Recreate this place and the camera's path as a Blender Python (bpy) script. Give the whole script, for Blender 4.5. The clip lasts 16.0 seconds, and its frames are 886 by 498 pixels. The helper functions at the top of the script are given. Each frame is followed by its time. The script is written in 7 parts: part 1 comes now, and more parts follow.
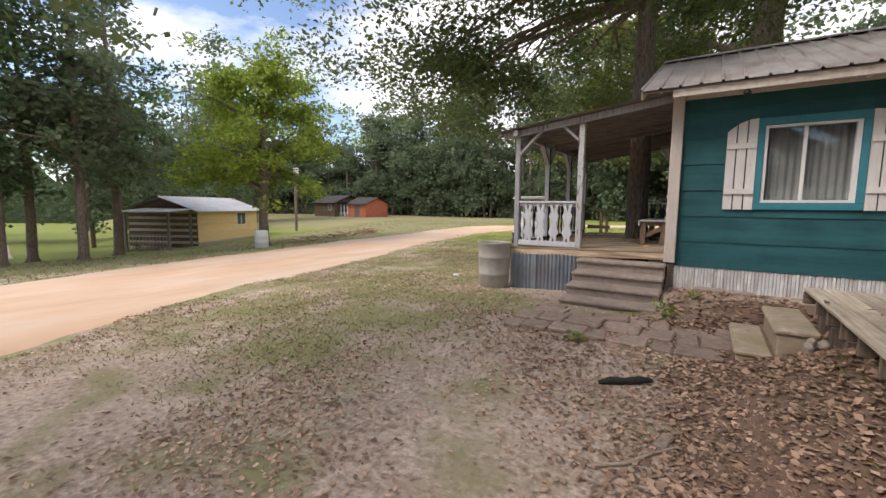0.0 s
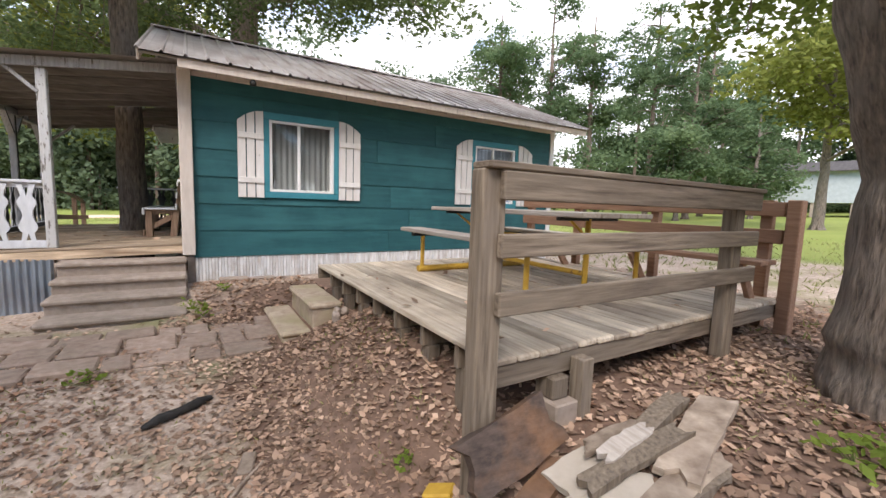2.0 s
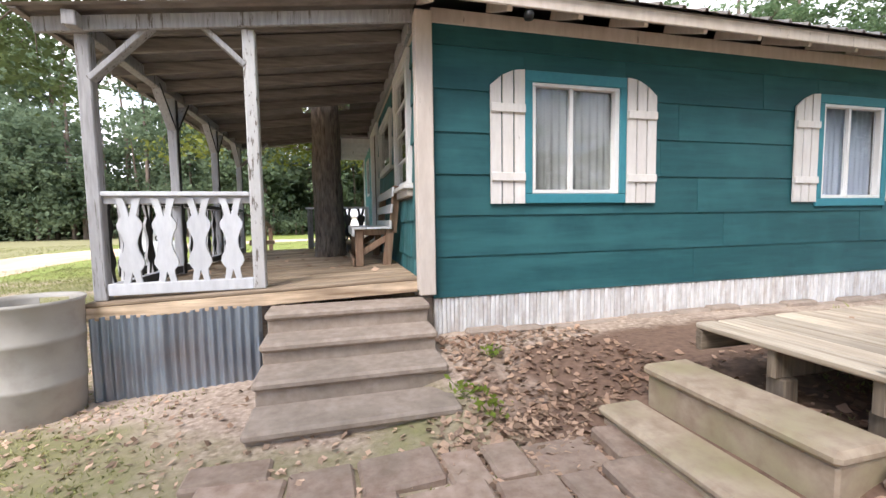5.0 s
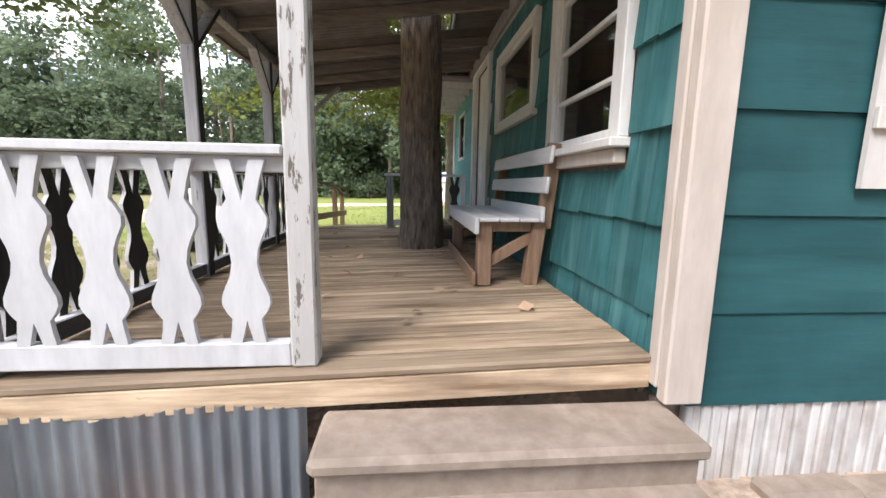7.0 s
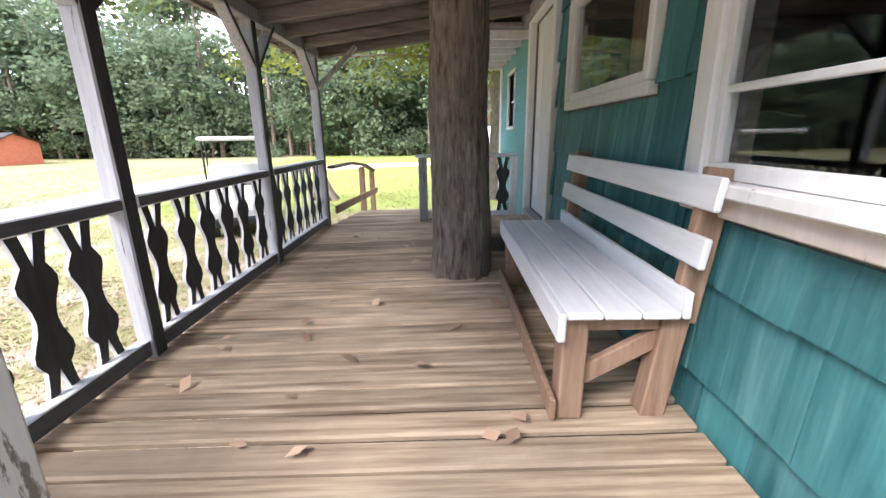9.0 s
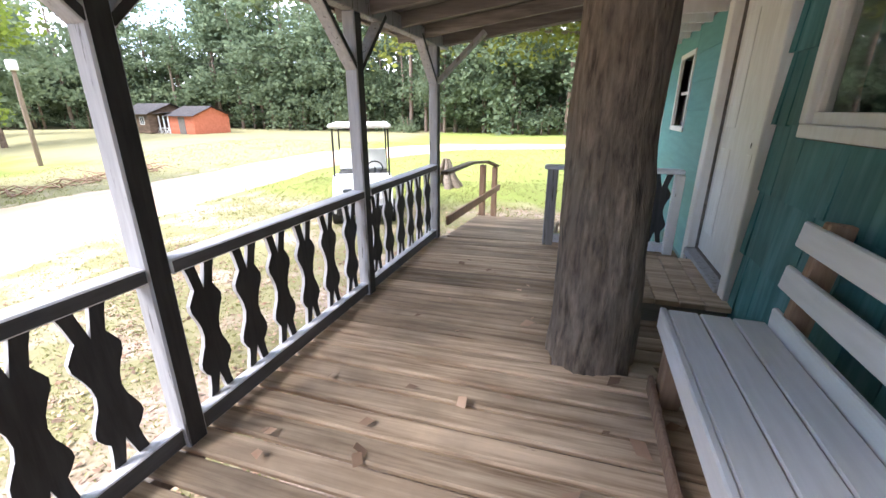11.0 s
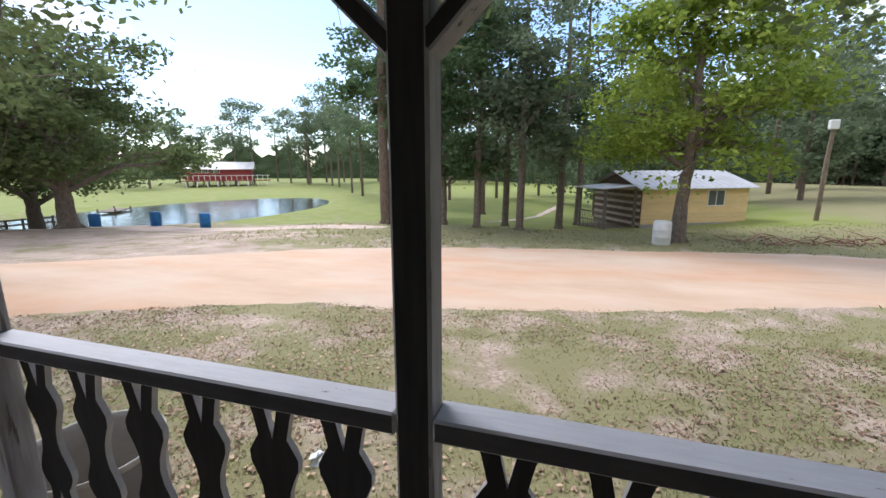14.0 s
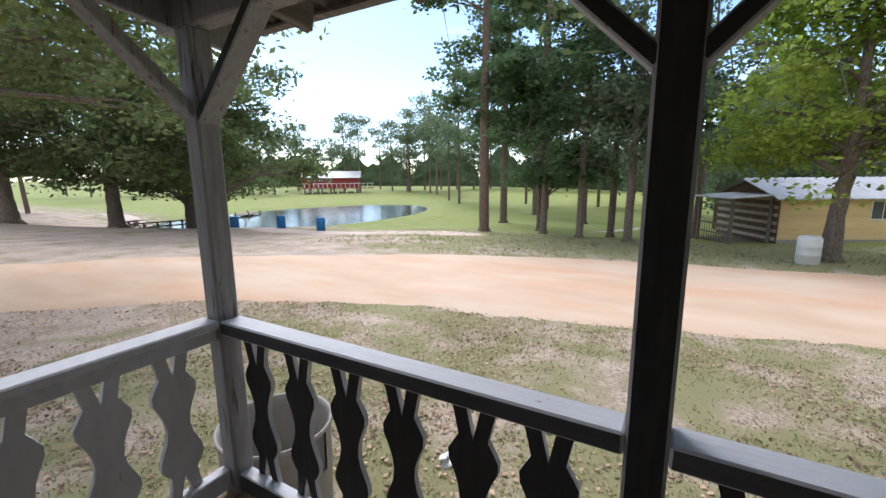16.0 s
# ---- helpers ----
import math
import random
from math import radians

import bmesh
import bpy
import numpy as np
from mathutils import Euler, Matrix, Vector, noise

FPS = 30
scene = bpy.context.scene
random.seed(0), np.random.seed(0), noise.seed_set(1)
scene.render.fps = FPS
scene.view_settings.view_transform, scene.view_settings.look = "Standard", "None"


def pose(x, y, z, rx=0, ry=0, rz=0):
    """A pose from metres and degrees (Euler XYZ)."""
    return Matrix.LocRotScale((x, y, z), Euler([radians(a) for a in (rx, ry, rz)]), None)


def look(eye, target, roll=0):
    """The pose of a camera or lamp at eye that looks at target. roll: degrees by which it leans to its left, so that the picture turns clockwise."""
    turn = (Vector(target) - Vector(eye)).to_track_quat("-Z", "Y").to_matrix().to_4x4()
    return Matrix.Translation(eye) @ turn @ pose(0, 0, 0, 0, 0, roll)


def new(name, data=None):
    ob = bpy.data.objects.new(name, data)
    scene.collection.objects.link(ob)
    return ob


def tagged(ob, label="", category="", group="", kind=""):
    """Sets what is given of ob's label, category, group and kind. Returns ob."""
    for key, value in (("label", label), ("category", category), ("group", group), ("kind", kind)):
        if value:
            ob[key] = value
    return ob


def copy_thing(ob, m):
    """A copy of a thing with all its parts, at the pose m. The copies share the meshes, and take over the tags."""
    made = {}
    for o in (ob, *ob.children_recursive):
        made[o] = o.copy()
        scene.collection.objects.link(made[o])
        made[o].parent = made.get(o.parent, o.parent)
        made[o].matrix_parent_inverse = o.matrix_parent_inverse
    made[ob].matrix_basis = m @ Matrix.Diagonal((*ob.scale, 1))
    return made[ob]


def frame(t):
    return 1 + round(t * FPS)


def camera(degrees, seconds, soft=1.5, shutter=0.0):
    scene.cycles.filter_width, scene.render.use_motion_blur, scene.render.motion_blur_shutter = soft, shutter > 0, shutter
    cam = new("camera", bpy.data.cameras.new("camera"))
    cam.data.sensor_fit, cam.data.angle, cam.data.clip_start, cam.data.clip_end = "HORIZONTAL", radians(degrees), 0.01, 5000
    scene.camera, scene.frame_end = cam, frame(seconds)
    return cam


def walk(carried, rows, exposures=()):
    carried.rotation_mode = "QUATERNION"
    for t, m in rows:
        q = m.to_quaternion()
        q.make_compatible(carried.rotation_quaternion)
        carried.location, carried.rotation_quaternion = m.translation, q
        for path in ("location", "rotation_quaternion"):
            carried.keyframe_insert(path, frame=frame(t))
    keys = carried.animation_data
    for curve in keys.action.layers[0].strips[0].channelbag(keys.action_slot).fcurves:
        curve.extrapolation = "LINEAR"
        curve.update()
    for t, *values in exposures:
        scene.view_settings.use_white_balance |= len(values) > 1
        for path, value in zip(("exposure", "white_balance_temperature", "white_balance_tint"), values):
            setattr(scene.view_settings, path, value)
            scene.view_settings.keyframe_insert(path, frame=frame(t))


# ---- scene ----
cam = camera(94.4, 16.0, shutter=0.0)
PATH = [
    (0, (0.104, 0.119, 1.596), (-0.97, 1.793, 1.386), 0.5),
    (0.5, (0.081, 0.269, 1.594), (-0.37, 2.207, 1.393), 0.9),
    (1, (0.049, 0.376, 1.592), (0.199, 2.361, 1.393), 1.3),
    (1.5, (-0.144, 0.467, 1.598), (0.53, 2.339, 1.397), 1.6),
    (2, (-0.272, 0.643, 1.565), (0.764, 2.339, 1.35), 1.9),
    (2.5, (-0.402, 1.014, 1.551), (0.806, 2.597, 1.369), -0.8),
    (3, (-0.572, 1.448, 1.539), (0.628, 3.038, 1.364), 1.5),
    (3.5, (-0.744, 1.893, 1.556), (0.45, 3.485, 1.354), 1.4),
    (4, (-0.882, 2.408, 1.551), (0.093, 4.147, 1.399), -1.5),
    (4.5, (-1.067, 2.953, 1.514), (-0.442, 4.848, 1.374), -1.5),
    (5, (-1.06, 3.493, 1.449), (-0.566, 5.426, 1.304), -0.9),
    (5.2, (-1.047, 3.686, 1.441), (-0.661, 5.644, 1.312), -0.9),
    (7.3, (-1.353, 5.879, 1.618), (-1.178, 7.845, 1.295), 1.0),
    (7.5, (-1.363, 6.043, 1.653), (-1.134, 8.003, 1.33), 0.0),
    (8, (-1.336, 6.391, 1.733), (-1.134, 8.336, 1.309), 0.2),
    (8.5, (-1.28, 6.602, 1.854), (-1.223, 8.538, 1.353), 0.4),
    (9, (-1.263, 6.81, 1.941), (-1.292, 8.737, 1.405), -0.8),
    (9.2, (-1.258, 6.875, 2.008), (-1.328, 8.789, 1.432), -1.4),
    (11.3, (-1.339, 7.895, 2.217), (-2.02, 9.665, 1.582), -0.5),
    (11.5, (-1.384, 8.049, 2.216), (-2.131, 9.799, 1.6), -1.2),
    (12, (-1.526, 8.389, 2.239), (-2.691, 9.909, 1.663), -2.7),
    (12.5, (-1.73, 8.639, 2.242), (-3.316, 9.761, 1.767), -0.6),
    (13, (-1.844, 8.802, 2.255), (-3.731, 9.269, 1.783), -0.4),
    (13.5, (-1.914, 8.945, 2.254), (-3.854, 8.723, 1.819), 1.4),
    (14, (-1.945, 8.986, 2.243), (-3.822, 8.418, 1.852), -0.2),
    (14.5, (-1.926, 8.951, 2.249), (-3.747, 8.215, 1.874), 0.2),
    (15, (-1.888, 8.854, 2.252), (-3.656, 7.989, 1.895), 0.1),
    (15.5, (-1.836, 8.741, 2.258), (-3.566, 7.802, 1.905), -0.3),
    (16, (-1.808, 8.694, 2.258), (-3.516, 7.715, 1.906), -0.5),
]
EXPOSURES = [(0, 0.68, 6900, 15), (0.5, 0.9, 6600, 14), (1.5, 1.15, 6600, 14), (3, 1.42, 6500, 13), (4, 1.6, 6350, 12), (5, 1.6, 6450, 13), (7.5, 1.65, 6550, 13), (8.2, 1.95, 6500, 14), (9, 2.5, 6300, 15),
             (11.5, 2.4, 6200, 16), (12.5, 1.75, 6100, 16), (13, 1.3, 6100, 15), (13.6, 0.8, 6150, 14), (16, 0.8, 6100, 12)]
walk(cam, [(t, look(eye, target, roll)) for t, eye, target, roll in PATH], EXPOSURES)

# ---- sky, sun ----
world = bpy.data.worlds.new("world")
scene.world = world
world.use_nodes = True
wt = world.node_tree
wn, wl = wt.nodes, wt.links
bg = wn["Background"]
sky = wn.new("ShaderNodeTexSky")
sky.sky_type = "NISHITA"
sky.sun_disc = False
sky.sun_elevation = radians(47)
sky.sun_rotation = radians(221)
sky.air_density, sky.dust_density, sky.ozone_density = 0.9, 0.3, 2.0
wco = wn.new("ShaderNodeTexCoord")
wmap = wn.new("ShaderNodeMapping")
wmap.inputs["Location"].default_value = (0.35, 0.9, 0.2)
wmap.inputs["Scale"].default_value = (1.6, 1.6, 4.5)
wl.new(wco.outputs["Generated"], wmap.inputs["Vector"])
cloud = wn.new("ShaderNodeTexNoise")
cloud.inputs["Scale"].default_value = 1.5
cloud.inputs["Detail"].default_value = 7
cloud.inputs["Roughness"].default_value = 0.55
wl.new(wmap.outputs["Vector"], cloud.inputs["Vector"])
cramp = wn.new("ShaderNodeValToRGB")
cramp.color_ramp.elements[0].position, cramp.color_ramp.elements[0].color = 0.40, (0, 0, 0, 1)
cramp.color_ramp.elements[1].position, cramp.color_ramp.elements[1].color = 0.57, (1, 1, 1, 1)
lean = wn.new("ShaderNodeVectorMath")
lean.operation = "DOT_PRODUCT"
lean.inputs[1].default_value = (0.13, 0.09, 0.0)
wl.new(wco.outputs["Generated"], lean.inputs[0])
cover_sum = wn.new("ShaderNodeMath")
wl.new(cloud.outputs["Fac"], cover_sum.inputs[0])
wl.new(lean.outputs["Value"], cover_sum.inputs[1])
wl.new(cover_sum.outputs[0], cramp.inputs["Fac"])
cmix = wn.new("ShaderNodeMix")
cmix.data_type = "RGBA"
cmix.inputs["B"].default_value = (6.4, 6.6, 7.1, 1)
wl.new(cramp.outputs["Color"], cmix.inputs["Factor"])
wl.new(sky.outputs["Color"], cmix.inputs["A"])
wl.new(cmix.outputs["Result"], bg.inputs["Color"])
bg.inputs["Strength"].default_value = 0.145

sun = new("sun", bpy.data.lights.new("sun", "SUN"))
sun.data.energy, sun.data.angle, sun.data.color = 2.3, radians(32), (1.0, 0.965, 0.915)
sun.matrix_world = look((0, 0, 0), (0.58, 0.66, -0.95))

# ---- materials ----
MATS = {}


def surf(name, cols, scale=6.0, stretch=(1, 1, 1), rough=0.75, metal=0.0, bump=0.25, rand=0.12, stain=None, stain_amt=0.5,
         stain_scale=0.9, peel=None, peel_at=0.62, peel_stretch=(1, 1, 1), peel_scale=7.0, island=False, spec=0.3, local=True, shift_by=37.0, relief=0.006):
    """A weathered surface: grain at a small scale, stains at a large one, paint that has come off where peel is given."""
    m = bpy.data.materials.new(name)
    m.use_nodes = True
    n, l = m.node_tree.nodes, m.node_tree.links
    bsdf = n["Principled BSDF"]
    bsdf.inputs["Metallic"].default_value = metal
    bsdf.inputs["Specular IOR Level"].default_value = spec
    co = n.new("ShaderNodeTexCoord")
    info = n.new("ShaderNodeObjectInfo")
    geo = n.new("ShaderNodeNewGeometry")
    rnd = geo.outputs["Random Per Island"] if island else info.outputs["Random"]
    off = n.new("ShaderNodeVectorMath")
    off.operation = "ADD"
    l.new(co.outputs["Object"] if local else geo.outputs["Position"], off.inputs[0])
    shift = n.new("ShaderNodeMath")
    shift.operation = "MULTIPLY"
    shift.inputs[1].default_value = shift_by if (local or island) else 0.0
    l.new(rnd, shift.inputs[0])
    l.new(shift.outputs[0], off.inputs[1])

    def noisy(sc, st, detail=6, roughness=0.6):
        mp = n.new("ShaderNodeMapping")
        mp.inputs["Scale"].default_value = st
        l.new(off.outputs[0], mp.inputs["Vector"])
        t = n.new("ShaderNodeTexNoise")
        t.inputs["Scale"].default_value = sc
        t.inputs["Detail"].default_value = detail
        t.inputs["Roughness"].default_value = roughness
        l.new(mp.outputs["Vector"], t.inputs["Vector"])
        return t.outputs["Fac"]

    def mixed(fac, a, b):
        x = n.new("ShaderNodeMix")
        x.data_type = "RGBA"
        l.new(fac, x.inputs["Factor"])
        for s, v in ((x.inputs["A"], a), (x.inputs["B"], b)):
            if isinstance(v, tuple):
                s.default_value = (*v, 1)
            else:
                l.new(v, s)
        return x.outputs["Result"]

    def ramped(fac, a, b):
        r = n.new("ShaderNodeMapRange")
        r.inputs["From Min"].default_value, r.inputs["From Max"].default_value = a, b
        l.new(fac, r.inputs["Value"])
        return r.outputs["Result"]

    fine = noisy(scale, stretch)
    col = mixed(ramped(fine, 0.32, 0.68), cols[0], cols[1])
    if len(cols) > 2:
        col = mixed(ramped(noisy(scale * 0.35, stretch, 3), 0.5, 0.72), col, cols[2])
    if stain:
        s = ramped(noisy(stain_scale, (1, 1, 1), 5), 0.45, 0.75)
        k = n.new("ShaderNodeMath")
        k.operation = "MULTIPLY"
        k.inputs[1].default_value = stain_amt
        l.new(s, k.inputs[0])
        col = mixed(k.outputs[0], col, stain)
    if peel:
        p = ramped(noisy(peel_scale, peel_stretch, 8, 0.65), peel_at, peel_at + 0.04)
        col = mixed(p, col, peel)
    hsv = n.new("ShaderNodeHueSaturation")
    val = n.new("ShaderNodeMapRange")
    val.inputs["To Min"].default_value, val.inputs["To Max"].default_value = 1 - rand, 1 + rand
    l.new(rnd, val.inputs["Value"])
    l.new(val.outputs["Result"], hsv.inputs["Value"])
    l.new(col, hsv.inputs["Color"])
    l.new(hsv.outputs["Color"], bsdf.inputs["Base Color"])
    rr = n.new("ShaderNodeMapRange")
    rr.inputs["To Min"].default_value, rr.inputs["To Max"].default_value = max(0.05, rough - 0.12), min(1.0, rough + 0.12)
    l.new(fine, rr.inputs["Value"])
    l.new(rr.outputs["Result"], bsdf.inputs["Roughness"])
    if bump:
        b = n.new("ShaderNodeBump")
        b.inputs["Strength"].default_value = bump
        b.inputs["Distance"].default_value = relief
        l.new(fine, b.inputs["Height"])
        l.new(b.outputs["Normal"], bsdf.inputs["Normal"])
    MATS[name] = m
    return m


def leafy(name, c1, c2, thin=0.35, rand=0.25, rough=0.75):
    dark = tuple(v * 0.62 for v in c1)
    m = surf(name, (c1, c2, tuple(v * 1.25 for v in c2)), scale=1.1, rough=rough, spec=0.15, bump=0, rand=rand, island=True, local=False, shift_by=0.15,
             stain=dark, stain_amt=0.7, stain_scale=0.22)
    n, l = m.node_tree.nodes, m.node_tree.links
    bsdf = n["Principled BSDF"]
    out = n["Material Output"]
    tr = n.new("ShaderNodeBsdfTranslucent")
    l.new(bsdf.inputs["Base Color"].links[0].from_socket, tr.inputs["Color"])
    mx = n.new("ShaderNodeMixShader")
    mx.inputs[0].default_value = thin
    l.new(bsdf.outputs[0], mx.inputs[1])
    l.new(tr.outputs[0], mx.inputs[2])
    l.new(mx.outputs[0], out.inputs["Surface"])
    return m


def glassy(name, tint=(0.9, 0.95, 0.95), rough=0.02):
    m = bpy.data.materials.new(name)
    m.use_nodes = True
    b = m.node_tree.nodes["Principled BSDF"]
    b.inputs["Base Color"].default_value = (*tint, 1)
    b.inputs["Transmission Weight"].default_value = 1.0
    b.inputs["Roughness"].default_value = rough
    b.inputs["IOR"].default_value = 1.45
    MATS[name] = m
    return m


TEAL = surf("teal_board_paint", ((0.014, 0.070, 0.080), (0.020, 0.092, 0.102), (0.028, 0.115, 0.125)), scale=9, stretch=(0.25, 1, 2.2), rough=0.6,
            bump=0.35, rand=0.10, stain=(0.04, 0.15, 0.16), stain_amt=0.6, stain_scale=1.4)
SHINGLE = surf("teal_shingle_paint", ((0.022, 0.105, 0.113), (0.05, 0.16, 0.168), (0.10, 0.235, 0.245)), scale=10, stretch=(3, 3, 0.22), rough=0.6,
               bump=0.5, rand=0.16, stain=(0.09, 0.30, 0.31), stain_amt=0.5, stain_scale=2.2)
PALETEAL = surf("pale_teal_paint", ((0.10, 0.30, 0.31), (0.15, 0.38, 0.39)), scale=9, stretch=(1, 0.3, 2), rough=0.6, bump=0.2, rand=0.08)
BLUE = surf("light_blue_trim_paint", ((0.04, 0.20, 0.25), (0.05, 0.24, 0.29)), scale=14, stretch=(1, 1, 1), rough=0.5, bump=0.15, rand=0.05)
WHITE = surf("worn_white_paint", ((0.74, 0.72, 0.70), (0.84, 0.83, 0.82)), scale=12, stretch=(2, 2, 0.4), rough=0.55, bump=0.2, rand=0.06,
             stain=(0.55, 0.48, 0.42), stain_amt=0.35, peel=(0.30, 0.25, 0.21), peel_at=0.66, peel_stretch=(3, 3, 0.5))
CREAM = surf("cream_trim_paint", ((0.55, 0.47, 0.41), (0.66, 0.58, 0.52)), scale=10, stretch=(2, 2, 0.4), rough=0.6, bump=0.25, rand=0.06,
             stain=(0.45, 0.36, 0.29), stain_amt=0.4, peel=(0.22, 0.18, 0.15), peel_at=0.66, peel_stretch=(4, 4, 0.5), peel_scale=6)
GREYWHITE = surf("weathered_grey_white_wood", ((0.27, 0.26, 0.265), (0.41, 0.40, 0.405)), scale=14, stretch=(3, 3, 0.3), rough=0.7, bump=0.4, rand=0.08,
                 stain=(0.33, 0.31, 0.30), stain_amt=0.5, peel=(0.13, 0.11, 0.095), peel_at=0.585, peel_stretch=(6, 6, 0.4), peel_scale=7)
RAILPAINT = surf("weathered_rail_paint", ((0.68, 0.68, 0.72), (0.78, 0.78, 0.83)), scale=16, stretch=(2, 0.3, 2), rough=0.6, bump=0.4, rand=0.05,
                 stain=(0.40, 0.40, 0.42), stain_amt=0.4, peel=(0.17, 0.17, 0.17), peel_at=0.655, peel_stretch=(4, 0.7, 4), peel_scale=9)
BALUSTER = surf("baluster_paint", ((0.42, 0.41, 0.42), (0.54, 0.53, 0.54)), scale=12, stretch=(2, 2, 0.5), rough=0.6, bump=0.2, rand=0.07,
                stain=(0.30, 0.29, 0.29), stain_amt=0.5, peel=(0.12, 0.10, 0.09), peel_at=0.68, peel_stretch=(3, 3, 0.6))
FRONTWHITE = surf("grey_white_rail_paint", ((0.56, 0.56, 0.585), (0.67, 0.67, 0.69)), scale=12, stretch=(2, 2, 0.5), rough=0.6, bump=0.2, rand=0.05,
                  stain=(0.38, 0.36, 0.35), stain_amt=0.4, peel=(0.20, 0.17, 0.15), peel_at=0.70, peel_stretch=(3, 3, 0.6))
# House-facing sides of the porch woodwork: their shade is put into the colour.
INNERSHADE = surf("dark_shaded_inner_paint", ((0.030, 0.029, 0.030), (0.055, 0.053, 0.054)), scale=14, stretch=(3, 3, 0.3), rough=0.7, bump=0.3, rand=0.08)
RAILSHADE = surf("grey_shaded_rail_paint", ((0.075, 0.073, 0.077), (0.12, 0.117, 0.122)), scale=14, stretch=(2, 0.3, 2), rough=0.7, bump=0.3, rand=0.08)
SIDEPOST = surf("worn_dark_grey_post_paint", ((0.34, 0.335, 0.35), (0.46, 0.455, 0.47)), scale=14, stretch=(3, 3, 0.3), rough=0.7, bump=0.4, rand=0.08,
                stain=(0.26, 0.25, 0.25), stain_amt=0.5, peel=(0.11, 0.10, 0.095), peel_at=0.60, peel_stretch=(6, 6, 0.4), peel_scale=7)
PEELWHITE = surf("flaking_white_post_paint", ((0.50, 0.49, 0.485), (0.60, 0.59, 0.585)), scale=12, stretch=(3, 3, 0.4), rough=0.6, bump=0.3, rand=0.03,
                 stain=(0.50, 0.45, 0.42), stain_amt=0.35, peel=(0.16, 0.135, 0.115), peel_at=0.565, peel_stretch=(4, 4, 0.9), peel_scale=9)
PORCHWOOD = surf("porch_board_wood", ((0.22, 0.14, 0.085), (0.66, 0.51, 0.36), (0.52, 0.39, 0.275)), scale=5, stretch=(0.30, 6, 4), rough=0.7,
                 bump=0.6, rand=0.34, stain=(0.16, 0.12, 0.085), stain_amt=0.65, stain_scale=1.7, peel=(0.15, 0.10, 0.065), peel_at=0.69, peel_stretch=(0.5, 1.6, 1), peel_scale=5)
DECKWOOD = surf("deck_board_wood", ((0.36, 0.28, 0.205), (0.70, 0.60, 0.47), (0.56, 0.47, 0.37)), scale=5, stretch=(6, 0.28, 4), rough=0.75,
                bump=0.6, rand=0.24, stain=(0.16, 0.12, 0.09), stain_amt=0.85, stain_scale=1.1, peel=(0.14, 0.10, 0.08), peel_at=0.69, peel_stretch=(1.6, 0.5, 1), peel_scale=5)
GREYWOOD = surf("weathered_post_wood", ((0.11, 0.083, 0.06), (0.29, 0.23, 0.17), (0.20, 0.16, 0.125)), scale=9, stretch=(5, 5, 0.35), rough=0.8, bump=0.6,
                rand=0.12, stain=(0.12, 0.09, 0.07), stain_amt=0.5)
RAILWOOD = surf("weathered_rail_wood", ((0.12, 0.09, 0.066), (0.32, 0.255, 0.19), (0.23, 0.185, 0.14)), scale=9, stretch=(0.3, 5, 5), rough=0.8, bump=0.6,
                rand=0.12, stain=(0.12, 0.09, 0.07), stain_amt=0.5)
PALEWOOD = surf("pale_chinking", ((0.42, 0.36, 0.29), (0.55, 0.48, 0.40)), scale=5, rough=0.9, bump=0.2, rand=0.1)
TABLEWOOD = surf("grey_table_wood", ((0.36, 0.30, 0.25), (0.54, 0.48, 0.42)), scale=9, stretch=(5, 0.25, 4), rough=0.75, bump=0.5, rand=0.12,
                 stain=(0.20, 0.16, 0.13), stain_amt=0.5)
DECKWOOD2 = surf("loose_lumber_wood", ((0.20, 0.145, 0.105), (0.50, 0.40, 0.31)), scale=8, stretch=(1, 1, 3), rough=0.8, bump=0.5, rand=0.2,
                 stain=(0.18, 0.13, 0.10), stain_amt=0.6, stain_scale=3)
DARKPLANK = surf("dark_wet_timber", ((0.045, 0.032, 0.026), (0.12, 0.085, 0.068)), scale=9, stretch=(1.5, 1.5, 4), rough=0.7, bump=0.6, rand=0.1,
                 stain=(0.36, 0.17, 0.07), stain_amt=0.7, stain_scale=2.2)
CHARRED = surf("charred_wood", ((0.014, 0.013, 0.012), (0.04, 0.036, 0.033)), scale=12, rough=0.85, bump=0.7, rand=0.05)
REDWOOD = surf("red_brown_stained_wood", ((0.26, 0.14, 0.085), (0.40, 0.235, 0.15)), scale=9, stretch=(4, 0.3, 4), rough=0.75, bump=0.4, rand=0.12,
               stain=(0.18, 0.11, 0.08), stain_amt=0.4)
BARE = surf("bare_brown_wood", ((0.22, 0.13, 0.085), (0.36, 0.235, 0.16)), scale=9, stretch=(4, 4, 0.4), rough=0.75, bump=0.4, rand=0.12)
DARKWOOD = surf("old_rafter_wood", ((0.14, 0.12, 0.105), (0.27, 0.24, 0.215)), scale=8, stretch=(0.4, 4, 4), rough=0.85, bump=0.4, rand=0.15,
                stain=(0.22, 0.20, 0.185), stain_amt=0.5)
CONCRETE = surf("old_concrete", ((0.30, 0.235, 0.19), (0.42, 0.34, 0.28)), scale=14, rough=0.9, bump=0.5, rand=0.08, stain=(0.20, 0.165, 0.13),
                stain_amt=0.7, stain_scale=2.2)
MOSSY = surf("mossy_concrete", ((0.34, 0.255, 0.185), (0.50, 0.40, 0.30)), scale=12, rough=0.9, bump=0.5, rand=0.06, stain=(0.27, 0.25, 0.11),
             stain_amt=0.7, stain_scale=3)
PAVER = surf("brown_paver", ((0.27, 0.185, 0.14), (0.42, 0.315, 0.25)), scale=14, rough=0.92, bump=0.5, rand=0.15, stain=(0.22, 0.185, 0.14),
             stain_amt=0.6, stain_scale=3)
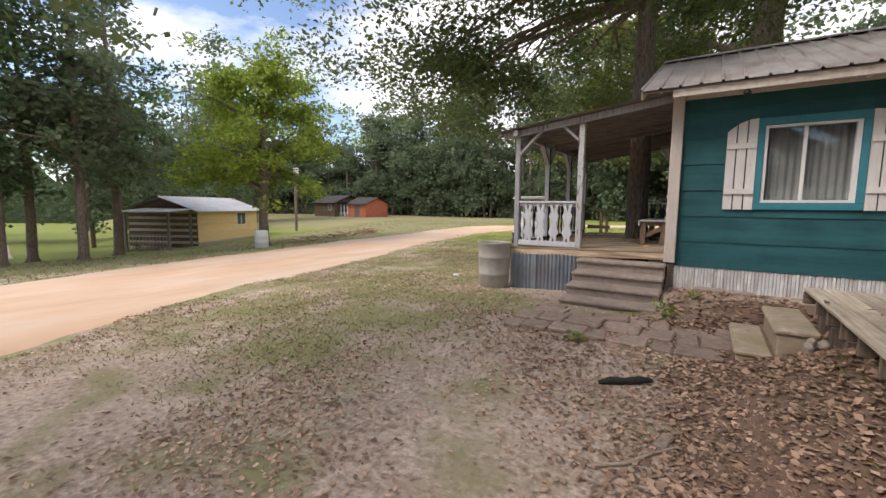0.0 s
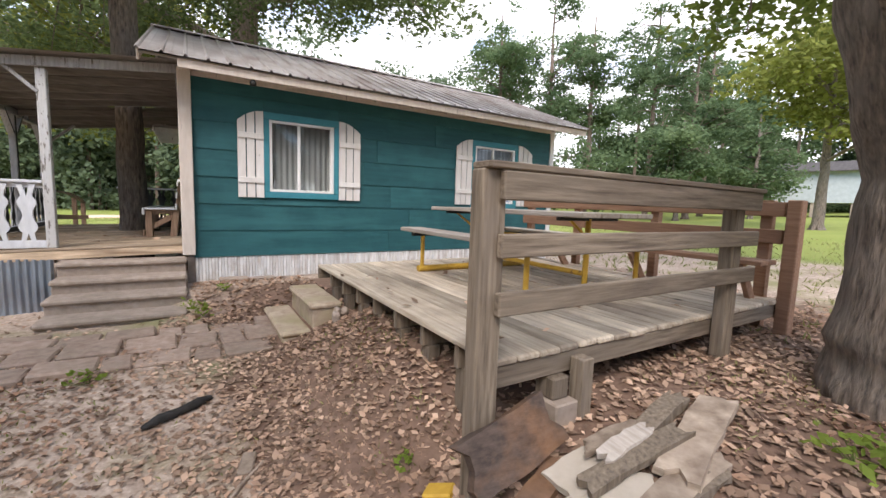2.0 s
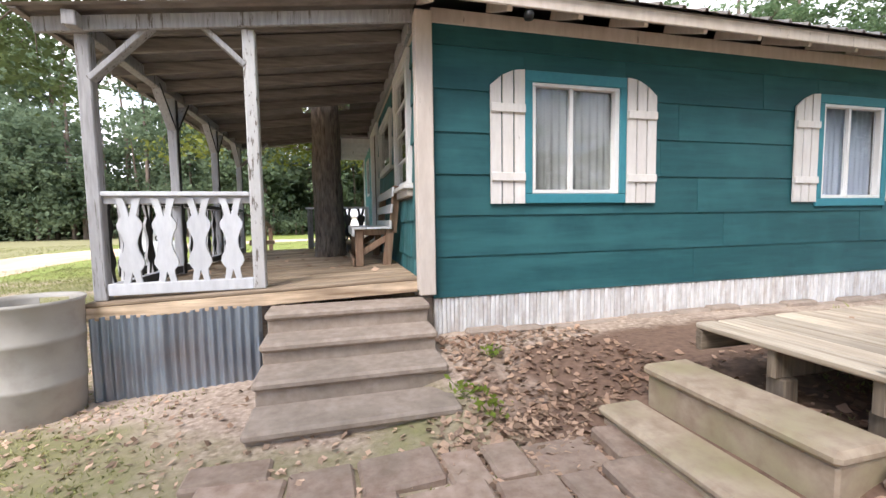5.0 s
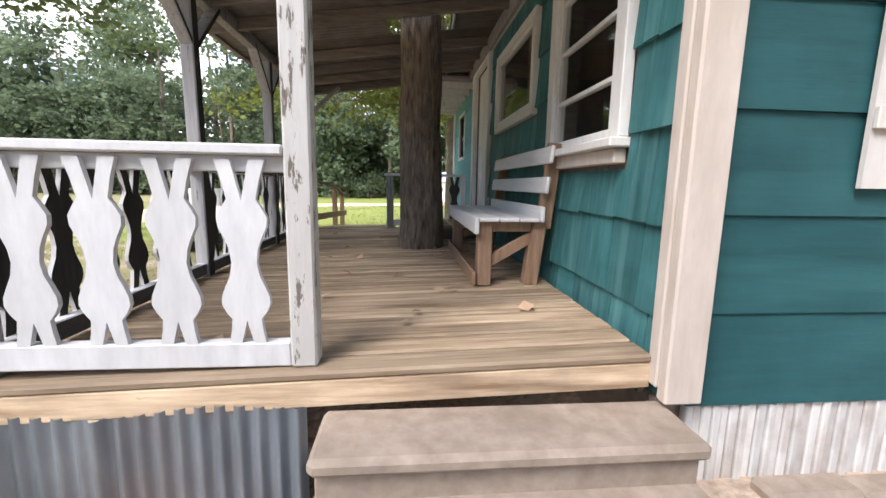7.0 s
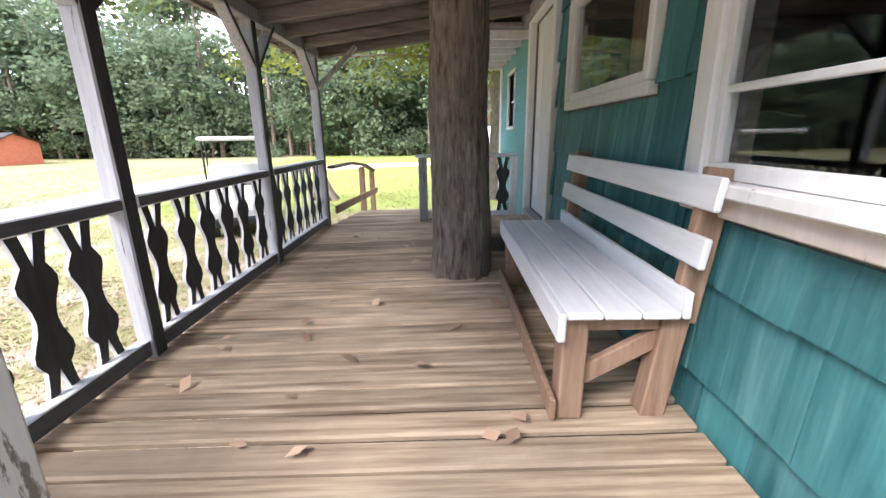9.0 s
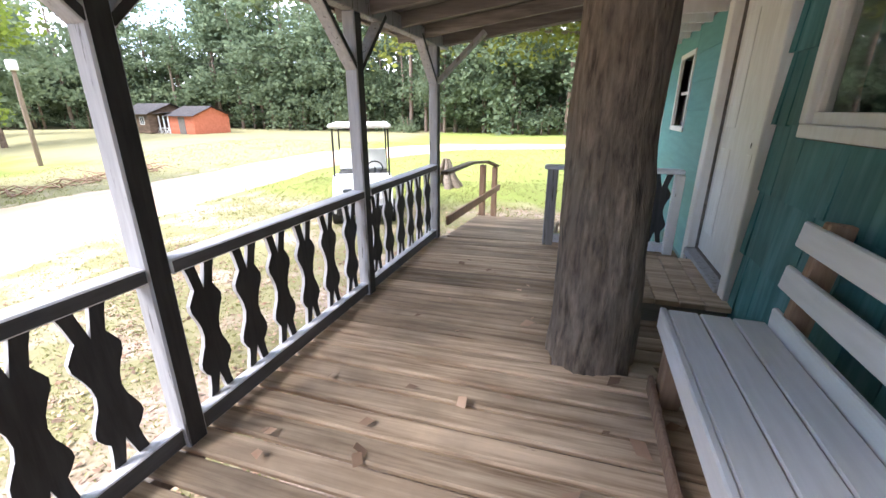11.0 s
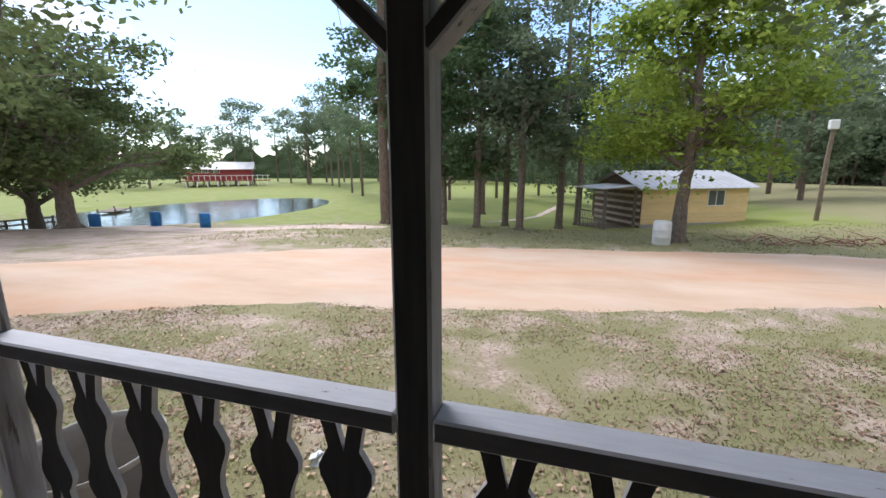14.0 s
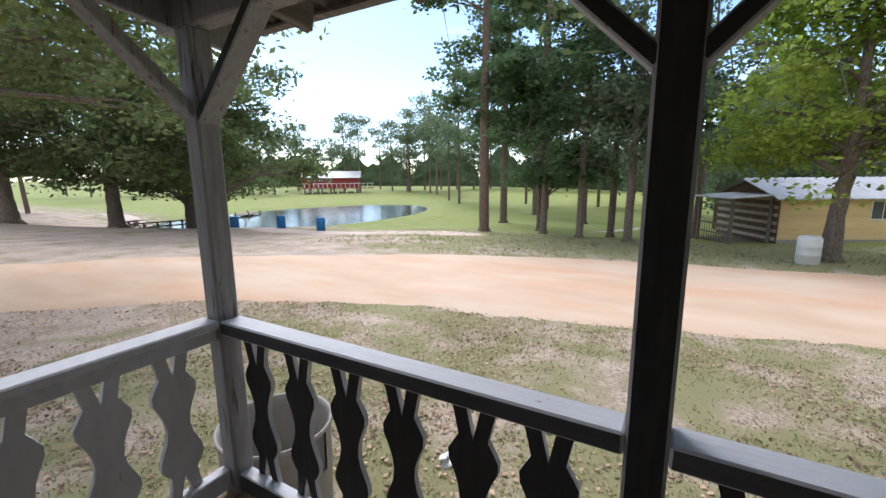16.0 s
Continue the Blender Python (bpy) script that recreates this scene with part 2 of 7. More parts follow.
TIN = surf("weathered_roof_metal", ((0.40, 0.36, 0.34), (0.56, 0.52, 0.50), (0.30, 0.24, 0.22)), scale=5, stretch=(1.5, 0.4, 0.6), rough=0.42, metal=0.45,
           bump=0.1, rand=0.10, stain=(0.20, 0.13, 0.10), stain_amt=0.6, stain_scale=1.3, spec=0.5)
OLDTIN = surf("old_dark_tin", ((0.17, 0.152, 0.14), (0.27, 0.245, 0.228)), scale=5, rough=0.6, metal=0.3, bump=0.1, rand=0.1, stain=(0.16, 0.09, 0.06), stain_amt=0.6)
WHITESLAT = surf("white_bench_paint", ((0.70, 0.69, 0.70), (0.80, 0.79, 0.80)), scale=12, stretch=(3, 0.3, 3), rough=0.5, bump=0.2, rand=0.04,
                 stain=(0.58, 0.54, 0.50), stain_amt=0.3, peel=(0.34, 0.28, 0.24), peel_at=0.73, peel_stretch=(3, 0.6, 3))
CORRUGATED = surf("galvanised_corrugated_metal", ((0.22, 0.26, 0.31), (0.36, 0.40, 0.45)), scale=6, stretch=(1, 1, 0.3), rough=0.45, metal=0.6, bump=0.1,
                  rand=0.05, stain=(0.26, 0.17, 0.13), stain_amt=0.45, stain_scale=2.0, spec=0.5)
SKIRT = surf("white_skirting_metal", ((0.66, 0.65, 0.64), (0.82, 0.81, 0.80)), scale=7, stretch=(3, 3, 0.5), rough=0.55, metal=0.1, bump=0.15, rand=0.12,
             stain=(0.33, 0.25, 0.20), stain_amt=0.75, stain_scale=3.2, island=True)
DRUM = surf("dirty_white_plastic", ((0.33, 0.30, 0.265), (0.45, 0.42, 0.38)), scale=6, rough=0.6, bump=0.1, rand=0.03, stain=(0.30, 0.27, 0.23),
            stain_amt=0.6, stain_scale=3)
WHITEPLASTIC = surf("white_plastic", ((0.72, 0.72, 0.70), (0.80, 0.80, 0.78)), scale=5, rough=0.45, bump=0.05, rand=0.03)
BLUEPLASTIC = surf("blue_plastic", ((0.02, 0.13, 0.32), (0.03, 0.17, 0.40)), scale=5, rough=0.4, bump=0.05, rand=0.08)
YELLOWPIPE = surf("yellow_pipe_paint", ((0.48, 0.28, 0.04), (0.60, 0.37, 0.06)), scale=16, rough=0.5, bump=0.15, rand=0.06, peel=(0.19, 0.10, 0.05), peel_at=0.61)
BARK = surf("oak_bark", ((0.06, 0.048, 0.040), (0.31, 0.245, 0.195), (0.20, 0.16, 0.132)), scale=13, stretch=(2.6, 2.6, 0.5), rough=0.95, bump=1.0, rand=0.06, local=False,
            relief=0.02, stain=(0.25, 0.23, 0.20), stain_amt=0.4, stain_scale=2.5)
PINEBARK = surf("pine_bark", ((0.12, 0.085, 0.065), (0.24, 0.18, 0.14)), scale=7, stretch=(2, 2, 0.6), rough=0.95, bump=0.6, rand=0.1, local=False)
DARK = surf("dark_interior", ((0.03, 0.027, 0.025), (0.05, 0.045, 0.04)), scale=4, rough=0.9, bump=0, rand=0)
BLACK = surf("black_plastic", ((0.012, 0.012, 0.013), (0.025, 0.025, 0.026)), scale=6, rough=0.5, bump=0.05, rand=0.05)
BLIND = surf("grey_curtain_cloth", ((0.15, 0.145, 0.14), (0.19, 0.185, 0.18)), scale=5, stretch=(1, 1, 0.2), rough=0.9, bump=0.05, rand=0.03)
LACE = surf("white_lace_curtain", ((0.26, 0.28, 0.36), (0.40, 0.42, 0.50)), scale=45, rough=0.9, bump=0.1, rand=0.03)
GLASS = glassy("window_glass")
WATER = surf("pond_water", ((0.035, 0.04, 0.03), (0.05, 0.055, 0.04)), scale=1.2, rough=0.12, bump=0.01, rand=0, spec=0.5, local=False)
SAND = surf("orange_sand", ((0.54, 0.365, 0.245), (0.64, 0.47, 0.34), (0.60, 0.34, 0.20)), scale=1.1, stretch=(1, 0.35, 1), rough=0.95, bump=0.25, rand=0, local=False,
            stain=(0.64, 0.53, 0.43), stain_amt=0.7, stain_scale=0.3)
PINKSAND = surf("pale_pink_sand", ((0.52, 0.40, 0.33), (0.62, 0.50, 0.42)), scale=1.5, rough=0.95, bump=0.25, rand=0, local=False)
YELLOWLAP = surf("yellow_lap_siding", ((0.74, 0.53, 0.27), (0.82, 0.62, 0.34)), scale=4, stretch=(0.4, 0.4, 2), rough=0.65, bump=0.1, rand=0.06)
LOGWALL = surf("log_siding_brown", ((0.10, 0.065, 0.045), (0.20, 0.14, 0.10)), scale=5, stretch=(0.4, 0.4, 2), rough=0.85, bump=0.3, rand=0.2)
REDPAINT = surf("barn_red_paint", ((0.20, 0.035, 0.03), (0.28, 0.05, 0.045)), scale=4, rough=0.7, bump=0.1, rand=0.1)
ORANGEWALL = surf("orange_cabin_paint", ((0.50, 0.15, 0.08), (0.60, 0.20, 0.12)), scale=4, rough=0.7, bump=0.1, rand=0.05)
GREYLAP = surf("grey_lap_siding", ((0.40, 0.43, 0.44), (0.48, 0.51, 0.52)), scale=4, rough=0.65, bump=0.1, rand=0.05)
YELLOWBUS = surf("yellow_vehicle_paint", ((0.60, 0.36, 0.03), (0.70, 0.42, 0.05)), scale=3, rough=0.45, bump=0.05, rand=0.03)
OAKLEAF = leafy("oak_leaf", (0.10, 0.14, 0.055), (0.18, 0.225, 0.095), 0.55)
MAPLELEAF = leafy("maple_leaf", (0.20, 0.29, 0.05), (0.33, 0.41, 0.085), 0.55)
YELLOWLEAF = leafy("yellow_green_leaf", (0.17, 0.20, 0.045), (0.27, 0.28, 0.07), 0.5)
PINENEEDLE = leafy("pine_needles", (0.08, 0.14, 0.06), (0.14, 0.21, 0.095), 0.5, 0.2)
# Bluish distance haze is mixed into this leaf colour.
FORESTLEAF = leafy("hazy_forest_leaf", (0.125, 0.17, 0.10), (0.21, 0.26, 0.155), 0.5, 0.12, 0.9)
FORESTLEAF2 = leafy("pine_wood_leaf", (0.10, 0.16, 0.075), (0.19, 0.25, 0.125), 0.5, 0.12, 0.9)
# Leaf colour darkened to carry the shade deep inside the woods.
DEEPSHADELEAF = surf("shaded_deep_wood_leaves", ((0.035, 0.055, 0.026), (0.085, 0.12, 0.055), (0.06, 0.085, 0.04)), scale=2.2, rough=0.8, bump=1.0, rand=0.0, local=False, relief=0.3)
# Brighter copy of the oak leaf, sunlight put into its colour.
LITOAKLEAF = leafy("lit_oak_leaf", (0.12, 0.175, 0.035), (0.21, 0.255, 0.065), 0.5)
GRASSSTEM = surf("weed_stem", ((0.10, 0.13, 0.03), (0.14, 0.17, 0.05)), scale=8, rough=0.7, bump=0, rand=0.1)
GRASSBLADE = leafy("grass_blade", (0.24, 0.26, 0.085), (0.43, 0.41, 0.20), 0.4)
DEADLEAF = leafy("dead_oak_leaf", (0.22, 0.12, 0.075), (0.56, 0.40, 0.29), 0.12, 0.55)


def ground_material():
    m = surf("yard_ground", ((0.20, 0.14, 0.10), (0.61, 0.48, 0.385), (0.39, 0.295, 0.23)), scale=22, rough=0.97, bump=0.7, rand=0, local=False,
             stain=(0.67, 0.54, 0.44), stain_amt=0.6, stain_scale=0.9, relief=0.012)
    n, l = m.node_tree.nodes, m.node_tree.links
    bsdf = n["Principled BSDF"]
    dirt = bsdf.inputs["Base Color"].links[0].from_socket
    geo = n.new("ShaderNodeNewGeometry")

    def noise_at(sc, det=5):
        t = n.new("ShaderNodeTexNoise")
        t.inputs["Scale"].default_value = sc
        t.inputs["Detail"].default_value = det
        l.new(geo.outputs["Position"], t.inputs["Vector"])
        return t.outputs["Fac"]

    def blend(fac, a, b):
        x = n.new("ShaderNodeMix")
        x.data_type = "RGBA"
        l.new(fac, x.inputs["Factor"])
        for s, v in ((x.inputs["A"], a), (x.inputs["B"], b)):
            if isinstance(v, tuple):
                s.default_value = (*v, 1)
            else:
                l.new(v, s)
        return x.outputs["Result"]

    def cover(attr, sc, gain, soft=0.12):
        at = n.new("ShaderNodeAttribute")
        at.attribute_name = attr
        s = n.new("ShaderNodeMath")
        s.operation = "MULTIPLY_ADD"
        l.new(noise_at(sc, 8), s.inputs[0])
        s.inputs[1].default_value = gain
        l.new(at.outputs["Fac"], s.inputs[2])
        r = n.new("ShaderNodeMapRange")
        r.inputs["From Min"].default_value, r.inputs["From Max"].default_value = 0.5 + gain * 0.5 - soft, 0.5 + gain * 0.5 + soft
        l.new(s.outputs[0], r.inputs["Value"])
        return r.outputs["Result"]

    grass = blend(noise_at(0.35), (0.19, 0.20, 0.065), (0.36, 0.335, 0.155))
    grass = blend(noise_at(26), grass, (0.24, 0.205, 0.125))
    col = blend(cover("grass", 1.15, 1.9, 0.16), dirt, grass)
    lush = blend(noise_at(0.5), (0.16, 0.21, 0.035), (0.27, 0.29, 0.08))
    col = blend(cover("lush", 0.8, 0.5), col, lush)
    litter = blend(noise_at(22, 4), (0.07, 0.042, 0.03), (0.30, 0.19, 0.135))
    col = blend(cover("litter", 3.0, 0.9), col, litter)
    l.new(col, bsdf.inputs["Base Color"])
    return m


GROUND = ground_material()

# ---- mesh helpers ----
def _unit_box():
    vid, faces = {}, []
    corners = [(x, y, z) for x in (-1, 1) for y in (-1, 1) for z in (-1, 1)]
    for c in corners:
        for a in range(3):
            vid[c, a] = len(vid)
    for a in range(3):
        b, c = (a + 1) % 3, (a + 2) % 3
        for s in (-1, 1):
            ring = []
            for u, v in ((-1, -1), (1, -1), (1, 1), (-1, 1)):
                k = [0, 0, 0]
                k[a], k[b], k[c] = s, u, v
                ring.append(vid[tuple(k), a])
            faces.append(ring if s > 0 else ring[::-1])
        for u in (-1, 1):
            for v in (-1, 1):
                k0, k1 = [0, 0, 0], [0, 0, 0]
                k0[b], k0[c], k1[b], k1[c] = u, v, u, v
                k0[a], k1[a] = -1, 1
                q = [vid[tuple(k0), b], vid[tuple(k1), b], vid[tuple(k1), c], vid[tuple(k0), c]]
                faces.append(q if u * v < 0 else q[::-1])
    for c in corners:
        t = [vid[c, 0], vid[c, 1], vid[c, 2]]
        faces.append(t if c[0] * c[1] * c[2] > 0 else t[::-1])
    return list(vid), faces


BOXV, BOXF = _unit_box()


class Geo:
    """Collects vertices and faces of one mesh."""

    def __init__(self):
        self.v, self.f, self.s = [], [], []

    def add(self, verts, faces, smooth=False):
        k = len(self.v)
        self.v += [tuple(p) for p in verts]
        self.f += [tuple(k + i for i in q) for q in faces]
        self.s += [smooth] * len(faces)
        return self

    def box(self, a, b, bev=0.004, m=None):
        lo = [min(a[i], b[i]) for i in range(3)]
        hi = [max(a[i], b[i]) for i in range(3)]
        bv = min([bev] + [0.45 * (hi[i] - lo[i]) for i in range(3)])
        pts = []
        for c, ax in BOXV:
            p = []
            for i in range(3):
                e = hi[i] if c[i] > 0 else lo[i]
                p.append(e if i == ax else e - c[i] * bv)
            pts.append(m @ Vector(p) if m else p)
        return self.add(pts, BOXF)

    def beam(self, p, q, w, h, bev=0.004, up=(0, 0, 1)):
        """A bar from p to q, w wide and h deep in the direction of up."""
        p, q = Vector(p), Vector(q)
        x = (q - p).normalized()
        y = Vector(up).cross(x)
        y = y.normalized() if y.length > 1e-4 else Vector((0, 1, 0))
        z = x.cross(y)
        m = Matrix.Translation((p + q) / 2) @ Matrix((x, y, z)).transposed().to_4x4()
        d = (q - p).length / 2
        return self.box((-d, -w / 2, -h / 2), (d, w / 2, h / 2), bev, m)

    def tube(self, pts, radii, n=10, caps=True, rough=0.0, seed=0):
        rng = random.Random(seed)
        pts = [Vector(p) for p in pts]
        verts, faces = [], []
        for i, p in enumerate(pts):
            d = (pts[min(i + 1, len(pts) - 1)] - pts[max(i - 1, 0)]).normalized()
            u = d.cross(Vector((0.31, 0.95, 0.05)))
            u = u.normalized() if u.length > 1e-3 else Vector((1, 0, 0))
            w = d.cross(u)
            for j in range(n):
                a = 2 * math.pi * j / n
                r = radii[i] * (1 + rough * (rng.random() - 0.5))
                verts.append(p + u * math.cos(a) * r + w * math.sin(a) * r)
        for i in range(len(pts) - 1):
            for j in range(n):
                k = (j + 1) % n
                faces.append((i * n + j, i * n + k, (i + 1) * n + k, (i + 1) * n + j))
        self.add(verts, faces, True)
        if caps:
            self.add(verts[:n], [tuple(range(n))[::-1]])
            self.add(verts[-n:], [tuple(range(n))])
        return self

    def cyl(self, p, q, r, r2=None, n=14):
        return self.tube([p, q], [r, r if r2 is None else r2], n)

    def ring(self, c, profile, n=24):
        """A turned body round a vertical axis: profile of (radius, height), open at its ends."""
        verts, faces = [], []
        for r, z in profile:
            for j in range(n):
                a = 2 * math.pi * j / n
                verts.append((c[0] + r * math.cos(a), c[1] + r * math.sin(a), c[2] + z))
        for i in range(len(profile) - 1):
            for j in range(n):
                k = (j + 1) % n
                faces.append((i * n + j, i * n + k, (i + 1) * n + k, (i + 1) * n + j))
        return self.add(verts, faces, True)

    def plate(self, outline, thick, m):
        """A flat shape cut from a board: outline in the local x-z plane, thick along local y."""
        n = len(outline)
        vs = [m @ Vector((x, -thick / 2, z)) for x, z in outline] + [m @ Vector((x, thick / 2, z)) for x, z in outline]
        fs = [tuple(range(n)), tuple(range(2 * n - 1, n - 1, -1))]
        fs += [(i, n + i, n + (i + 1) % n, (i + 1) % n) for i in range(n)]
        return self.add(vs, fs)

    def mesh(self, name, material):
        me = bpy.data.meshes.new(name)
        me.from_pydata(self.v, [], self.f)
        me.polygons.foreach_set("use_smooth", self.s)
        me.materials.append(material)
        me.update()
        return me


def part(name, geo, material, parent, label=""):
    """One mesh object under a thing or a part, in the thing's own coordinates."""
    ob = new(name, geo.mesh(name, material))
    ob.parent = parent
    if label:
        ob["label"] = label
    return ob


def shade_inner_faces(me, material, way):
    """A second, darker material on the faces of a mesh that look along way: the house side of the porch woodwork, its
    shade put into the colour.
    """
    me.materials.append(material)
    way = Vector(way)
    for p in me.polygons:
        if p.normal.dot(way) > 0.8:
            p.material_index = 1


def piece(name, mesh, parent, m, label=""):
    """A piece that shares its mesh with others, at pose m under its parent."""
    ob = new(name, mesh)
    ob.parent = parent
    ob.matrix_basis = m
    if label:
        ob["label"] = label
    return ob


def thing(name, loc, label, category, group="", kind="", rz=0):
    ob = new(name)
    ob.empty_display_size = 0.1
    ob.matrix_basis = pose(*loc, 0, 0, rz)
    return tagged(ob, label, category, group, kind)


def solid(name, geo, material, label, category, group="", kind="", loc=(0, 0, 0), rz=0):
    """A thing that is one mesh."""
    ob = new(name, geo.mesh(name, material))
    ob.matrix_basis = pose(*loc, 0, 0, rz)
    return tagged(ob, label, category, group, kind)


BOXMESH = {}


def boxmesh(size, material, bev=0.004):
    key = (tuple(round(s, 3) for s in size), material.name, bev)
    if key not in BOXMESH:
        h = [s / 2 for s in size]
        BOXMESH[key] = Geo().box([-s for s in h], h, bev).mesh("piece", material)
    return BOXMESH[key]


def smooth_step(a, b, x):
    t = np.clip((x - a) / (b - a), 0, 1)
    return t * t * (3 - 2 * t)


# ---- ground ----
POND = (-35.0, -27.0, 17.5, 10.5, -2.0)


def ground_z(x, y):
    x, y = np.asarray(x, float), np.asarray(y, float)
    k = 0.03 + 0.97 * smooth_step(34, 6, y) + 0.4 * smooth_step(-2, -12, y)
    z = 0.15 - 0.058 * np.maximum(0, -x - 4) * k
    z = np.maximum(z, -1.75 + 0.3 * smooth_step(-60, -80, x))
    by_house = smooth_step(5.3, 6.6, y)
    rise = 0.24 * smooth_step(-0.9, -0.2, x) * by_house + 0.30 * smooth_step(0.1, 1.3, x) * (1 - by_house)
    z = z + rise * smooth_step(20, 9, y) - 0.20 * smooth_step(4.9, 2.6, y) * smooth_step(2.4, 0.5, x) * smooth_step(-8, -3, x)
    z = z + 0.07 * smooth_step(-3.2, -1.2, x) * smooth_step(9, 6, y)
    z = z + 0.22 * smooth_step(0.30, 0.95, x) * smooth_step(2.2, 1.5, x) * smooth_step(2.3, 2.9, y) * smooth_step(4.5, 3.8, y)
    z = z + 0.034 * np.maximum(0, x - 5)
    z = z + 0.025 * np.sin(x * 1.3 + y * 0.7) * np.cos(y * 1.1 - x * 0.4)
    e = np.sqrt(((x - POND[0]) / POND[2]) ** 2 + ((y - POND[1]) / POND[3]) ** 2)
    bank = np.where(e < 1, POND[4] - 0.7 * (1 - e) - 0.02, np.maximum(POND[4] + 0.9 * (e - 1) * 2.0, -9))
    w = smooth_step(1.45, 1.0, e)
    return z * (1 - w) + np.minimum(z, bank) * w


def gz(x, y):
    return float(ground_z(x, y))


ROADN = [(30, -60), (10, -16), (-1.6, -4), (-4.4, -0.8), (-5.9, 1.1), (-7.0, 3.0), (-7.8, 4.8), (-8.5, 7.5), (-9.6, 11.3), (-11.1, 16), (-11.5, 22), (-8, 30), (4, 35), (40, 40)]
ROADF = [(20, -60), (1, -16), (-6.1, -6.2), (-9.2, -3.6), (-12.4, 0.2), (-14.6, 3), (-15.6, 5.5), (-16.2, 9), (-16.6, 14.5), (-15.6, 20), (-14.6, 27), (-10.0, 33), (4, 37.5), (40, 42.5)]


def along(line, y):
    return np.interp(y, [p[1] for p in line], [p[0] for p in line])


def ground_sheet():
    near = np.concatenate([np.linspace(-900, -80, 14), np.linspace(-75, -20, 40), np.linspace(-19.6, 9, 120), np.linspace(9.6, 60, 40), np.linspace(75, 900, 14)])
    far = np.concatenate([np.linspace(-900, -80, 14), np.linspace(-75, -12, 50), np.linspace(-11.6, 18, 120), np.linspace(18.6, 70, 45), np.linspace(80, 900, 14)])
    X, Y = np.meshgrid(near, far)
    Z = ground_z(X, Y)
    nx, ny = len(near), len(far)
    verts = np.stack([X, Y, Z], -1).reshape(-1, 3)
    i = np.arange(nx * ny).reshape(ny, nx)
    faces = np.stack([i[:-1, :-1], i[:-1, 1:], i[1:, 1:], i[1:, :-1]], -1).reshape(-1, 4)
    me = bpy.data.meshes.new("ground")
    me.from_pydata(verts.tolist(), [], faces.tolist())
    me.polygons.foreach_set("use_smooth", [True] * len(me.polygons))
    x, y = verts[:, 0], verts[:, 1]
    grass = 0.30 + 0.30 * smooth_step(-1.2, -3.2, x) * smooth_step(1.5, 4.5, y + 0.35 * (-x - 2)) + 0.1 * smooth_step(4, 9, x)
    grass = grass - 0.08 * smooth_step(2.2, 0.5, np.abs(x - along(ROADN, y)))
    grass = grass + 0.35 * smooth_step(-16, -20, x) + 0.25 * smooth_step(16, 24, y)
    grass = grass - 0.5 * smooth_step(-3.3, -2.6, x) * smooth_step(6.2, 6.9, y) * smooth_step(12.5, 12, y)
    lush = 0.95 * smooth_step(13.5, 20, y) * smooth_step(-22, -8, x) + 0.9 * smooth_step(7, 12, x) + 0.6 * smooth_step(-20, -26, x) * smooth_step(30, 20, y)
    litter = 0.75 * smooth_step(-0.9, 0.5, x) * smooth_step(7.0, 6.2, y) * smooth_step(7.5, 4.5, x) * smooth_step(-4, -1, y)
    litter = litter + 0.5 * smooth_step(-3.5, -2.6, x) * smooth_step(12.3, 13.2, y) * smooth_step(17, 14.5, y) * smooth_step(3, 1, x)
    for key, val in (("grass", grass), ("lush", lush), ("litter", litter)):
        at = me.attributes.new(key, "FLOAT", "POINT")
        at.data.foreach_set("value", val.astype(np.float32))
    me.materials.append(GROUND)
    return tagged(new("ground", me), "dry yard of pale sandy soil, thin grass and leaf litter", "ground", kind="structure")


ground_sheet()


def strip(name, inner, outer, rows, material, label, lift=0.03, wob=0.35, cols=14, seed=1):
    """A worn track laid over the ground between two edge lines."""
    rng = np.random.RandomState(seed)
    ys = np.linspace(rows[0], rows[1], rows[2])
    verts, faces = [], []
    wa, wb = np.cumsum(rng.randn(len(ys))) * 0.05, np.cumsum(rng.randn(len(ys))) * 0.05
    wa, wb = wa - np.linspace(0, wa[-1], len(ys)), wb - np.linspace(0, wb[-1], len(ys))
    wa, wb = np.clip(wa, -wob, wob) + 0.05 * rng.randn(len(ys)), np.clip(wb, -wob, wob) + 0.05 * rng.randn(len(ys))
    for r, y in enumerate(ys):
        a, b = float(along(inner, y)) + wa[r], float(along(outer, y)) + wb[r]
        for c in range(cols):
            t = c / (cols - 1)
            x = a + (b - a) * t
            edge = min(t, 1 - t) * (cols - 1)
            verts.append((x, y, gz(x, y) + (lift if edge >= 1 else -0.01)))
    for r in range(len(ys) - 1):
        for c in range(cols - 1):
            faces.append((r * cols + c, (r + 1) * cols + c, (r + 1) * cols + c + 1, r * cols + c + 1))
    return solid(name, Geo().add(verts, faces, True), material, label, "road", kind="structure")


strip("road", ROADN, ROADF, (-60, 42, 300), SAND, "wide orange sand road worn by wheel tracks", cols=26)
TRACKN = [(-19.5, -40), (-18.6, -24), (-17.6, -12), (-18.6, -6), (-21, 0)]
TRACKF = [(-22.0, -40), (-20.9, -24), (-20.6, -12), (-22, -6), (-22.5, 0)]
strip("pond_track", TRACKN, TRACKF, (-40, 0, 90), PINKSAND, "pale pink sand track beside the pond", seed=4)
strip("side_track", [(-27, 4.2), (-31, 6), (-45, 8.5)], [(-27.6, 4.2), (-33.5, 6), (-52, 8.5)], (4.2, 8.5, 60), PINKSAND, "pale gravel track between the trees", seed=6)

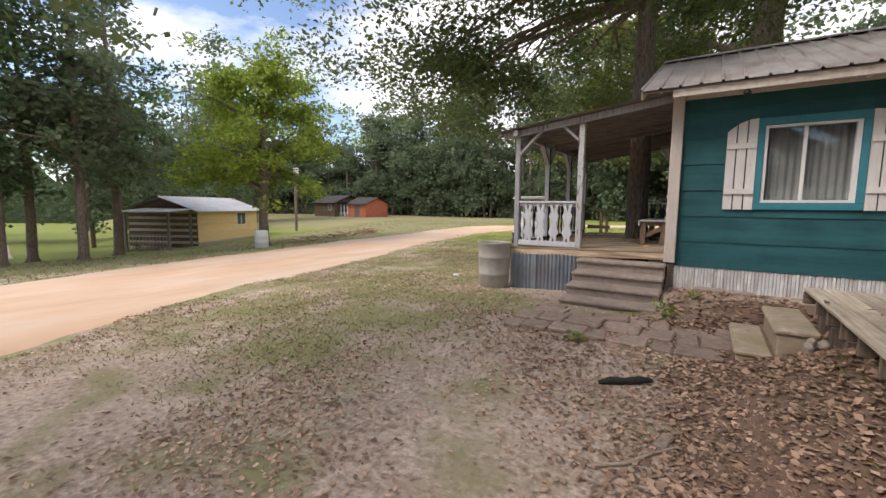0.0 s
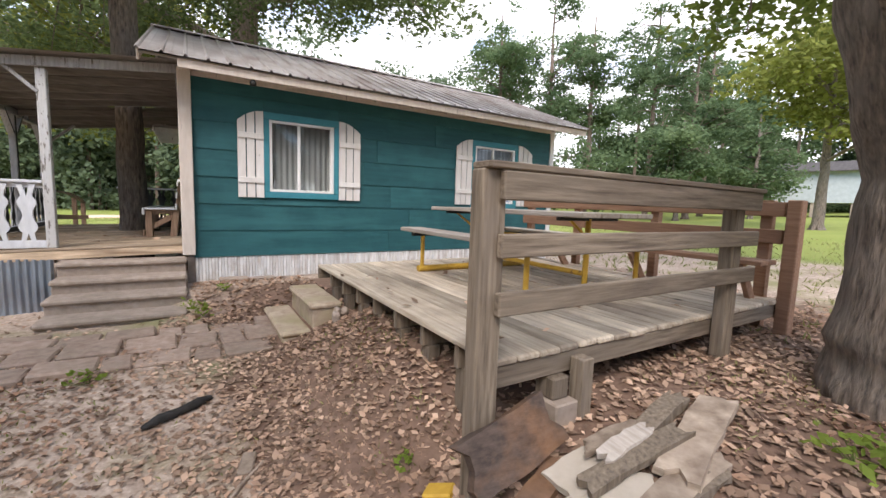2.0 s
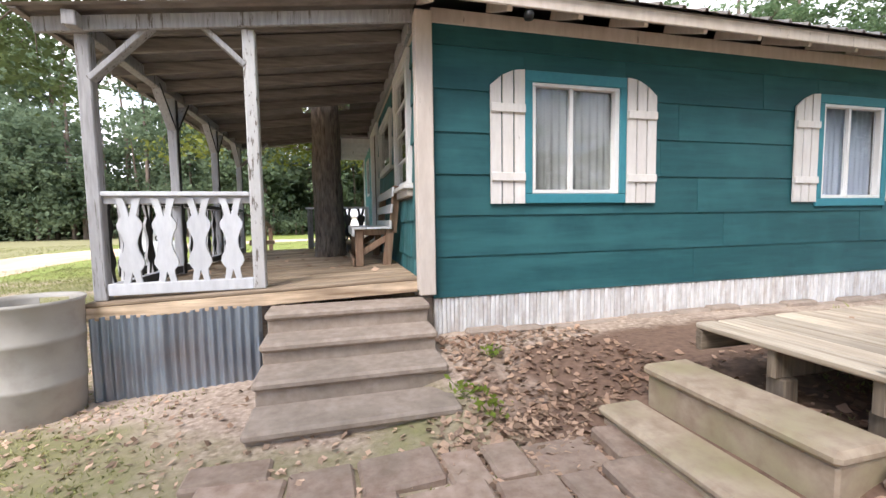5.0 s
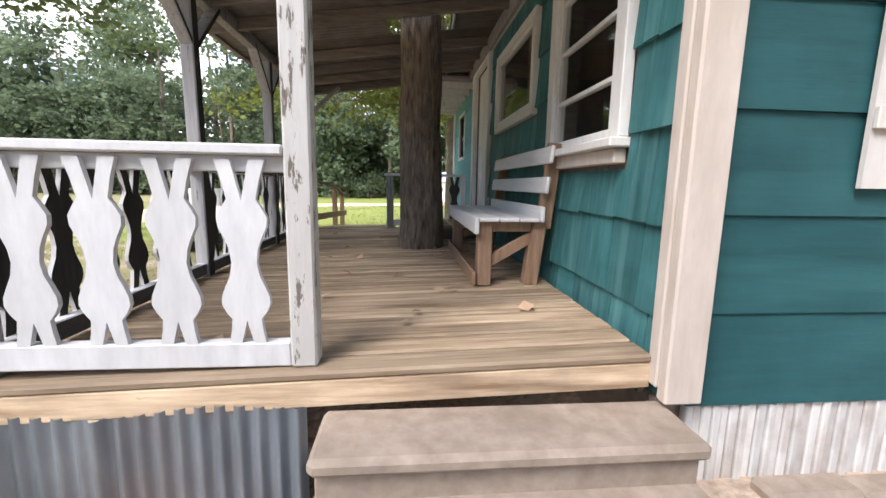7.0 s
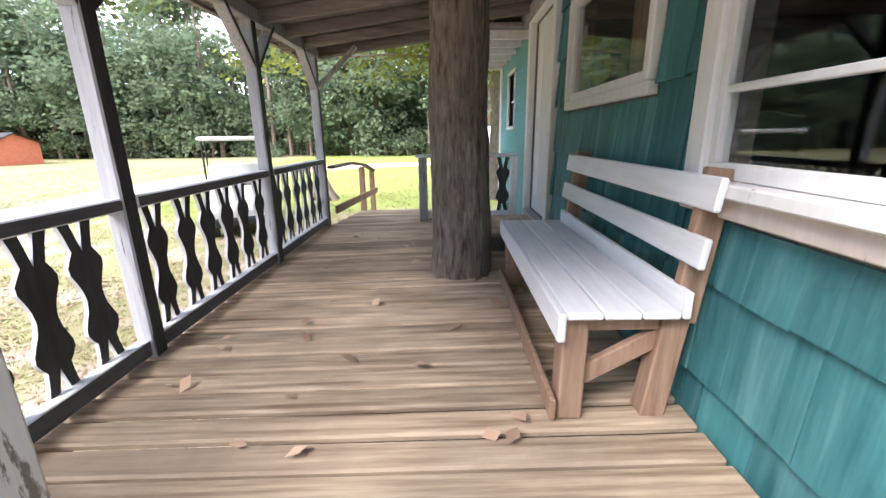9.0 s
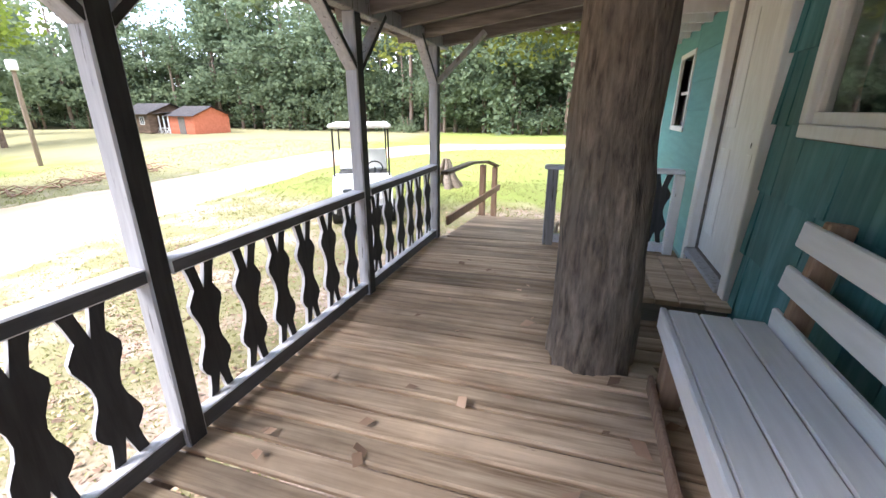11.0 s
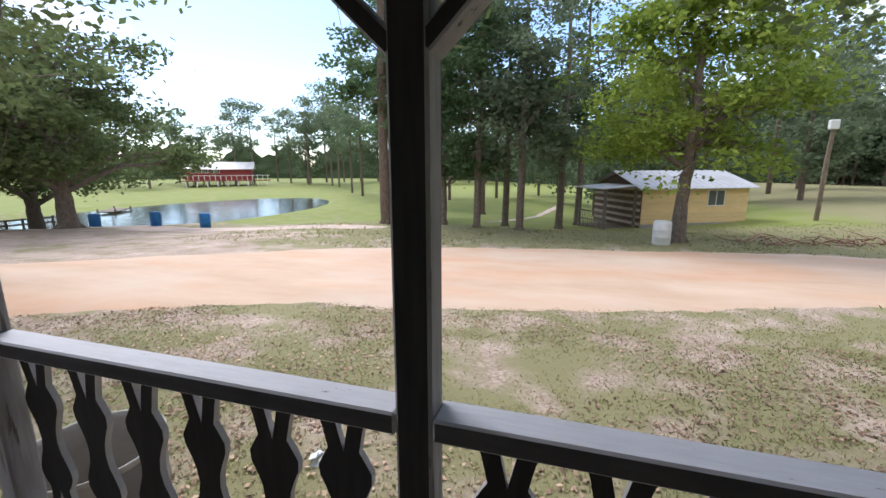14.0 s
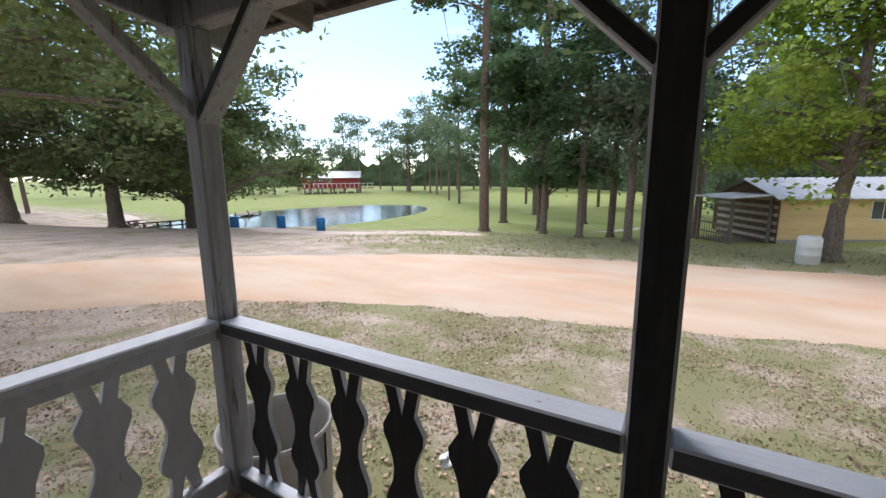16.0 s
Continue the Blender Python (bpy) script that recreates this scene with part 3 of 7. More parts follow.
wg = Geo()
wv = [(POND[0] + POND[2] * 1.04 * math.cos(a) * r, POND[1] + POND[3] * 1.04 * math.sin(a) * r, POND[4]) for r in (0.0, 0.5, 1.0) for a in [2 * math.pi * i / 64 for i in range(64)]]
wg.add(wv, [(64 * r + i, 64 * (r + 1) + i, 64 * (r + 1) + (i + 1) % 64, 64 * r + (i + 1) % 64) for r in (0, 1) for i in range(64)], True)
solid("water", wg, WATER, "still dark pond water that mirrors trees and sky", "water", kind="structure")

# ---- cabin: walls, cladding, windows, roof ----
WX, FY, HX1, HY1 = -0.37, 6.95, 6.20, 11.60
BASE, TOP = 0.76, 3.20
WIN1 = (0.67, 1.58, 1.67, 2.66)
WIN2 = (4.21, 5.16, 1.62, 2.66)
WINA = (7.48, 8.25, 1.80, 2.95)
WINB = (8.78, 9.98, 2.17, 2.80)
DOOR = (10.53, 11.46, 1.13, 3.02)


def holed(lo, hi, holes, z0, z1):
    """Rectangles (a, b, z0, z1) that fill a wall round its holes, which do not overlap along it."""
    out, at = [], lo
    for a, b, c, d in sorted(holes):
        out += [(at, a, z0, z1), (a, b, z0, c), (a, b, d, z1)]
        at = b
    return [r for r in out + [(at, hi, z0, z1)] if r[1] - r[0] > 0.005 and r[3] - r[2] > 0.005]


g = Geo()
for a, b, c, d in holed(WX + 0.03, HX1 - 0.03, [WIN1, WIN2], BASE, TOP):
    g.box((a, FY + 0.03, c), (b, FY + 0.14, d), 0)
wall_south = solid("wall_south", g, DARKWOOD, "board-clad cabin wall painted dark teal", "wall", kind="structure")
g = Geo()
for a, b, c, d in holed(FY + 0.14, HY1, [WINA, WINB, DOOR], BASE, TOP):
    g.box((WX + 0.03, a, c), (WX + 0.14, b, d), 0)
wall_west = solid("wall_west", g, DARKWOOD, "shingle-clad cabin wall painted teal, facing the porch", "wall", kind="structure")
solid("wall_east", Geo().box((HX1 - 0.14, FY + 0.14, BASE), (HX1, HY1 - 0.14, TOP), 0.004), TEAL, "plain teal cabin end wall", "wall", kind="structure")
solid("wall_north", Geo().box((WX + 0.14, HY1 - 0.14, BASE), (HX1, HY1, TOP), 0.004), TEAL, "plain teal cabin back wall", "wall", kind="structure")
solid("floor", Geo().box((WX + 0.14, FY + 0.14, 0.9), (HX1 - 0.14, HY1 - 0.14, 1.0), 0), BARE, "bare wooden cabin floor", "floor", kind="structure")
solid("ceiling", Geo().box((WX + 0.14, FY + 0.14, 3.05), (HX1 - 0.14, HY1 - 0.14, 3.12), 0), DARKWOOD, "plain board cabin ceiling", "ceiling", kind="structure")

# wide lap boards of the south wall; each row leans out over the one below
rows = [0.76, 1.12, 1.48, 1.84, 2.20, 2.56, 2.92, 3.20]
holes = [(0.60, 1.65, 1.58, 2.76), (4.14, 5.24, 1.53, 2.76)]
rng = random.Random(3)
for i in range(7):
    z0, z1 = rows[i], rows[i + 1] + (0.02 if i < 6 else 0)
    cuts = [WX + 0.10, 6.12]
    joints = sorted([rng.uniform(1.8, 3.6), rng.uniform(3.7, 5.6)] if i % 2 else [rng.uniform(2.2, 3.5)])
    edges = [cuts[0]] + joints + [cuts[1]]
    for a, b in zip(edges, edges[1:]):
        hs = [(max(a, h[0]), min(b, h[1]), max(z0, h[2]), min(z1, h[3])) for h in holes if h[0] < b and h[1] > a and h[2] < z1 and h[3] > z0]
        for p, q, c, d in holed(a + 0.002, b - 0.002, hs, z0, z1):
            lean = 0.010 * rng.uniform(0.7, 1.2)
            y = FY + 0.026
            gg = Geo()
            pts = [(p, y, d), (q, y, d), (q, y - 0.010, d), (p, y - 0.010, d), (p, y, c), (q, y, c), (q, y - 0.014 - lean, c), (p, y - 0.014 - lean, c)]
            gg.add(pts, [(0, 1, 2, 3), (7, 6, 5, 4), (3, 2, 6, 7), (1, 0, 4, 5), (0, 3, 7, 4), (2, 1, 5, 6)])
            part("board", gg, TEAL, wall_south)

# shingles of the porch wall, in overlapping rows of uneven widths
holes = [(7.36, 8.37, 1.65, 3.05), (8.70, 10.06, 2.09, 2.88), (10.41, 11.58, 0.8, 3.1)]
zs = [0.80, 1.09, 1.44, 1.80, 2.15, 2.50, 2.85, 3.18]
for i in range(7):
    y = FY + 0.02
    while y < HY1 - 0.03:
        w = rng.choice([0.11, 0.14, 0.18, 0.22, 0.26, 0.30])
        e = min(y + w, HY1)
        z0, z1 = zs[i] - rng.uniform(0, 0.012), zs[i + 1] + 0.03
        hs = [(max(y, h[0]), min(e, h[1]), max(z0, h[2]), min(z1, h[3])) for h in holes if h[0] < e and h[1] > y and h[2] < z1 and h[3] > z0]
        for p, q, c, d in holed(y + 0.0035, e - 0.0035, hs, z0, z1):
            x, lean = WX + 0.026, rng.uniform(0.010, 0.024)
            pts = [(x, p, d), (x, q, d), (x - 0.005, q, d), (x - 0.005, p, d), (x, p, c), (x, q, c), (x - 0.010 - lean, q, c), (x - 0.010 - lean, p, c)]
            part("shingle", Geo().add(pts, [(3, 2, 1, 0), (4, 5, 6, 7), (7, 6, 2, 3), (5, 4, 0, 1), (4, 7, 3, 0), (6, 5, 1, 2)]), SHINGLE, wall_west)
        y = e

# corner boards, frieze
tr = solid("trim", Geo().box((WX - 0.030, FY - 0.060, 0.80), (WX + 0.115, FY - 0.005, 3.16), 0.008), CREAM, "chipped cream corner boards of the cabin", "trim", kind="structure")
part("corner_board", Geo().box((WX - 0.034, FY - 0.0045, 0.84), (WX + 0.024, FY + 0.055, 3.14), 0.006), CREAM, tr)
part("corner_board", Geo().box((6.105, FY - 0.015, 0.72), (6.215, FY + 0.022, 3.16), 0.006), WHITE, tr)
part("frieze_board", Geo().box((WX + 0.116, FY - 0.010, 3.09), (6.10, FY + 0.012, 3.21), 0.005), CREAM, tr)
part("frieze_board", Geo().box((WX - 0.014, FY + 0.11, 3.05), (WX + 0.012, HY1, 3.2), 0.005), CREAM, tr)

# ribbed white skirting under the wall
g = Geo()
x = WX + 0.11
while x < 6.18:
    w = 0.115
    zb = gz(x, FY) - 0.03
    for a, b, yo in ((0, 0.03, 0.012), (0.034, 0.070, 0.0), (0.074, 0.111, 0.004)):
        g.box((x + a, FY + 0.02 - yo, zb), (x + b, FY + 0.05, BASE - 0.004 + 0.0), 0.005)
    x += w
solid("skirting", g, SKIRT, "ribbed white metal skirting with rust and dirt under the wall", "skirting", kind="structure")
g = Geo()
for a in ((WX, FY + 0.06), (WX, HY1 - 0.06)):
    g.box((a[0] + 0.02, a[1], 0.05), (HX1 - 0.02, a[1] + 0.05, BASE), 0)
g.box((WX + 0.02, FY + 0.12, 0.05), (WX + 0.07, HY1 - 0.06, BASE), 0)
g.box((HX1 - 0.07, FY + 0.12, 0.2), (HX1 - 0.02, HY1 - 0.06, BASE), 0)
solid("foundation", g, CONCRETE, "grey block foundation behind the skirting", "foundation", kind="structure")
g = Geo()
rr = random.Random(8)
xx = 0.0
while xx < 5.8:
    w = rr.uniform(0.3, 0.6)
    g.box((xx, 6.80, gz(xx, 6.8) - 0.05), (xx + w, 6.93, gz(xx, 6.8) + rr.uniform(0.0, 0.05)), 0.02)
    xx += w + 0.01
solid("footing", g, CONCRETE, "rough concrete footing along the foot of the skirting", "footing", kind="structure")


def facade_window(name, win, cloth, label):
    """A two-light sliding window with a blue surround and a curtain behind the glass."""
    x0, x1, z0, z1 = win
    w = solid(name, Geo().box((x0 - 0.075, FY - 0.022, z0 - 0.09), (x1 + 0.075, FY + 0.022, z0 - 0.003), 0.005), BLUE, label, "window", kind="structure")
    part("window_surround", Geo().box((x0 - 0.075, FY - 0.022, z1 + 0.003), (x1 + 0.075, FY + 0.022, z1 + 0.10), 0.005), BLUE, w)
    part("window_surround", Geo().box((x0 - 0.075, FY - 0.024, z0 - 0.002), (x0 - 0.002, FY + 0.022, z1 + 0.002), 0.005), BLUE, w)
    part("window_surround", Geo().box((x1 + 0.002, FY - 0.024, z0 - 0.002), (x1 + 0.075, FY + 0.022, z1 + 0.002), 0.005), BLUE, w)
    f = Geo()
    f.box((x0, FY - 0.012, z0), (x1, FY + 0.06, z0 + 0.035), 0.003).box((x0, FY - 0.010, z1 - 0.03), (x1, FY + 0.06, z1), 0.003)
    f.box((x0, FY - 0.011, z0 + 0.036), (x0 + 0.035, FY + 0.06, z1 - 0.031), 0.003).box((x1 - 0.05, FY - 0.011, z0 + 0.036), (x1, FY + 0.06, z1 - 0.031), 0.003)
    xm = (x0 + x1) / 2 - 0.05
    f.box((xm - 0.018, FY + 0.004, z0 + 0.036), (xm + 0.018, FY + 0.05, z1 - 0.031), 0.003)
    part("window_frame", f, WHITE, w, "white window frame")
    for a, b, yy in ((x0 + 0.036, xm - 0.019, FY + 0.03), (xm + 0.019, x1 - 0.051, FY + 0.042)):
        p = part("pane", Geo().box((a, yy, z0 + 0.037), (b, yy + 0.004, z1 - 0.032), 0), GLASS, w)
        p.visible_shadow = False
    c = Geo()
    n = 60
    vs, fs = [], []
    for i in range(n + 1):
        xx = x0 + 0.01 + (x1 - x0 - 0.02) * i / n
        yy = FY + 0.10 + 0.012 * math.sin(i * 1.15) + 0.006 * math.sin(i * 0.37)
        vs += [(xx, yy, z0 - 0.03), (xx, yy, z1 + 0.03)]
    fs = [(2 * i, 2 * i + 2, 2 * i + 3, 2 * i + 1) for i in range(n)]
    part("curtain", c.add(vs, fs, True), cloth, w)
    return w


facade_window("window_1", WIN1, BLIND, "two-light window with blue surround and drawn grey curtain")
facade_window("window_2", WIN2, LACE, "two-light window with blue surround and lace curtain")


def shutter(x0, x1, outer_left, z0=1.58, z1=2.76):
    """Three white boards on two battens; the top slopes away on the outer side."""
    s = thing("window_shutter", (x0, FY, z0), "white board-and-batten shutter with a sloped top, fixed to teal wall", "shutter", "shutters of the cabin windows")
    w = (x1 - x0 - 0.03) / 3
    drop = [0.15, 0.06, 0.01] if outer_left else [0.01, 0.06, 0.15]
    drop2 = [0.07, 0.015, 0.0] if outer_left else [0.0, 0.015, 0.07]
    for i in range(3):
        a = i * (w + 0.015)
        tl, t2 = (drop[i], drop2[i]) if outer_left else (drop2[i], drop[i])
        out = [(0, 0), (w, 0), (w, z1 - z0 - t2), (0, z1 - z0 - tl)]
        part("board", Geo().plate(out, 0.018, Matrix.Translation((a, -0.016, 0))), CREAMWHITE, s)
    for zz in (0.20, 0.80):
        part("batten", Geo().box((0.0, -0.046, zz), (x1 - x0, -0.026, zz + 0.075), 0.004), CREAMWHITE, s)
    return s


CREAMWHITE = surf("cream_white_paint", ((0.66, 0.62, 0.59), (0.76, 0.72, 0.69)), scale=12, stretch=(2, 2, 0.4), rough=0.6, bump=0.2, rand=0.05,
                  stain=(0.5, 0.42, 0.36), stain_amt=0.3, peel=(0.25, 0.2, 0.17), peel_at=0.69, peel_stretch=(3, 3, 0.6))
for a, b, left in ((0.265, 0.592, True), (1.658, 1.99, False), (3.79, 4.130, True), (5.245, 5.60, False)):
    shutter(a, b, left)


def porch_window(name, win, muntins, label, vertical=None, t=0.10):
    """A white-cased window in the porch wall; the broad casing comes with a sill and an apron."""
    y0, y1, z0, z1 = win
    w = solid(name, Geo().box((WX - 0.026, y0 - t, z1), (WX + 0.022, y1 + t, z1 + t), 0.005), WHITE, label, "window", kind="structure")
    part("window_casing", Geo().box((WX - 0.030, y0 - t, z0 - 0.01), (WX + 0.022, y0 - 0.001, z1 - 0.001), 0.005), WHITE, w)
    part("window_casing", Geo().box((WX - 0.030, y1 + 0.001, z0 - 0.01), (WX + 0.022, y1 + t, z1 - 0.001), 0.005), WHITE, w)
    if t < 0.08:
        part("window_casing", Geo().box((WX - 0.028, y0 - t, z0 - 0.07), (WX + 0.022, y1 + t, z0 - 0.011), 0.005), WHITE, w)
    else:
        part("window_sill", Geo().box((WX - 0.075, y0 - t - 0.02, z0 - 0.055), (WX + 0.10, y1 + t + 0.02, z0 - 0.012), 0.006), WHITE, w)
        part("window_apron", Geo().box((WX - 0.036, y0 - t + 0.01, z0 - 0.125), (WX + 0.022, y1 + t - 0.01, z0 - 0.057), 0.005), CREAM, w)
    f = Geo()
    x0, x1 = WX - 0.006, WX + 0.045
    f.box((x0, y0, z0 - 0.01), (x1, y1, z0 + 0.04), 0.003).box((x0, y0, z1 - 0.04), (x1, y1, z1), 0.003)
    f.box((x0, y0, z0 + 0.041), (x1, y0 + 0.035, z1 - 0.041), 0.003).box((x0, y1 - 0.035, z0 + 0.041), (x1, y1, z1 - 0.041), 0.003)
    for zz in muntins:
        f.box((x0 + 0.004, y0 + 0.036, zz - 0.012), (x1 - 0.008, y1 - 0.036, zz + 0.012), 0.003)
    part("window_frame", f, WHITE, w, "white window sash")
    p = part("pane", Geo().box((WX + 0.016, y0 + 0.03, z0 + 0.03), (WX + 0.020, y1 - 0.03, z1 - 0.03), 0), GLASS, w)
    p.visible_shadow = False
    if vertical:
        part("board", Geo().box((WX + 0.05, y0, z0), (WX + 0.07, vertical, z1), 0.003), BARE, w, "brown board behind the glass")
    return w


porch_window("window_3", WINA, [2.07, 2.36, 2.65], "dark sash window with white casing and deep sill")
porch_window("window_4", WINB, [], "wide low window with white casing, partly boarded inside", vertical=9.12, t=0.06)

# door with casing and threshold
dr = solid("door_1", Geo().box((WX + 0.05, DOOR[0], DOOR[2]), (WX + 0.09, DOOR[1], DOOR[3]), 0.004), WHITE, "closed white door in a deep white casing", "door", kind="structure")
for a, b in ((DOOR[0] - 0.11, DOOR[0] - 0.001), (DOOR[1] + 0.001, DOOR[1] + 0.11)):
    part("door_casing", Geo().box((WX - 0.034, a, 1.08), (WX + 0.14, b, DOOR[3] + 0.10), 0.006), WHITE, dr)
part("door_casing", Geo().box((WX - 0.034, DOOR[0], DOOR[3] + 0.002), (WX + 0.14, DOOR[1], DOOR[3] + 0.1), 0.006), WHITE, dr)
part("threshold", Geo().box((WX - 0.05, DOOR[0], 1.07), (WX + 0.12, DOOR[1], 1.125), 0.006), GREYWHITE, dr)
for za, zb in ((1.3, 1.95), (2.1, 2.85)):
    for ya, yb in ((DOOR[0] + 0.08, DOOR[0] + 0.30), (DOOR[1] - 0.30, DOOR[1] - 0.08)):
        part("door_panel", Geo().box((WX + 0.044, ya, za), (WX + 0.052, yb, zb), 0.004), WHITE, dr)
part("door_handle", Geo().cyl((WX + 0.05, DOOR[0] + 0.07, 2.02), (WX - 0.01, DOOR[0] + 0.07, 2.02), 0.018), BLACK, dr, "dark round door knob")

# wooden box step before the door
ds = thing("doorstep", (-0.66, 10.76, 0.93), "low brown box step of planks before the white door", "step")
for i in range(4):
    part("plank", Geo().box((-0.27 + 0.14 * i, -0.45, 0.135), (-0.135 + 0.14 * i, 0.45, 0.17), 0.004), PORCHWOOD, ds)
part("box_frame", Geo().box((-0.26, -0.44, 0.0), (0.27, 0.44, 0.134), 0.005), DARKWOOD, ds)

# ---- cabin roof ----
RIDGE_Y, RIDGE_Z, EAVE_Y, EAVE_Z, RX0, RX1 = 9.28, 4.33, 6.43, 3.17, -0.78, 6.62


def ribbed(x0, x1, pitch, sloped, phase=0.0):
    """Cross-section of ribbed sheet along x; sloped(x, s, h) gives the place at s along the slope, h above it."""
    prof = []
    x = x0
    while x < x1 - 1e-6:
        for dx, h in ((0, 0.0), (0.012, 0.026), (0.034, 0.026), (0.046, 0.0), (0.11, 0.004), (0.125, 0.0)):
            if x + dx <= x1:
                prof.append((x + dx, h))
        x += pitch
    prof.append((x1, 0.0))
    vs, fs = [], []
    n = len(prof)
    for s in (0.0, 0.5, 1.0):
        for px, h in prof:
            vs.append(sloped(px, s, h))
    for r in range(2):
        fs += [(r * n + i, r * n + i + 1, (r + 1) * n + i + 1, (r + 1) * n + i) for i in range(n - 1)]
    k = len(vs)
    vs += [(v[0], v[1], v[2] - 0.006) for v in vs[:n]]
    fs += [(k + i, k + i + 1, i + 1, i) for i in range(n - 1)]
    return Geo().add(vs, fs)


g = Geo()
g.beam(((RX0 + RX1) / 2, EAVE_Y + 0.02, EAVE_Z - 0.035), ((RX0 + RX1) / 2, RIDGE_Y, RIDGE_Z - 0.035), RX1 - RX0 - 0.04, 0.03, 0.003)
g.beam(((RX0 + RX1) / 2, 2 * RIDGE_Y - EAVE_Y - 0.02, EAVE_Z - 0.035), ((RX0 + RX1) / 2, RIDGE_Y, RIDGE_Z - 0.035), RX1 - RX0 - 0.04, 0.03, 0.003)
roof = solid("roof", g, DARKWOOD, "low gabled roof of weathered ribbed metal sheets", "roof", kind="structure")
x = RX0
while x < RX1 - 0.01:
    e = min(x + 0.92, RX1)
    part("roof_sheet", ribbed(x, e, 0.23, lambda px, s, h: (px, EAVE_Y - 0.03 + (RIDGE_Y - EAVE_Y + 0.03) * s, EAVE_Z - 0.012 + (RIDGE_Z - EAVE_Z + 0.012) * s + h)), TIN, roof)
    part("roof_sheet", ribbed(x, e, 0.23, lambda px, s, h: (px, 2 * RIDGE_Y - EAVE_Y + (EAVE_Y - RIDGE_Y) * s, EAVE_Z + (RIDGE_Z - EAVE_Z) * s + h)), TIN, roof)
    x = e
part("ridge_cap", Geo().beam((RX0, RIDGE_Y - 0.09, RIDGE_Z + 0.005), (RX1, RIDGE_Y - 0.09, RIDGE_Z + 0.005), 0.22, 0.012, 0.003, up=(0, -0.38, 1))
     .beam((RX0, RIDGE_Y + 0.09, RIDGE_Z + 0.005), (RX1, RIDGE_Y + 0.09, RIDGE_Z + 0.005), 0.22, 0.012, 0.003, up=(0, 0.38, 1)), TIN, roof)
part("fascia_board", Geo().box((RX0 + 0.4, EAVE_Y + 0.02, EAVE_Z - 0.13), (RX1 - 0.03, EAVE_Y + 0.045, EAVE_Z - 0.03), 0.004), CREAM, roof)
for side in (RX0 + 0.03, RX1 - 0.03):
    part("barge_board", Geo().beam((side, EAVE_Y + 0.03, EAVE_Z - 0.06), (side, RIDGE_Y, RIDGE_Z - 0.06), 0.025, 0.12, 0.004), CREAM, roof)
    part("barge_board", Geo().beam((side, 2 * RIDGE_Y - EAVE_Y, EAVE_Z - 0.06), (side, RIDGE_Y, RIDGE_Z - 0.06), 0.025, 0.12, 0.004), CREAM, roof)
x = WX + 0.02
while x < RX1:
    part("rafter_tail", Geo().beam((x, EAVE_Y + 0.05, EAVE_Z - 0.10), (x, FY - 0.012, EAVE_Z + 0.10), 0.045, 0.11, 0.004), CREAM, roof)
    x += 0.61
for side in (WX + 0.08, HX1 - 0.07):
    gab = [(FY + 0.02, TOP), (HY1, TOP), (RIDGE_Y, RIDGE_Z - 0.06)]
    vs = [(side - 0.04, a, b) for a, b in gab] + [(side + 0.04, a, b) for a, b in gab]
    part("gable_wall", Geo().add(vs, [(0, 2, 1), (3, 4, 5), (0, 1, 4, 3), (1, 2, 5, 4), (2, 0, 3, 5)]), TEAL, roof)
sl = thing("security_light", (0.42, 6.50, 3.045), "small round dark lamp under the eave of the cabin", "lamp")
part("lamp_head", Geo().ring((0, 0, 0), [(0.001, -0.075), (0.035, -0.07), (0.042, -0.03), (0.02, 0.0), (0.001, 0.0)], 14), BLACK, sl)
part("bracket", Geo().cyl((0, 0, -0.005), (0, 0.02, 0.035), 0.012), BLACK, sl)

# ---- rear wing beyond the door ----
g = Geo()
for a, b, c, d in holed(HY1 + 0.005, 14.2, [(12.75, 13.35, 2.05, 2.75)], 0.3, 3.0):
    g.box((-0.33, a, c), (-0.20, b, d), 0)
wing = solid("wall_wing", g, SHINGLE, "pale teal lap wall of the rear wing", "wall", kind="structure")
for i in range(8):
    for a, b, c, d in holed(HY1 + 0.01, 14.2, [(12.70, 13.40, 2.0, 2.8)] if 0.92 + 0.26 * (i + 1) > 2.0 and 0.92 + 0.26 * i < 2.8 else [], 0.92 + 0.26 * i, 0.92 + 0.26 * (i + 1)):
        part("board", Geo().beam((-0.340, a, (c + d) / 2), (-0.340, b, (c + d) / 2), 0.014, d - c + 0.01, 0.002, up=(0.03, 0, 1)), PALETEAL, wing)
solid("wall_wing_back", Geo().box((-0.2, 14.06, 0.3), (5.0, 14.2, 3.0), 0).box((4.86, HY1 + 0.005, 0.3), (5.0, 14.06, 3.0), 0), PALETEAL, "plain wall of the rear wing", "wall", kind="structure")
w5 = solid("window_5", Geo().box((-0.362, 12.70, 2.75), (-0.22, 13.40, 2.80), 0.004).box((-0.362, 12.70, 2.0), (-0.22, 13.40, 2.05), 0.004), WHITE, "small white window of the rear wing", "window", kind="structure")
part("window_frame", Geo().box((-0.361, 12.70, 2.051), (-0.22, 12.75, 2.749), 0.004).box((-0.361, 13.35, 2.051), (-0.22, 13.40, 2.749), 0.004).box((-0.31, 12.751, 2.38), (-0.28, 13.349, 2.41), 0.003), WHITE, w5)
pp = part("pane", Geo().box((-0.296, 12.752, 2.052), (-0.292, 13.348, 2.748), 0), GLASS, w5)
pp.visible_shadow = False
part("corner_board", Geo().box((-0.375, HY1 + 0.01, 0.9), (-0.345, HY1 + 0.12, 3.0), 0.005).box((-0.375, 14.10, 0.5), (-0.345, 14.21, 3.0), 0.005), WHITE, wing)
g = Geo().box((-0.95, HY1 + 0.12, 3.06), (5.2, 14.5, 3.10), 0.004)
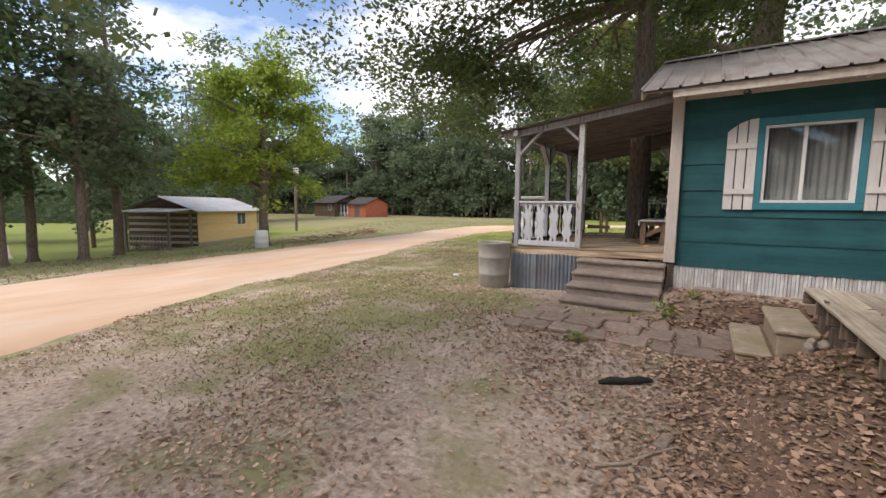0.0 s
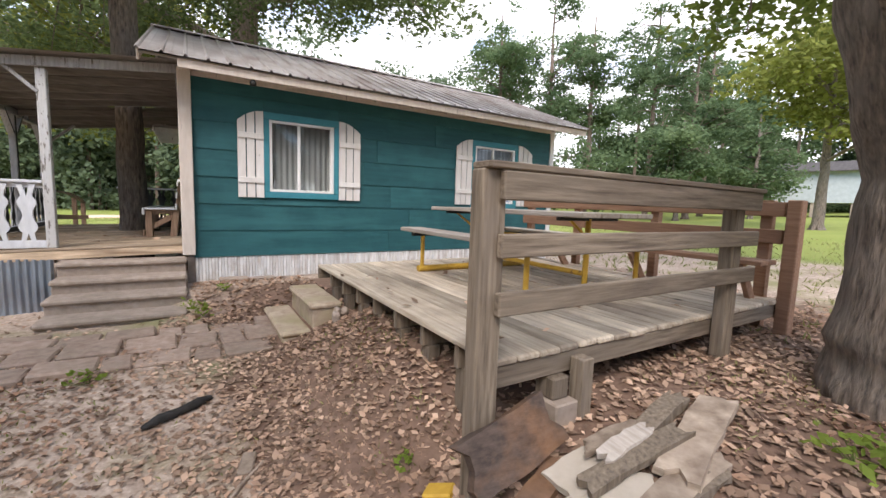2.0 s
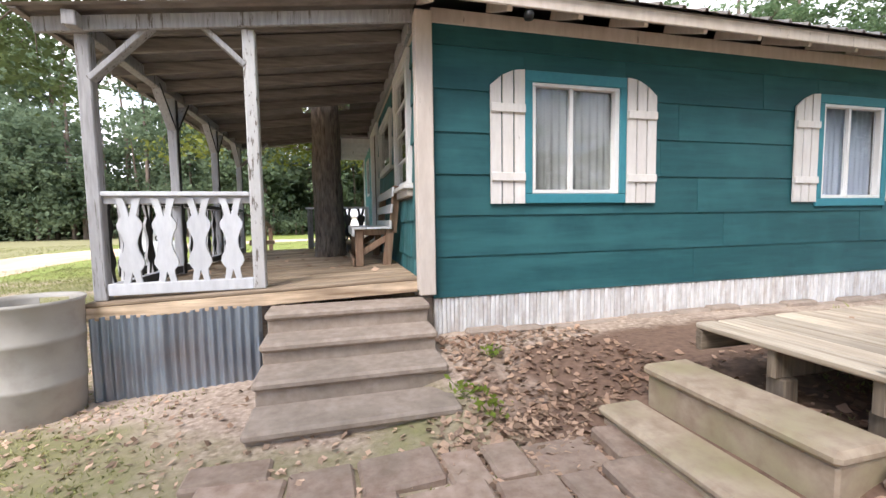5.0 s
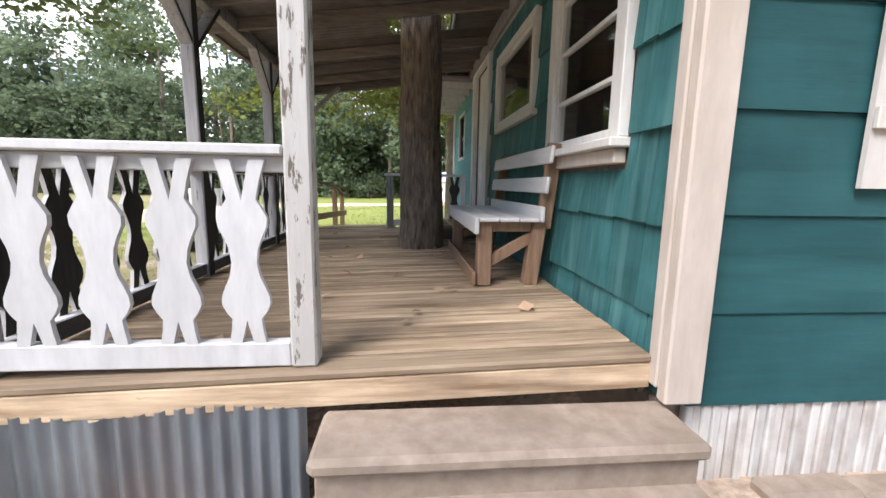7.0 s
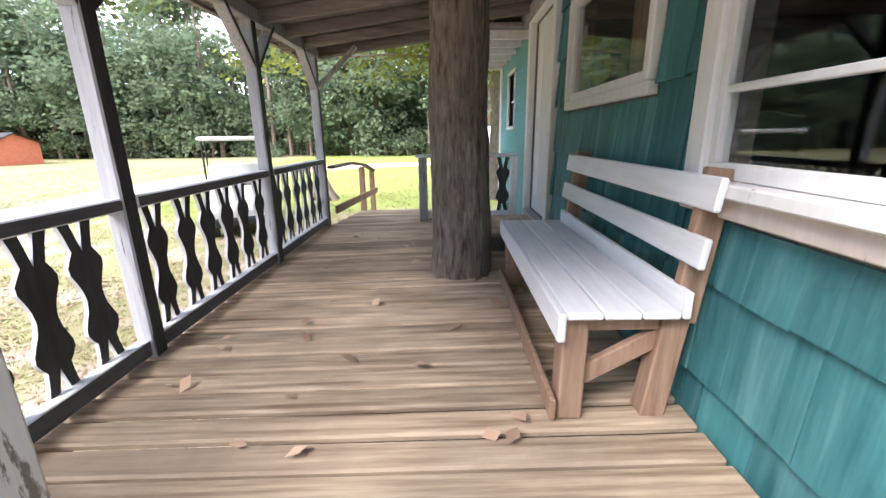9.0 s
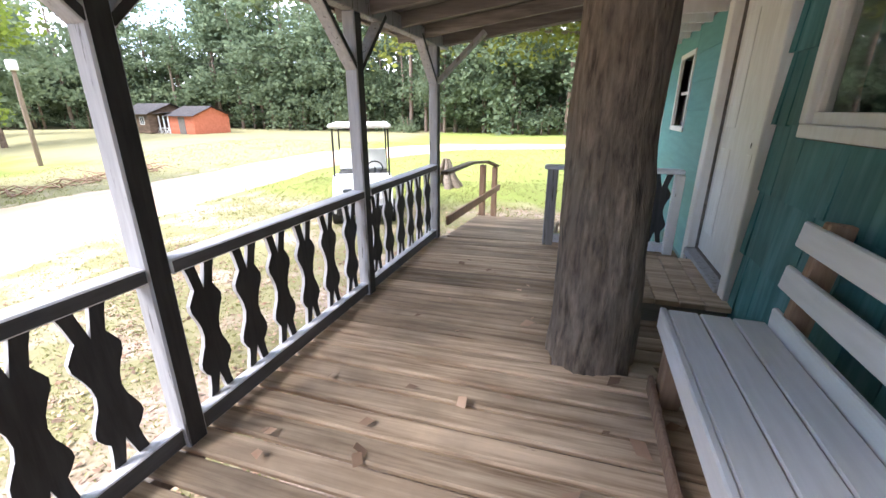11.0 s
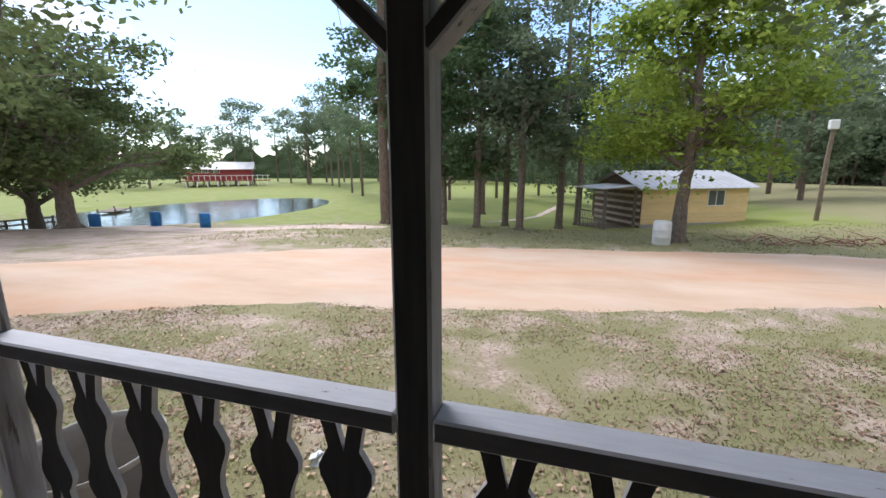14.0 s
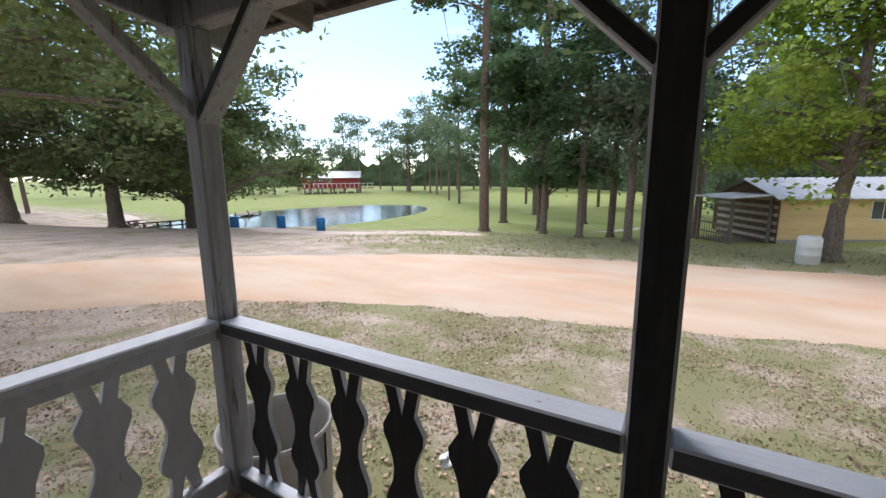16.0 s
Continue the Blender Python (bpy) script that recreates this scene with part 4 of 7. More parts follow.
rw = solid("roof_wing", g, TIN, "low metal roof of the rear wing with white rafter ends", "roof", kind="structure")
part("fascia_board", Geo().box((-0.97, HY1 + 0.12, 2.95), (-0.945, 14.5, 3.06), 0.004), WHITE, rw)
for i in range(6):
    part("rafter_tail", Geo().box((-0.94, HY1 + 0.25 + 0.45 * i, 2.96), (-0.345, HY1 + 0.29 + 0.45 * i, 3.055), 0.004), WHITE, rw)

# ---- porch ----
def floor_z(x):
    return 0.955 + 0.032 * (x - WX)


PX = -2.775
POSTS = [7.075, 8.675, 10.248, 11.79]
rng = random.Random(5)
porch_floor = solid("porch_floor", Geo().box((-2.82, 7.03, 0.74), (-2.77, 11.82, 0.845), 0.004).box((-0.42, 7.03, 0.78), (WX - 0.02, 11.82, 0.905), 0.004)
                    .box((-1.58, 7.03, 0.76), (-1.53, 11.82, 0.873), 0.004), DARKWOOD, "worn brown plank floor of the porch", "floor", kind="structure")
TX, TY = -1.165, 9.83
y = 6.985
while y < 11.84:
    w = rng.choice([0.126, 0.129, 0.131])
    x0, x1 = -2.86 - rng.uniform(0, 0.012), WX - 0.025
    spans = [(x0, x1)]
    if abs(y + w / 2 - TY) < 0.205:
        r = math.sqrt(max(0.004, 0.212 ** 2 - (y + w / 2 - TY) ** 2))
        spans = [(x0, TX - r), (TX + r, x1)]
    for a, b in spans:
        dz = rng.uniform(-0.003, 0.003)
        za, zb = floor_z(a) - 0.017 + dz, floor_z(b) - 0.017 + dz
        part("plank", Geo().beam((a, y + w / 2, za), (b, y + w / 2, zb), w, 0.034, 0.009), PORCHWOOD, porch_floor)
    y += w + rng.uniform(0.017, 0.025)
part("rim_board", Geo().beam((-2.86, 7.005, floor_z(-2.86) - 0.085), (WX - 0.03, 7.005, floor_z(WX) - 0.085), 0.035, 0.10, 0.005), PORCHWOOD, porch_floor)
part("rim_board", Geo().box((-2.865, 7.03, 0.72), (-2.825, 11.83, 0.842), 0.005), GREYWOOD, porch_floor)
for px, py in ((-2.76, 7.2), (-2.76, 9.5), (-2.76, 11.7), (-1.55, 8.3), (-1.55, 11.0)):
    part("pier", Geo().box((px - 0.09, py - 0.09, gz(px, py) - 0.05), (px + 0.09, py + 0.09, 0.74 if px < -2 else 0.76), 0.008), CONCRETE, porch_floor)

# corrugated sheet below the porch front
vs, fs = [], []
n = 220
for i in range(n + 1):
    x = -2.84 + 1.17 * i / n
    bend = 0.02 * math.exp(-((x + 2.38) / 0.03) ** 2)
    yy = 6.985 - 0.012 * math.sin(2 * math.pi * x / 0.066) - bend
    vs += [(x, yy, gz(x, 6.93) - 0.02), (x, yy - 0.006, 0.5), (x, yy, floor_z(x) - 0.115 + 0.012 * math.sin(i * 0.05))]
for i in range(n):
    fs += [(3 * i, 3 * i + 3, 3 * i + 4, 3 * i + 1), (3 * i + 1, 3 * i + 4, 3 * i + 5, 3 * i + 2)]
solid("corrugated_sheet", Geo().add(vs, fs, True), CORRUGATED, "dented galvanised corrugated metal sheet closing the porch front", "metal sheet")

# posts and beams that carry the porch roof
porch_frame = thing("porch_frame", (0, 0, 0), "peeling grey-white posts, beams and braces of the porch roof", "porch frame", kind="structure")
S = 0.045
for i, py in enumerate(POSTS):
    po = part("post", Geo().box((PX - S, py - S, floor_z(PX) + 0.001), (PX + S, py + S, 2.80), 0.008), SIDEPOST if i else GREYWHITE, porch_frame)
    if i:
        shade_inner_faces(po.data, INNERSHADE, (1, 0, 0))
part("post", Geo().box((-1.726, 7.025, floor_z(-1.68) + 0.001), (-1.634, 7.117, 2.93), 0.008), PEELWHITE, porch_frame)


def roof_z(x):
    return 3.24 + 0.125 * (x - WX)


part("beam", Geo().box((PX - 0.045, 6.9, 2.801), (PX + 0.04, 12.1, 2.905), 0.006), GREYWHITE, porch_frame)
part("beam", Geo().beam((-3.03, 7.0, roof_z(-3.03) - 0.09), (WX - 0.02, 7.0, roof_z(WX) - 0.09), 0.035, 0.105, 0.005), GREYWHITE, porch_frame)
part("ledger", Geo().box((WX - 0.055, 7.06, 3.05), (WX - 0.016, 12.0, 3.19), 0.005), GREYWHITE, porch_frame)
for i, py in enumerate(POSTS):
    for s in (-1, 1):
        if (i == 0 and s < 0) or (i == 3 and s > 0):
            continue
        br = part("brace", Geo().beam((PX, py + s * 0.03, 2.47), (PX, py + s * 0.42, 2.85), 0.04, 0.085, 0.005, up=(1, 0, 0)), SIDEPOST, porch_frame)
        shade_inner_faces(br.data, INNERSHADE, (1, 0, 0))
part("brace", Geo().beam((PX + 0.03, 7.06, 2.49), (PX + 0.44, 7.06, 2.90), 0.04, 0.085, 0.005, up=(0, 1, 0)), GREYWHITE, porch_frame)
part("brace", Geo().beam((-1.71, 7.06, 2.66), (-2.01, 7.06, 2.94), 0.04, 0.085, 0.005, up=(0, 1, 0)), GREYWHITE, porch_frame)
part("brace", Geo().beam((PX + 0.03, POSTS[3], 2.47), (PX + 0.50, POSTS[3], 2.90), 0.04, 0.085, 0.005, up=(0, 1, 0)), GREYWHITE, porch_frame)
y = 7.45
while y < 12.1:
    if abs(y - TY) > 0.33:
        part("rafter", Geo().beam((-3.0, y, roof_z(-3.0) - 0.075), (WX - 0.056, y, roof_z(WX) - 0.075), 0.04, 0.10, 0.004), DARKWOOD, porch_frame)
    y += 0.50
part("rafter", Geo().beam((-3.0, 12.02, roof_z(-3.0) - 0.075), (WX - 0.056, 12.02, roof_z(WX) - 0.075), 0.04, 0.10, 0.004), DARKWOOD, porch_frame)


def porch_sheet(y0, y1):
    """Corrugated roof sheet, its waves running down from the cabin wall; a hole is left round the oak."""
    vs, fs = [], []
    m = int((y1 - y0) / 0.0125)
    xs = [-3.12, -2.2, TX - 0.34, TX + 0.34, WX - 0.01]
    for i in range(m + 1):
        yy = y0 + (y1 - y0) * i / m
        for x in xs:
            vs.append((x, yy, roof_z(x) - 0.008 + 0.010 * math.sin(2 * math.pi * yy / 0.075)))
    for i in range(m):
        yy = y0 + (y1 - y0) * (i + 0.5) / m
        for j in range(4):
            if j == 2 and abs(yy - TY) < 0.34:
                continue
            a = i * 5 + j
            fs.append((a, a + 1, a + 6, a + 5))
    return Geo().add(vs, fs, True)


porch_roof = solid("porch_roof", Geo().box((-3.1, 6.88, roof_z(-3.1) - 0.032), (-3.05, 12.2, roof_z(-3.1) - 0.018), 0.002), DARKWOOD, "dark corrugated metal roof over the porch", "roof", kind="structure")
y = 6.86
while y < 12.15:
    e = min(y + 0.66, 12.2)
    part("roof_sheet", porch_sheet(y, e + 0.03), OLDTIN, porch_roof)
    y = e

# ---- railings with cut-out balusters ----
HALF = [(0.0, 0.79), (0.030, 1.0), (0.082, 1.0), (0.062, 0.90), (0.048, 0.80), (0.066, 0.755), (0.082, 0.71), (0.080, 0.66), (0.062, 0.60), (0.048, 0.54), (0.042, 0.47),
        (0.050, 0.40), (0.066, 0.345), (0.080, 0.29), (0.082, 0.245), (0.068, 0.20), (0.050, 0.165), (0.054, 0.10), (0.066, 0.0), (0.026, 0.0), (0.0, 0.155)]
BH = 0.655
OUT = [(x, z * BH) for x, z in HALF] + [(-x, z * BH) for x, z in HALF[-2:0:-1]]
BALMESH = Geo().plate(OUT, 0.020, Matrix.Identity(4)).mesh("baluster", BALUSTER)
shade_inner_faces(BALMESH, INNERSHADE, (0, 1, 0))
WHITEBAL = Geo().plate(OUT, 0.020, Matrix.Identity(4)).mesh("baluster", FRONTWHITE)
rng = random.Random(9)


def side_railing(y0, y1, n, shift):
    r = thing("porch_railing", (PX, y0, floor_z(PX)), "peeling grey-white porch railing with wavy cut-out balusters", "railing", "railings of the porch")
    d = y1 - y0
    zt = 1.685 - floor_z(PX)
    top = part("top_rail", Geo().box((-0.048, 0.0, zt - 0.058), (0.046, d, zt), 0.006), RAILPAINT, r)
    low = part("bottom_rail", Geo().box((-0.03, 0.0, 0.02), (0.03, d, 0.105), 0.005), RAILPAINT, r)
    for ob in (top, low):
        shade_inner_faces(ob.data, RAILSHADE, (1, 0, 0))
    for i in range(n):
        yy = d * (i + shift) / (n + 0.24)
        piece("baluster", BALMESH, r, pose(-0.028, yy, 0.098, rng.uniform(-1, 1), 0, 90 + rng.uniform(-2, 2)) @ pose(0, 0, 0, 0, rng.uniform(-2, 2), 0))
    return r


for a, b, n, sh in ((7.121, 8.629, 6, 0.54), (8.721, 10.202, 6, 0.68), (10.294, 11.744, 6, 0.74)):
    side_railing(a, b, n, sh)
fr = thing("porch_railing", (-2.728, 7.07, 0.90), "white-painted front porch railing with cut-out balusters", "railing", "railings of the porch")
part("top_rail", Geo().box((0.0, -0.05, 0.755), (1.001, 0.055, 0.79), 0.006), FRONTWHITE, fr)
part("apron_rail", Geo().box((0.0, -0.01, 0.70), (1.001, 0.03, 0.7545), 0.004), FRONTWHITE, fr)
part("bottom_rail", Geo().box((0.0, -0.035, 0.015), (1.001, 0.02, 0.105), 0.005), FRONTWHITE, fr)
for i in range(4):
    piece("baluster", WHITEBAL, fr, pose(0.165 + 0.230 * i, -0.022, 0.085, 0, rng.uniform(-1.5, 1.5), rng.uniform(-2, 2)))

# short railing at the far end, between the ramp and the wall
er = thing("porch_railing", (-1.568, 11.82, 0.92), "short grey-white railing at the porch end beside the ramp", "railing", "railings of the porch")
part("post", Geo().box((-0.05, -0.045, 0.0), (0.05, 0.045, 0.76), 0.006), GREYWHITE, er)
part("top_rail", Geo().box((-0.08, -0.06, 0.762), (1.12, 0.06, 0.80), 0.006), RAILPAINT, er)
part("bottom_rail", Geo().box((0.051, -0.03, 0.03), (1.12, 0.03, 0.115), 0.005), RAILPAINT, er)
part("post", Geo().box((1.04, -0.10, 0.03), (1.12, -0.031, 0.76), 0.006), WHITE, er)
for i in range(4):
    piece("baluster", BALMESH, er, pose(0.24 + 0.24 * i, 0.0, 0.118, 0, rng.uniform(-2, 2), 0))

# ramp going down from the porch end
ramp = thing("ramp", (-2.1, 11.84, 0.0), "plank ramp down from the porch with brown handrail", "ramp")
for i in range(16):
    y0 = 0.0 + 0.155 * i
    z = 0.90 - 0.012 * i - (0.03 * max(0, i - 8))
    part("plank", Geo().beam((-0.56, y0 + 0.075, z - 0.02), (0.56, y0 + 0.075, z + 0.0), 0.147, 0.035, 0.006), PORCHWOOD, ramp)
for sx in (-0.5, 0.5):
    part("stringer", Geo().beam((sx, 0.02, 0.81), (sx, 2.45, 0.44), 0.05, 0.13, 0.004), GREYWOOD, ramp)
    for yy in (0.9, 2.2):
        part("leg", Geo().box((sx - 0.04, yy - 0.04, gz(-2.1 + sx, 11.84 + yy) - 0.03), (sx + 0.04, yy + 0.04, 0.72 - 0.12 * yy), 0.004), GREYWOOD, ramp)
for yy, zt in ((1.95, 1.44), (2.85, 1.30)):
    part("handrail_post", Geo().box((-0.66, yy - 0.045, gz(-2.75, 11.84 + yy) - 0.05), (-0.575, yy + 0.045, zt), 0.005), BARE, ramp)
part("handrail", Geo().beam((-0.59, 0.02, 1.58), (-0.61, 1.2, 1.555), 0.09, 0.035, 0.005).beam((-0.61, 1.2, 1.555), (-0.62, 2.2, 1.46), 0.09, 0.035, 0.005)
     .beam((-0.62, 2.2, 1.46), (-0.62, 3.0, 1.30), 0.09, 0.035, 0.005), GREYWOOD, ramp)
part("mid_rail", Geo().beam((-0.56, 0.02, 1.06), (-0.57, 3.05, 0.92), 0.035, 0.10, 0.005), BARE, ramp)

# ---- bench on the porch ----
bench = thing("porch_bench", (-0.695, 8.77, 0.945), "white-painted slatted bench with bare brown legs against the teal wall", "bench")
L0, L1 = -0.73, 0.80
for i in range(3):
    part("seat_slat", Geo().box((-0.185 + 0.125 * i, L0, 0.405), (-0.065 + 0.125 * i, L1, 0.43), 0.006), WHITESLAT, bench)
part("front_rail", Geo().box((-0.215, L0 - 0.01, 0.33), (-0.187, L1 + 0.01, 0.432), 0.006), WHITESLAT, bench)
part("back_board", Geo().box((0.192, L0, 0.405), (0.218, L1, 0.50), 0.006), WHITESLAT, bench)
for za, h in ((0.58, 0.10), (0.76, 0.105)):
    xa = 0.205 + 0.10 * (za - 0.45)
    part("back_slat", Geo().beam((xa, L0 - 0.02, za + h / 2), (xa, L1 + 0.03, za + h / 2), 0.024, h, 0.006, up=(0.12, 0, 1)), WHITESLAT, bench)
for yy in (L0 + 0.09, L1 - 0.09):
    part("front_leg", Geo().box((-0.183, yy - 0.05, 0.0), (-0.095, yy + 0.05, 0.403), 0.006), BARE, bench)
    part("back_leg", Geo().beam((0.16, yy, 0.0), (0.205, yy, 0.40), 0.09, 0.085, 0.006, up=(0, 1, 0)), BARE, bench)
    part("back_upright", Geo().beam((0.235, yy, 0.36), (0.290, yy, 0.885), 0.09, 0.045, 0.006, up=(0, 1, 0)), BARE, bench)
    part("side_rail", Geo().box((-0.093, yy - 0.03, 0.34), (0.15, yy + 0.03, 0.402), 0.005), BARE, bench)
    part("brace", Geo().beam((-0.12, yy, 0.14), (0.17, yy, 0.31), 0.035, 0.07, 0.005), BARE, bench)
part("foot_board", Geo().beam((-0.205, L0 + 0.02, 0.05), (-0.205, L1 - 0.02, 0.05), 0.022, 0.085, 0.005), BARE, bench)

# ---- concrete steps ----
steps = thing("concrete_steps", (-0.98, 6.4, 0.0), "weathered brown concrete steps with rounded nosings up to the porch", "steps")
for i, (zt, yf) in enumerate(((0.32, 5.80), (0.47, 6.13), (0.62, 6.43), (0.78, 6.69))):
    hw = 0.61
    zb = gz(-1, yf) - 0.06
    part("step", Geo().box((-hw, yf - 6.4 + 0.04, zb), (hw, 6.98 - 6.4, zt - 0.062), 0.006), CONCRETE, steps)
    part("tread", Geo().box((-hw - 0.015, yf - 6.4, zt - 0.06), (hw + 0.015, min(6.98, yf + 0.36) - 6.4, zt), 0.018), CONCRETE, steps)

# ---- paved path and block steps ----
rng = random.Random(21)
path = solid("paved_path", Geo().box((-1.80, 4.50, gz(-1, 5.3) - 0.09), (0.30, 5.74, gz(-1, 5.3) - 0.045), 0.02), PAVER, "uneven path of brown concrete pavers", "path", kind="structure")
y = 4.44
for r, depth in enumerate((0.30, 0.40, 0.29, 0.20)):
    x = -1.86 + 0.16 * rng.random()
    while x < (0.30 if r < 3 else -1.5):
        w = rng.choice([0.40, 0.385, 0.30, 0.20, 0.28])
        xx, yy = x + w / 2, y + depth / 2 + rng.uniform(-0.015, 0.015) - 0.05 * math.sin(1.7 * x)
        piece("paver", boxmesh((w, depth - 0.01, 0.09), PAVER, 0.014), path, pose(xx, yy, gz(xx, yy) - 0.016 + rng.uniform(-0.010, 0.014), rng.uniform(-2, 2), rng.uniform(-2, 2), rng.uniform(-4, 4)))
        x += w + rng.uniform(0.010, 0.028)
    y += depth + 0.012
bs = thing("block_steps", (0.665, 5.0, 0.0), "two mossy concrete steps at the edge of the wooden deck", "steps")
part("step", Geo().box((-0.27, -0.50, 0.10), (0.005, 0.50, 0.298), 0.012), MOSSY, bs)
part("tread", Geo().box((-0.29, -0.52, 0.299), (-0.01, 0.53, 0.356), 0.02), MOSSY, bs)
part("step", Geo().box((0.006, -0.48, 0.10), (0.28, 0.47, 0.528), 0.012), MOSSY, bs)
part("tread", Geo().box((-0.025, -0.50, 0.529), (0.29, 0.485, 0.589), 0.02), MOSSY, bs)
g = Geo()
for k in range(7):
    a = rng.uniform(0, 6.28)
    g.box((-0.05, -0.03, -0.03), (0.06, 0.03, 0.04), 0.015, pose(0.92 + 0.07 * math.cos(a), 4.36 + 0.10 * math.sin(a), gz(0.92, 4.36) + 0.02 + 0.02 * k * 0.3, 40 * a, 30 * a, 70 * a))
solid("concrete_rubble", g, CONCRETE, "broken lumps of concrete beside the steps", "rubble")

# ---- wooden deck ----
DX0, DX1, DY0, DY1, DZ = 0.95, 4.06, 2.14, 5.42, 0.825
deck = thing("deck", (0, 0, 0), "low weathered plank deck on short posts", "deck", kind="structure")
x = DX0
i = 0
while x < DX1 - 0.02:
    w = 0.143
    part("plank", Geo().box((x, DY0 - rng.uniform(0.0, 0.02), DZ - 0.036 + rng.uniform(-0.002, 0.002)), (x + w, DY1 + rng.uniform(0, 0.02), DZ + rng.uniform(-0.003, 0.003)), 0.009), DECKWOOD, deck)
    x += w + rng.uniform(0.007, 0.012)
DX1 = x
part("rim_joist", Geo().box((DX0 - 0.05, DY0 + 0.005, DZ - 0.155), (DX1, DY0 + 0.045, DZ - 0.040), 0.005), RAILWOOD, deck)
part("rim_joist", Geo().box((DX0, DY1 - 0.045, DZ - 0.155), (DX1, DY1 - 0.005, DZ - 0.040), 0.005), RAILWOOD, deck)
y = DY0 + 0.35
while y < DY1 - 0.2:
    part("joist", Geo().box((DX0 + 0.03, y, DZ - 0.18), (DX1 - 0.02, y + 0.045, DZ - 0.040), 0.004), GREYWOOD, deck)
    for px in (DX0 + 0.06, 2.5, DX1 - 0.15):
        part("support_post", Geo().box((px, y - 0.025, gz(px, y) - 0.04), (px + 0.09, y + 0.07, DZ - 0.181), 0.006), GREYWOOD, deck)
    y += 0.415
part("support_post", Geo().box((1.48, 2.04, gz(1.5, 2.1) - 0.02), (1.57, 2.13, DZ - 0.06), 0.006), GREYWOOD, deck)
part("support_block", Geo().box((1.33, 2.10, gz(1.4, 2.1) + 0.132), (1.45, 2.24, DZ - 0.158), 0.01), GREYWOOD, deck)
cb = solid("concrete_block", Geo().box((1.31, 2.05, gz(1.4, 2.1) - 0.05), (1.475, 2.25, gz(1.4, 2.1) + 0.13), 0.008), CONCRETE, "small grey concrete block below the deck edge", "block")

# front railing of the deck
dr2 = thing("deck_railing", (0, 0, 0), "weathered three-rail plank railing along the deck", "railing")
for px, zt in ((0.835, 1.725), (3.045, 1.70)):
    part("post", Geo().box((px - 0.065, 2.04, gz(px, 2.0) - 0.10), (px + 0.065, 2.134, zt), 0.008), GREYWOOD, dr2)
part("post", Geo().box((4.07, 2.03, gz(4.1, 2.0) - 0.08), (4.185, 2.134, 1.70), 0.008), REDWOOD, dr2)
part("cap_rail", Geo().beam((0.78, 2.07, 1.741), (3.26, 2.05, 1.735), 0.14, 0.03, 0.005), RAILWOOD, dr2)
for zz, h in ((1.655, 0.125), (1.395, 0.105), (1.135, 0.105)):
    part("rail", Geo().beam((0.85, 2.016, zz), (3.24, 2.012, zz), 0.04, h, 0.006), RAILWOOD, dr2)

# bench-fence along the far side of the deck
fb = thing("deck_bench", (0, 0, 0), "red-brown plank bench with a railing back along the deck", "bench")
for py in (2.30, 3.35, 4.45, 5.35):
    part("post", Geo().box((4.14, py - 0.045, gz(4.18, py) - 0.05), (4.225, py + 0.045, 1.70), 0.006), REDWOOD, fb)
    part("seat_leg", Geo().beam((4.08, py, 0.70), (3.76, py, 1.13), 0.085, 0.045, 0.005, up=(0, 1, 0)), REDWOOD, fb)
for zz in (1.62, 1.38):
    part("back_rail", Geo().beam((4.115, 2.15, zz), (4.115, 5.45, zz + 0.01), 0.04, 0.125, 0.006), REDWOOD, fb)
for k in range(2):
    part("seat_plank", Geo().box((3.74 + 0.155 * k, 2.15, 1.14), (3.89 + 0.155 * k, 5.45, 1.18), 0.006), REDWOOD, fb)

# ---- picnic table on the deck ----
tb = thing("picnic_table", (2.47, 3.77, DZ), "picnic table of grey planks on a yellow pipe frame", "picnic table")
for yy in (-0.84, 0.81):
    part("foot_pipe", Geo().cyl((-0.65, yy, 0.035), (0.84, yy, 0.035), 0.035), YELLOWPIPE, tb)
    for sx in (-0.60, 0.76):
        part("bench_leg", Geo().cyl((sx, yy, 0.06), (sx, yy, 0.40), 0.022), YELLOWPIPE, tb)
        part("bench_bracket", Geo().box((sx - 0.13, yy - 0.025, 0.395), (sx + 0.13, yy + 0.025, 0.435), 0.004), BLACK, tb)
    part("table_leg", Geo().cyl((0.06, yy, 0.06), (0.06, yy, 0.66), 0.024), YELLOWPIPE, tb)
    part("table_bracket", Geo().box((-0.30, yy - 0.02, 0.645), (0.42, yy + 0.02, 0.675), 0.004), BLACK, tb)
    part("strut", Geo().beam((0.06, yy, 0.50), (-0.16, yy, 0.65), 0.02, 0.02, 0.003), YELLOWPIPE, tb)
part("stretcher", Geo().cyl((0.06, -0.84, 0.20), (0.06, 0.81, 0.20), 0.022), YELLOWPIPE, tb)
part("stretcher", Geo().cyl((0.06, -0.84, 0.46), (0.06, 0.81, 0.46), 0.020), YELLOWPIPE, tb)
for k in range(4):
    part("table_plank", Geo().box((-0.34 + 0.22 * k, -1.10 + rng.uniform(-.02, .02), 0.676), (-0.13 + 0.22 * k, 1.09 + rng.uniform(-.02, .02), 0.716), 0.006), TABLEWOOD, tb)
for sx in (-0.75, 0.62):
    part("bench_plank", Geo().box((sx, -1.08, 0.436), (sx + 0.26, 1.07, 0.476), 0.006), TABLEWOOD, tb)

